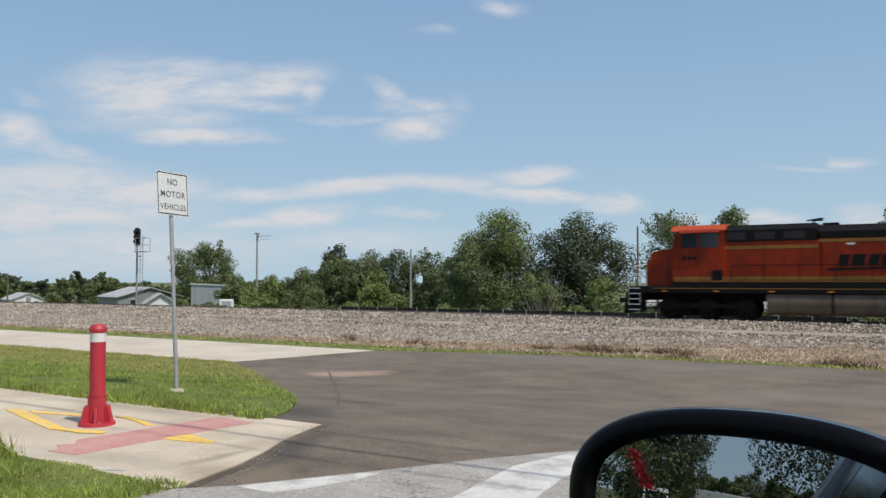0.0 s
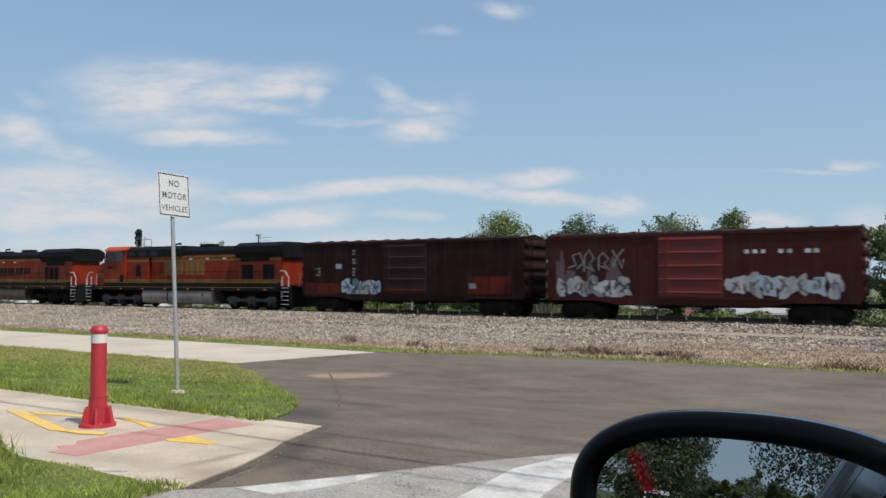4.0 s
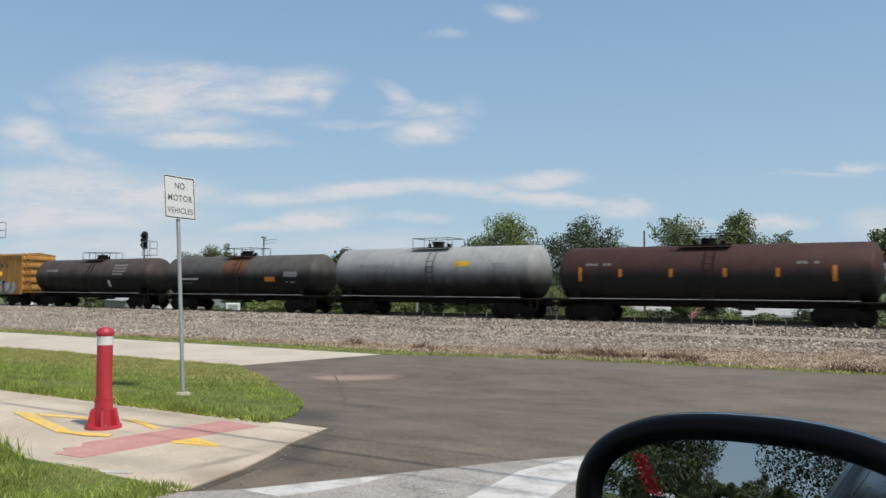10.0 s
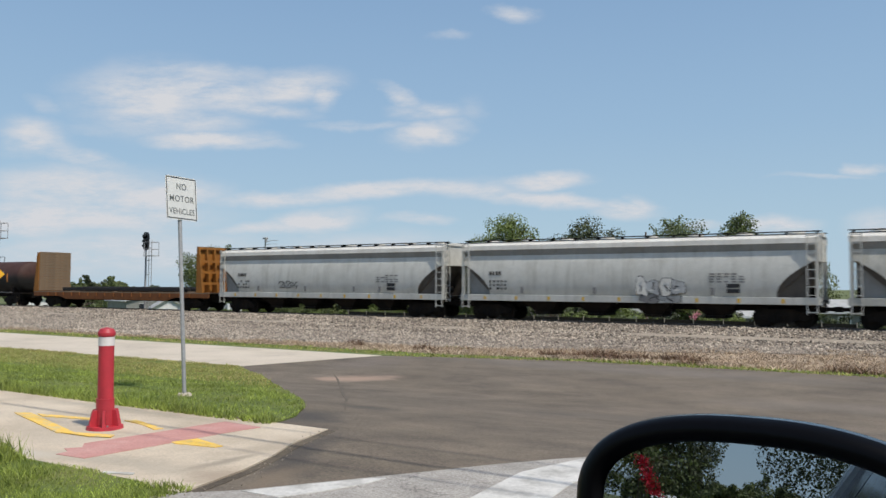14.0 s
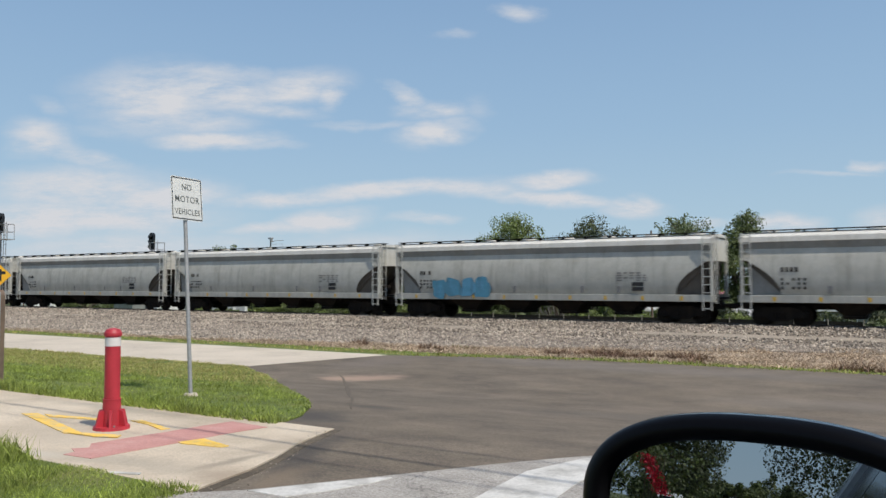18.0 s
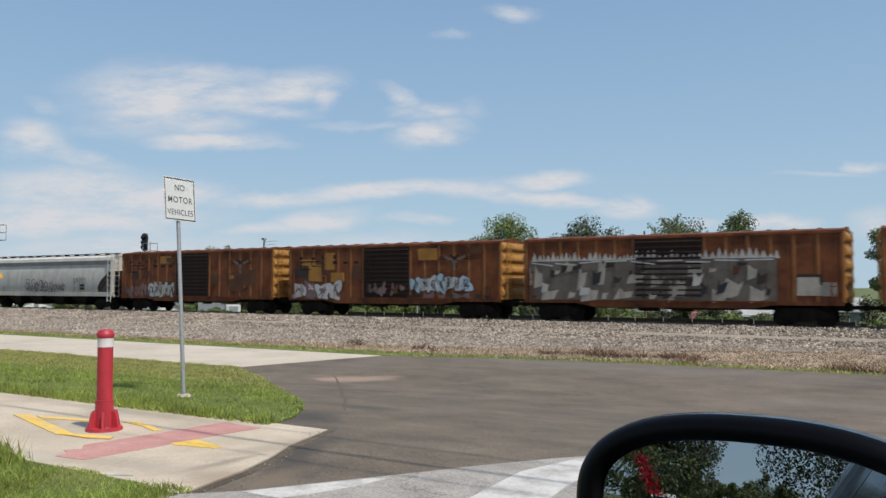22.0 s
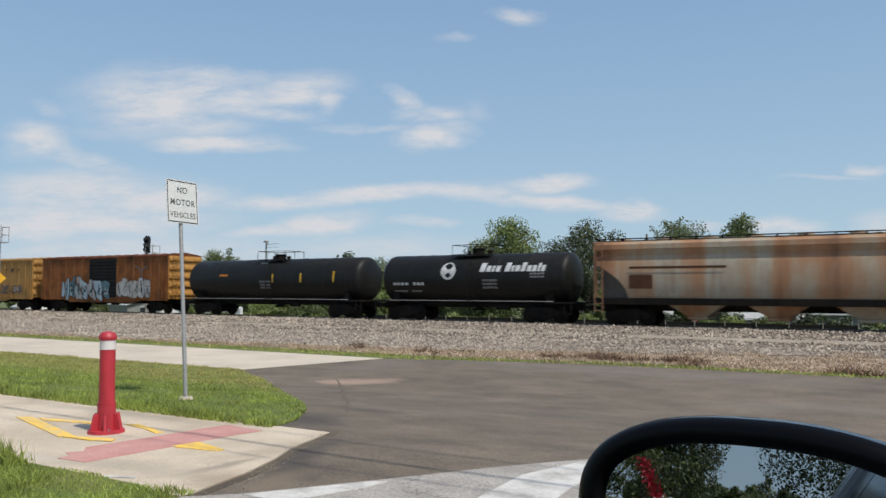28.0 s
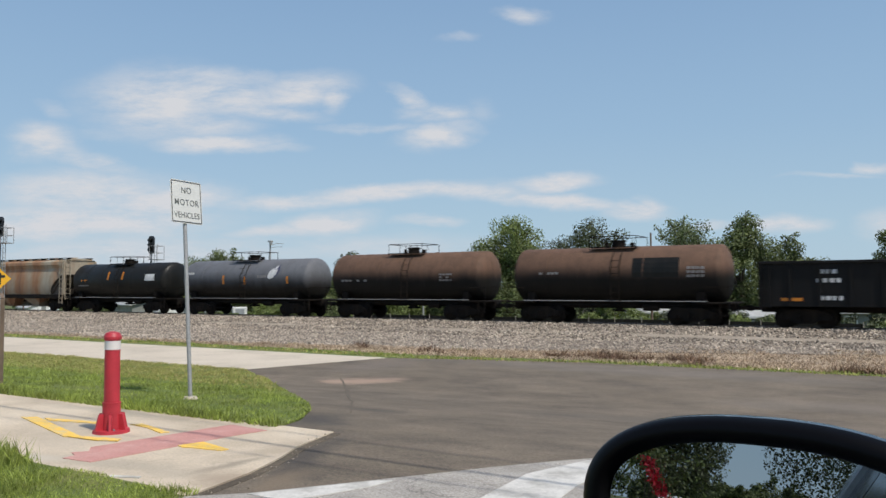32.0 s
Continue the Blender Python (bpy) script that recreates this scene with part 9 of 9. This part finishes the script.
def parked_car(az, dist, label, paint_mat, rz, tall):
    x, y = behind(az, dist)
    o = thing("car", label, "car", "cars behind", at=pose(x, y, 0.0, rz=rz))
    part("body", Shape().prism([(-2.2, 0.4), (-2.25, 0.85), (-1.9, 0.95), (1.1, 0.98), (2.1, 0.85), (2.2, 0.4)], "y", -0.88, 0.88), paint_mat, o, smooth=20)
    part("cabin", Shape().prism([(-1.7, 0.95), (-1.35, tall), (0.45, tall), (1.1, 0.97)], "y", -0.78, 0.78), paint_mat, o, smooth=20)
    for s in (-1, 1):
        part("window", Shape().prism([(-1.5, 1.02), (-1.25, tall - 0.08), (0.35, tall - 0.08), (0.9, 1.02)], "y", s * 0.781, s * 0.79), MAT["car_glass"], o)
        for xx in (-1.35, 1.35):
            part("wheel", Shape().cyl((xx, s * 0.7, 0.33), (xx, s * 0.9, 0.33), 0.33, n=18), MAT["rubber"], o)
    part("windscreen", Shape().prism([(0.98, 1.1), (0.62, tall - 0.25), (0.65, tall - 0.25), (1.01, 1.1)], "y", -0.66, 0.66), MAT["car_glass"], o)
    part("rear_window", Shape().prism([(-1.67, 1.1), (-1.45, tall - 0.25), (-1.48, tall - 0.25), (-1.7, 1.1)], "y", -0.62, 0.62), MAT["car_glass"], o)
    return o


MAT["car_white"] = plain("car_white", (0.75, 0.75, 0.74), 0.25, 0, 0.05)
parked_car(236.4, 56, "white car parked behind on the pavement", MAT["car_white"], 55, 1.9)


def box_truck():
    """A white box truck rolling slowly across the car park behind."""
    o = thing("truck", "white box truck driving behind in the car park", "truck", at=truck_pose(0))
    W = MAT["car_white"]
    part("cargo_box", Shape().box(-2.9, 2.0, -1.0, 1.0, 0.7, 2.65, 0.04), W, o)
    part("cab", Shape().prism([(2.1, 0.45), (2.1, 2.1), (2.9, 2.1), (3.3, 1.35), (4.0, 1.2), (4.05, 0.45)], "y", -0.95, 0.95), W, o, smooth=20)
    part("windscreen", Shape().prism([(2.92, 2.05), (3.3, 1.4), (3.33, 1.42), (2.96, 2.06)], "y", -0.85, 0.85), MAT["car_glass"], o)
    part("chassis", Shape().box(-2.8, 3.9, -0.5, 0.5, 0.42, 0.69), MAT["rubber"], o)
    for s in (-1, 1):
        part("side_window", Shape().box(2.25, 2.85, s * 0.951, s * 0.96, 1.35, 2.0), MAT["car_glass"], o)
        for x in (-1.8, 3.2):
            part("wheel", Shape().cyl((x, s * 0.7, 0.42), (x, s * 0.98, 0.42), 0.42, n=18), MAT["rubber"], o)
    return o


TRUCK_AZ = [(0, 241.2), (1, 242.0), (2, 242.9), (3.5, 244.2), (6, 247.5), (10, 254), (14, 261), (32, 266)]


def truck_pose(t):
    az = float(np.interp(t, [a for a, b in TRUCK_AZ], [b for a, b in TRUCK_AZ]))
    x, y = behind(az, 80)
    return pose(x, y, 0.0, rz=az + 90)


truck = box_truck()


# ================= movement =================
def motions():
    for car, xc in TRAIN:
        walk(car, [(t, pose(xc + dx, TRACK_Y, RAIL_Z)) for t, dx in TRAIN_MOVE])
    walk(truck, [(t, truck_pose(t)) for t, az in TRUCK_AZ])
    walk(clouds, [(t, cloud_pose(t)) for t in (0, 16, 32)])


motions()
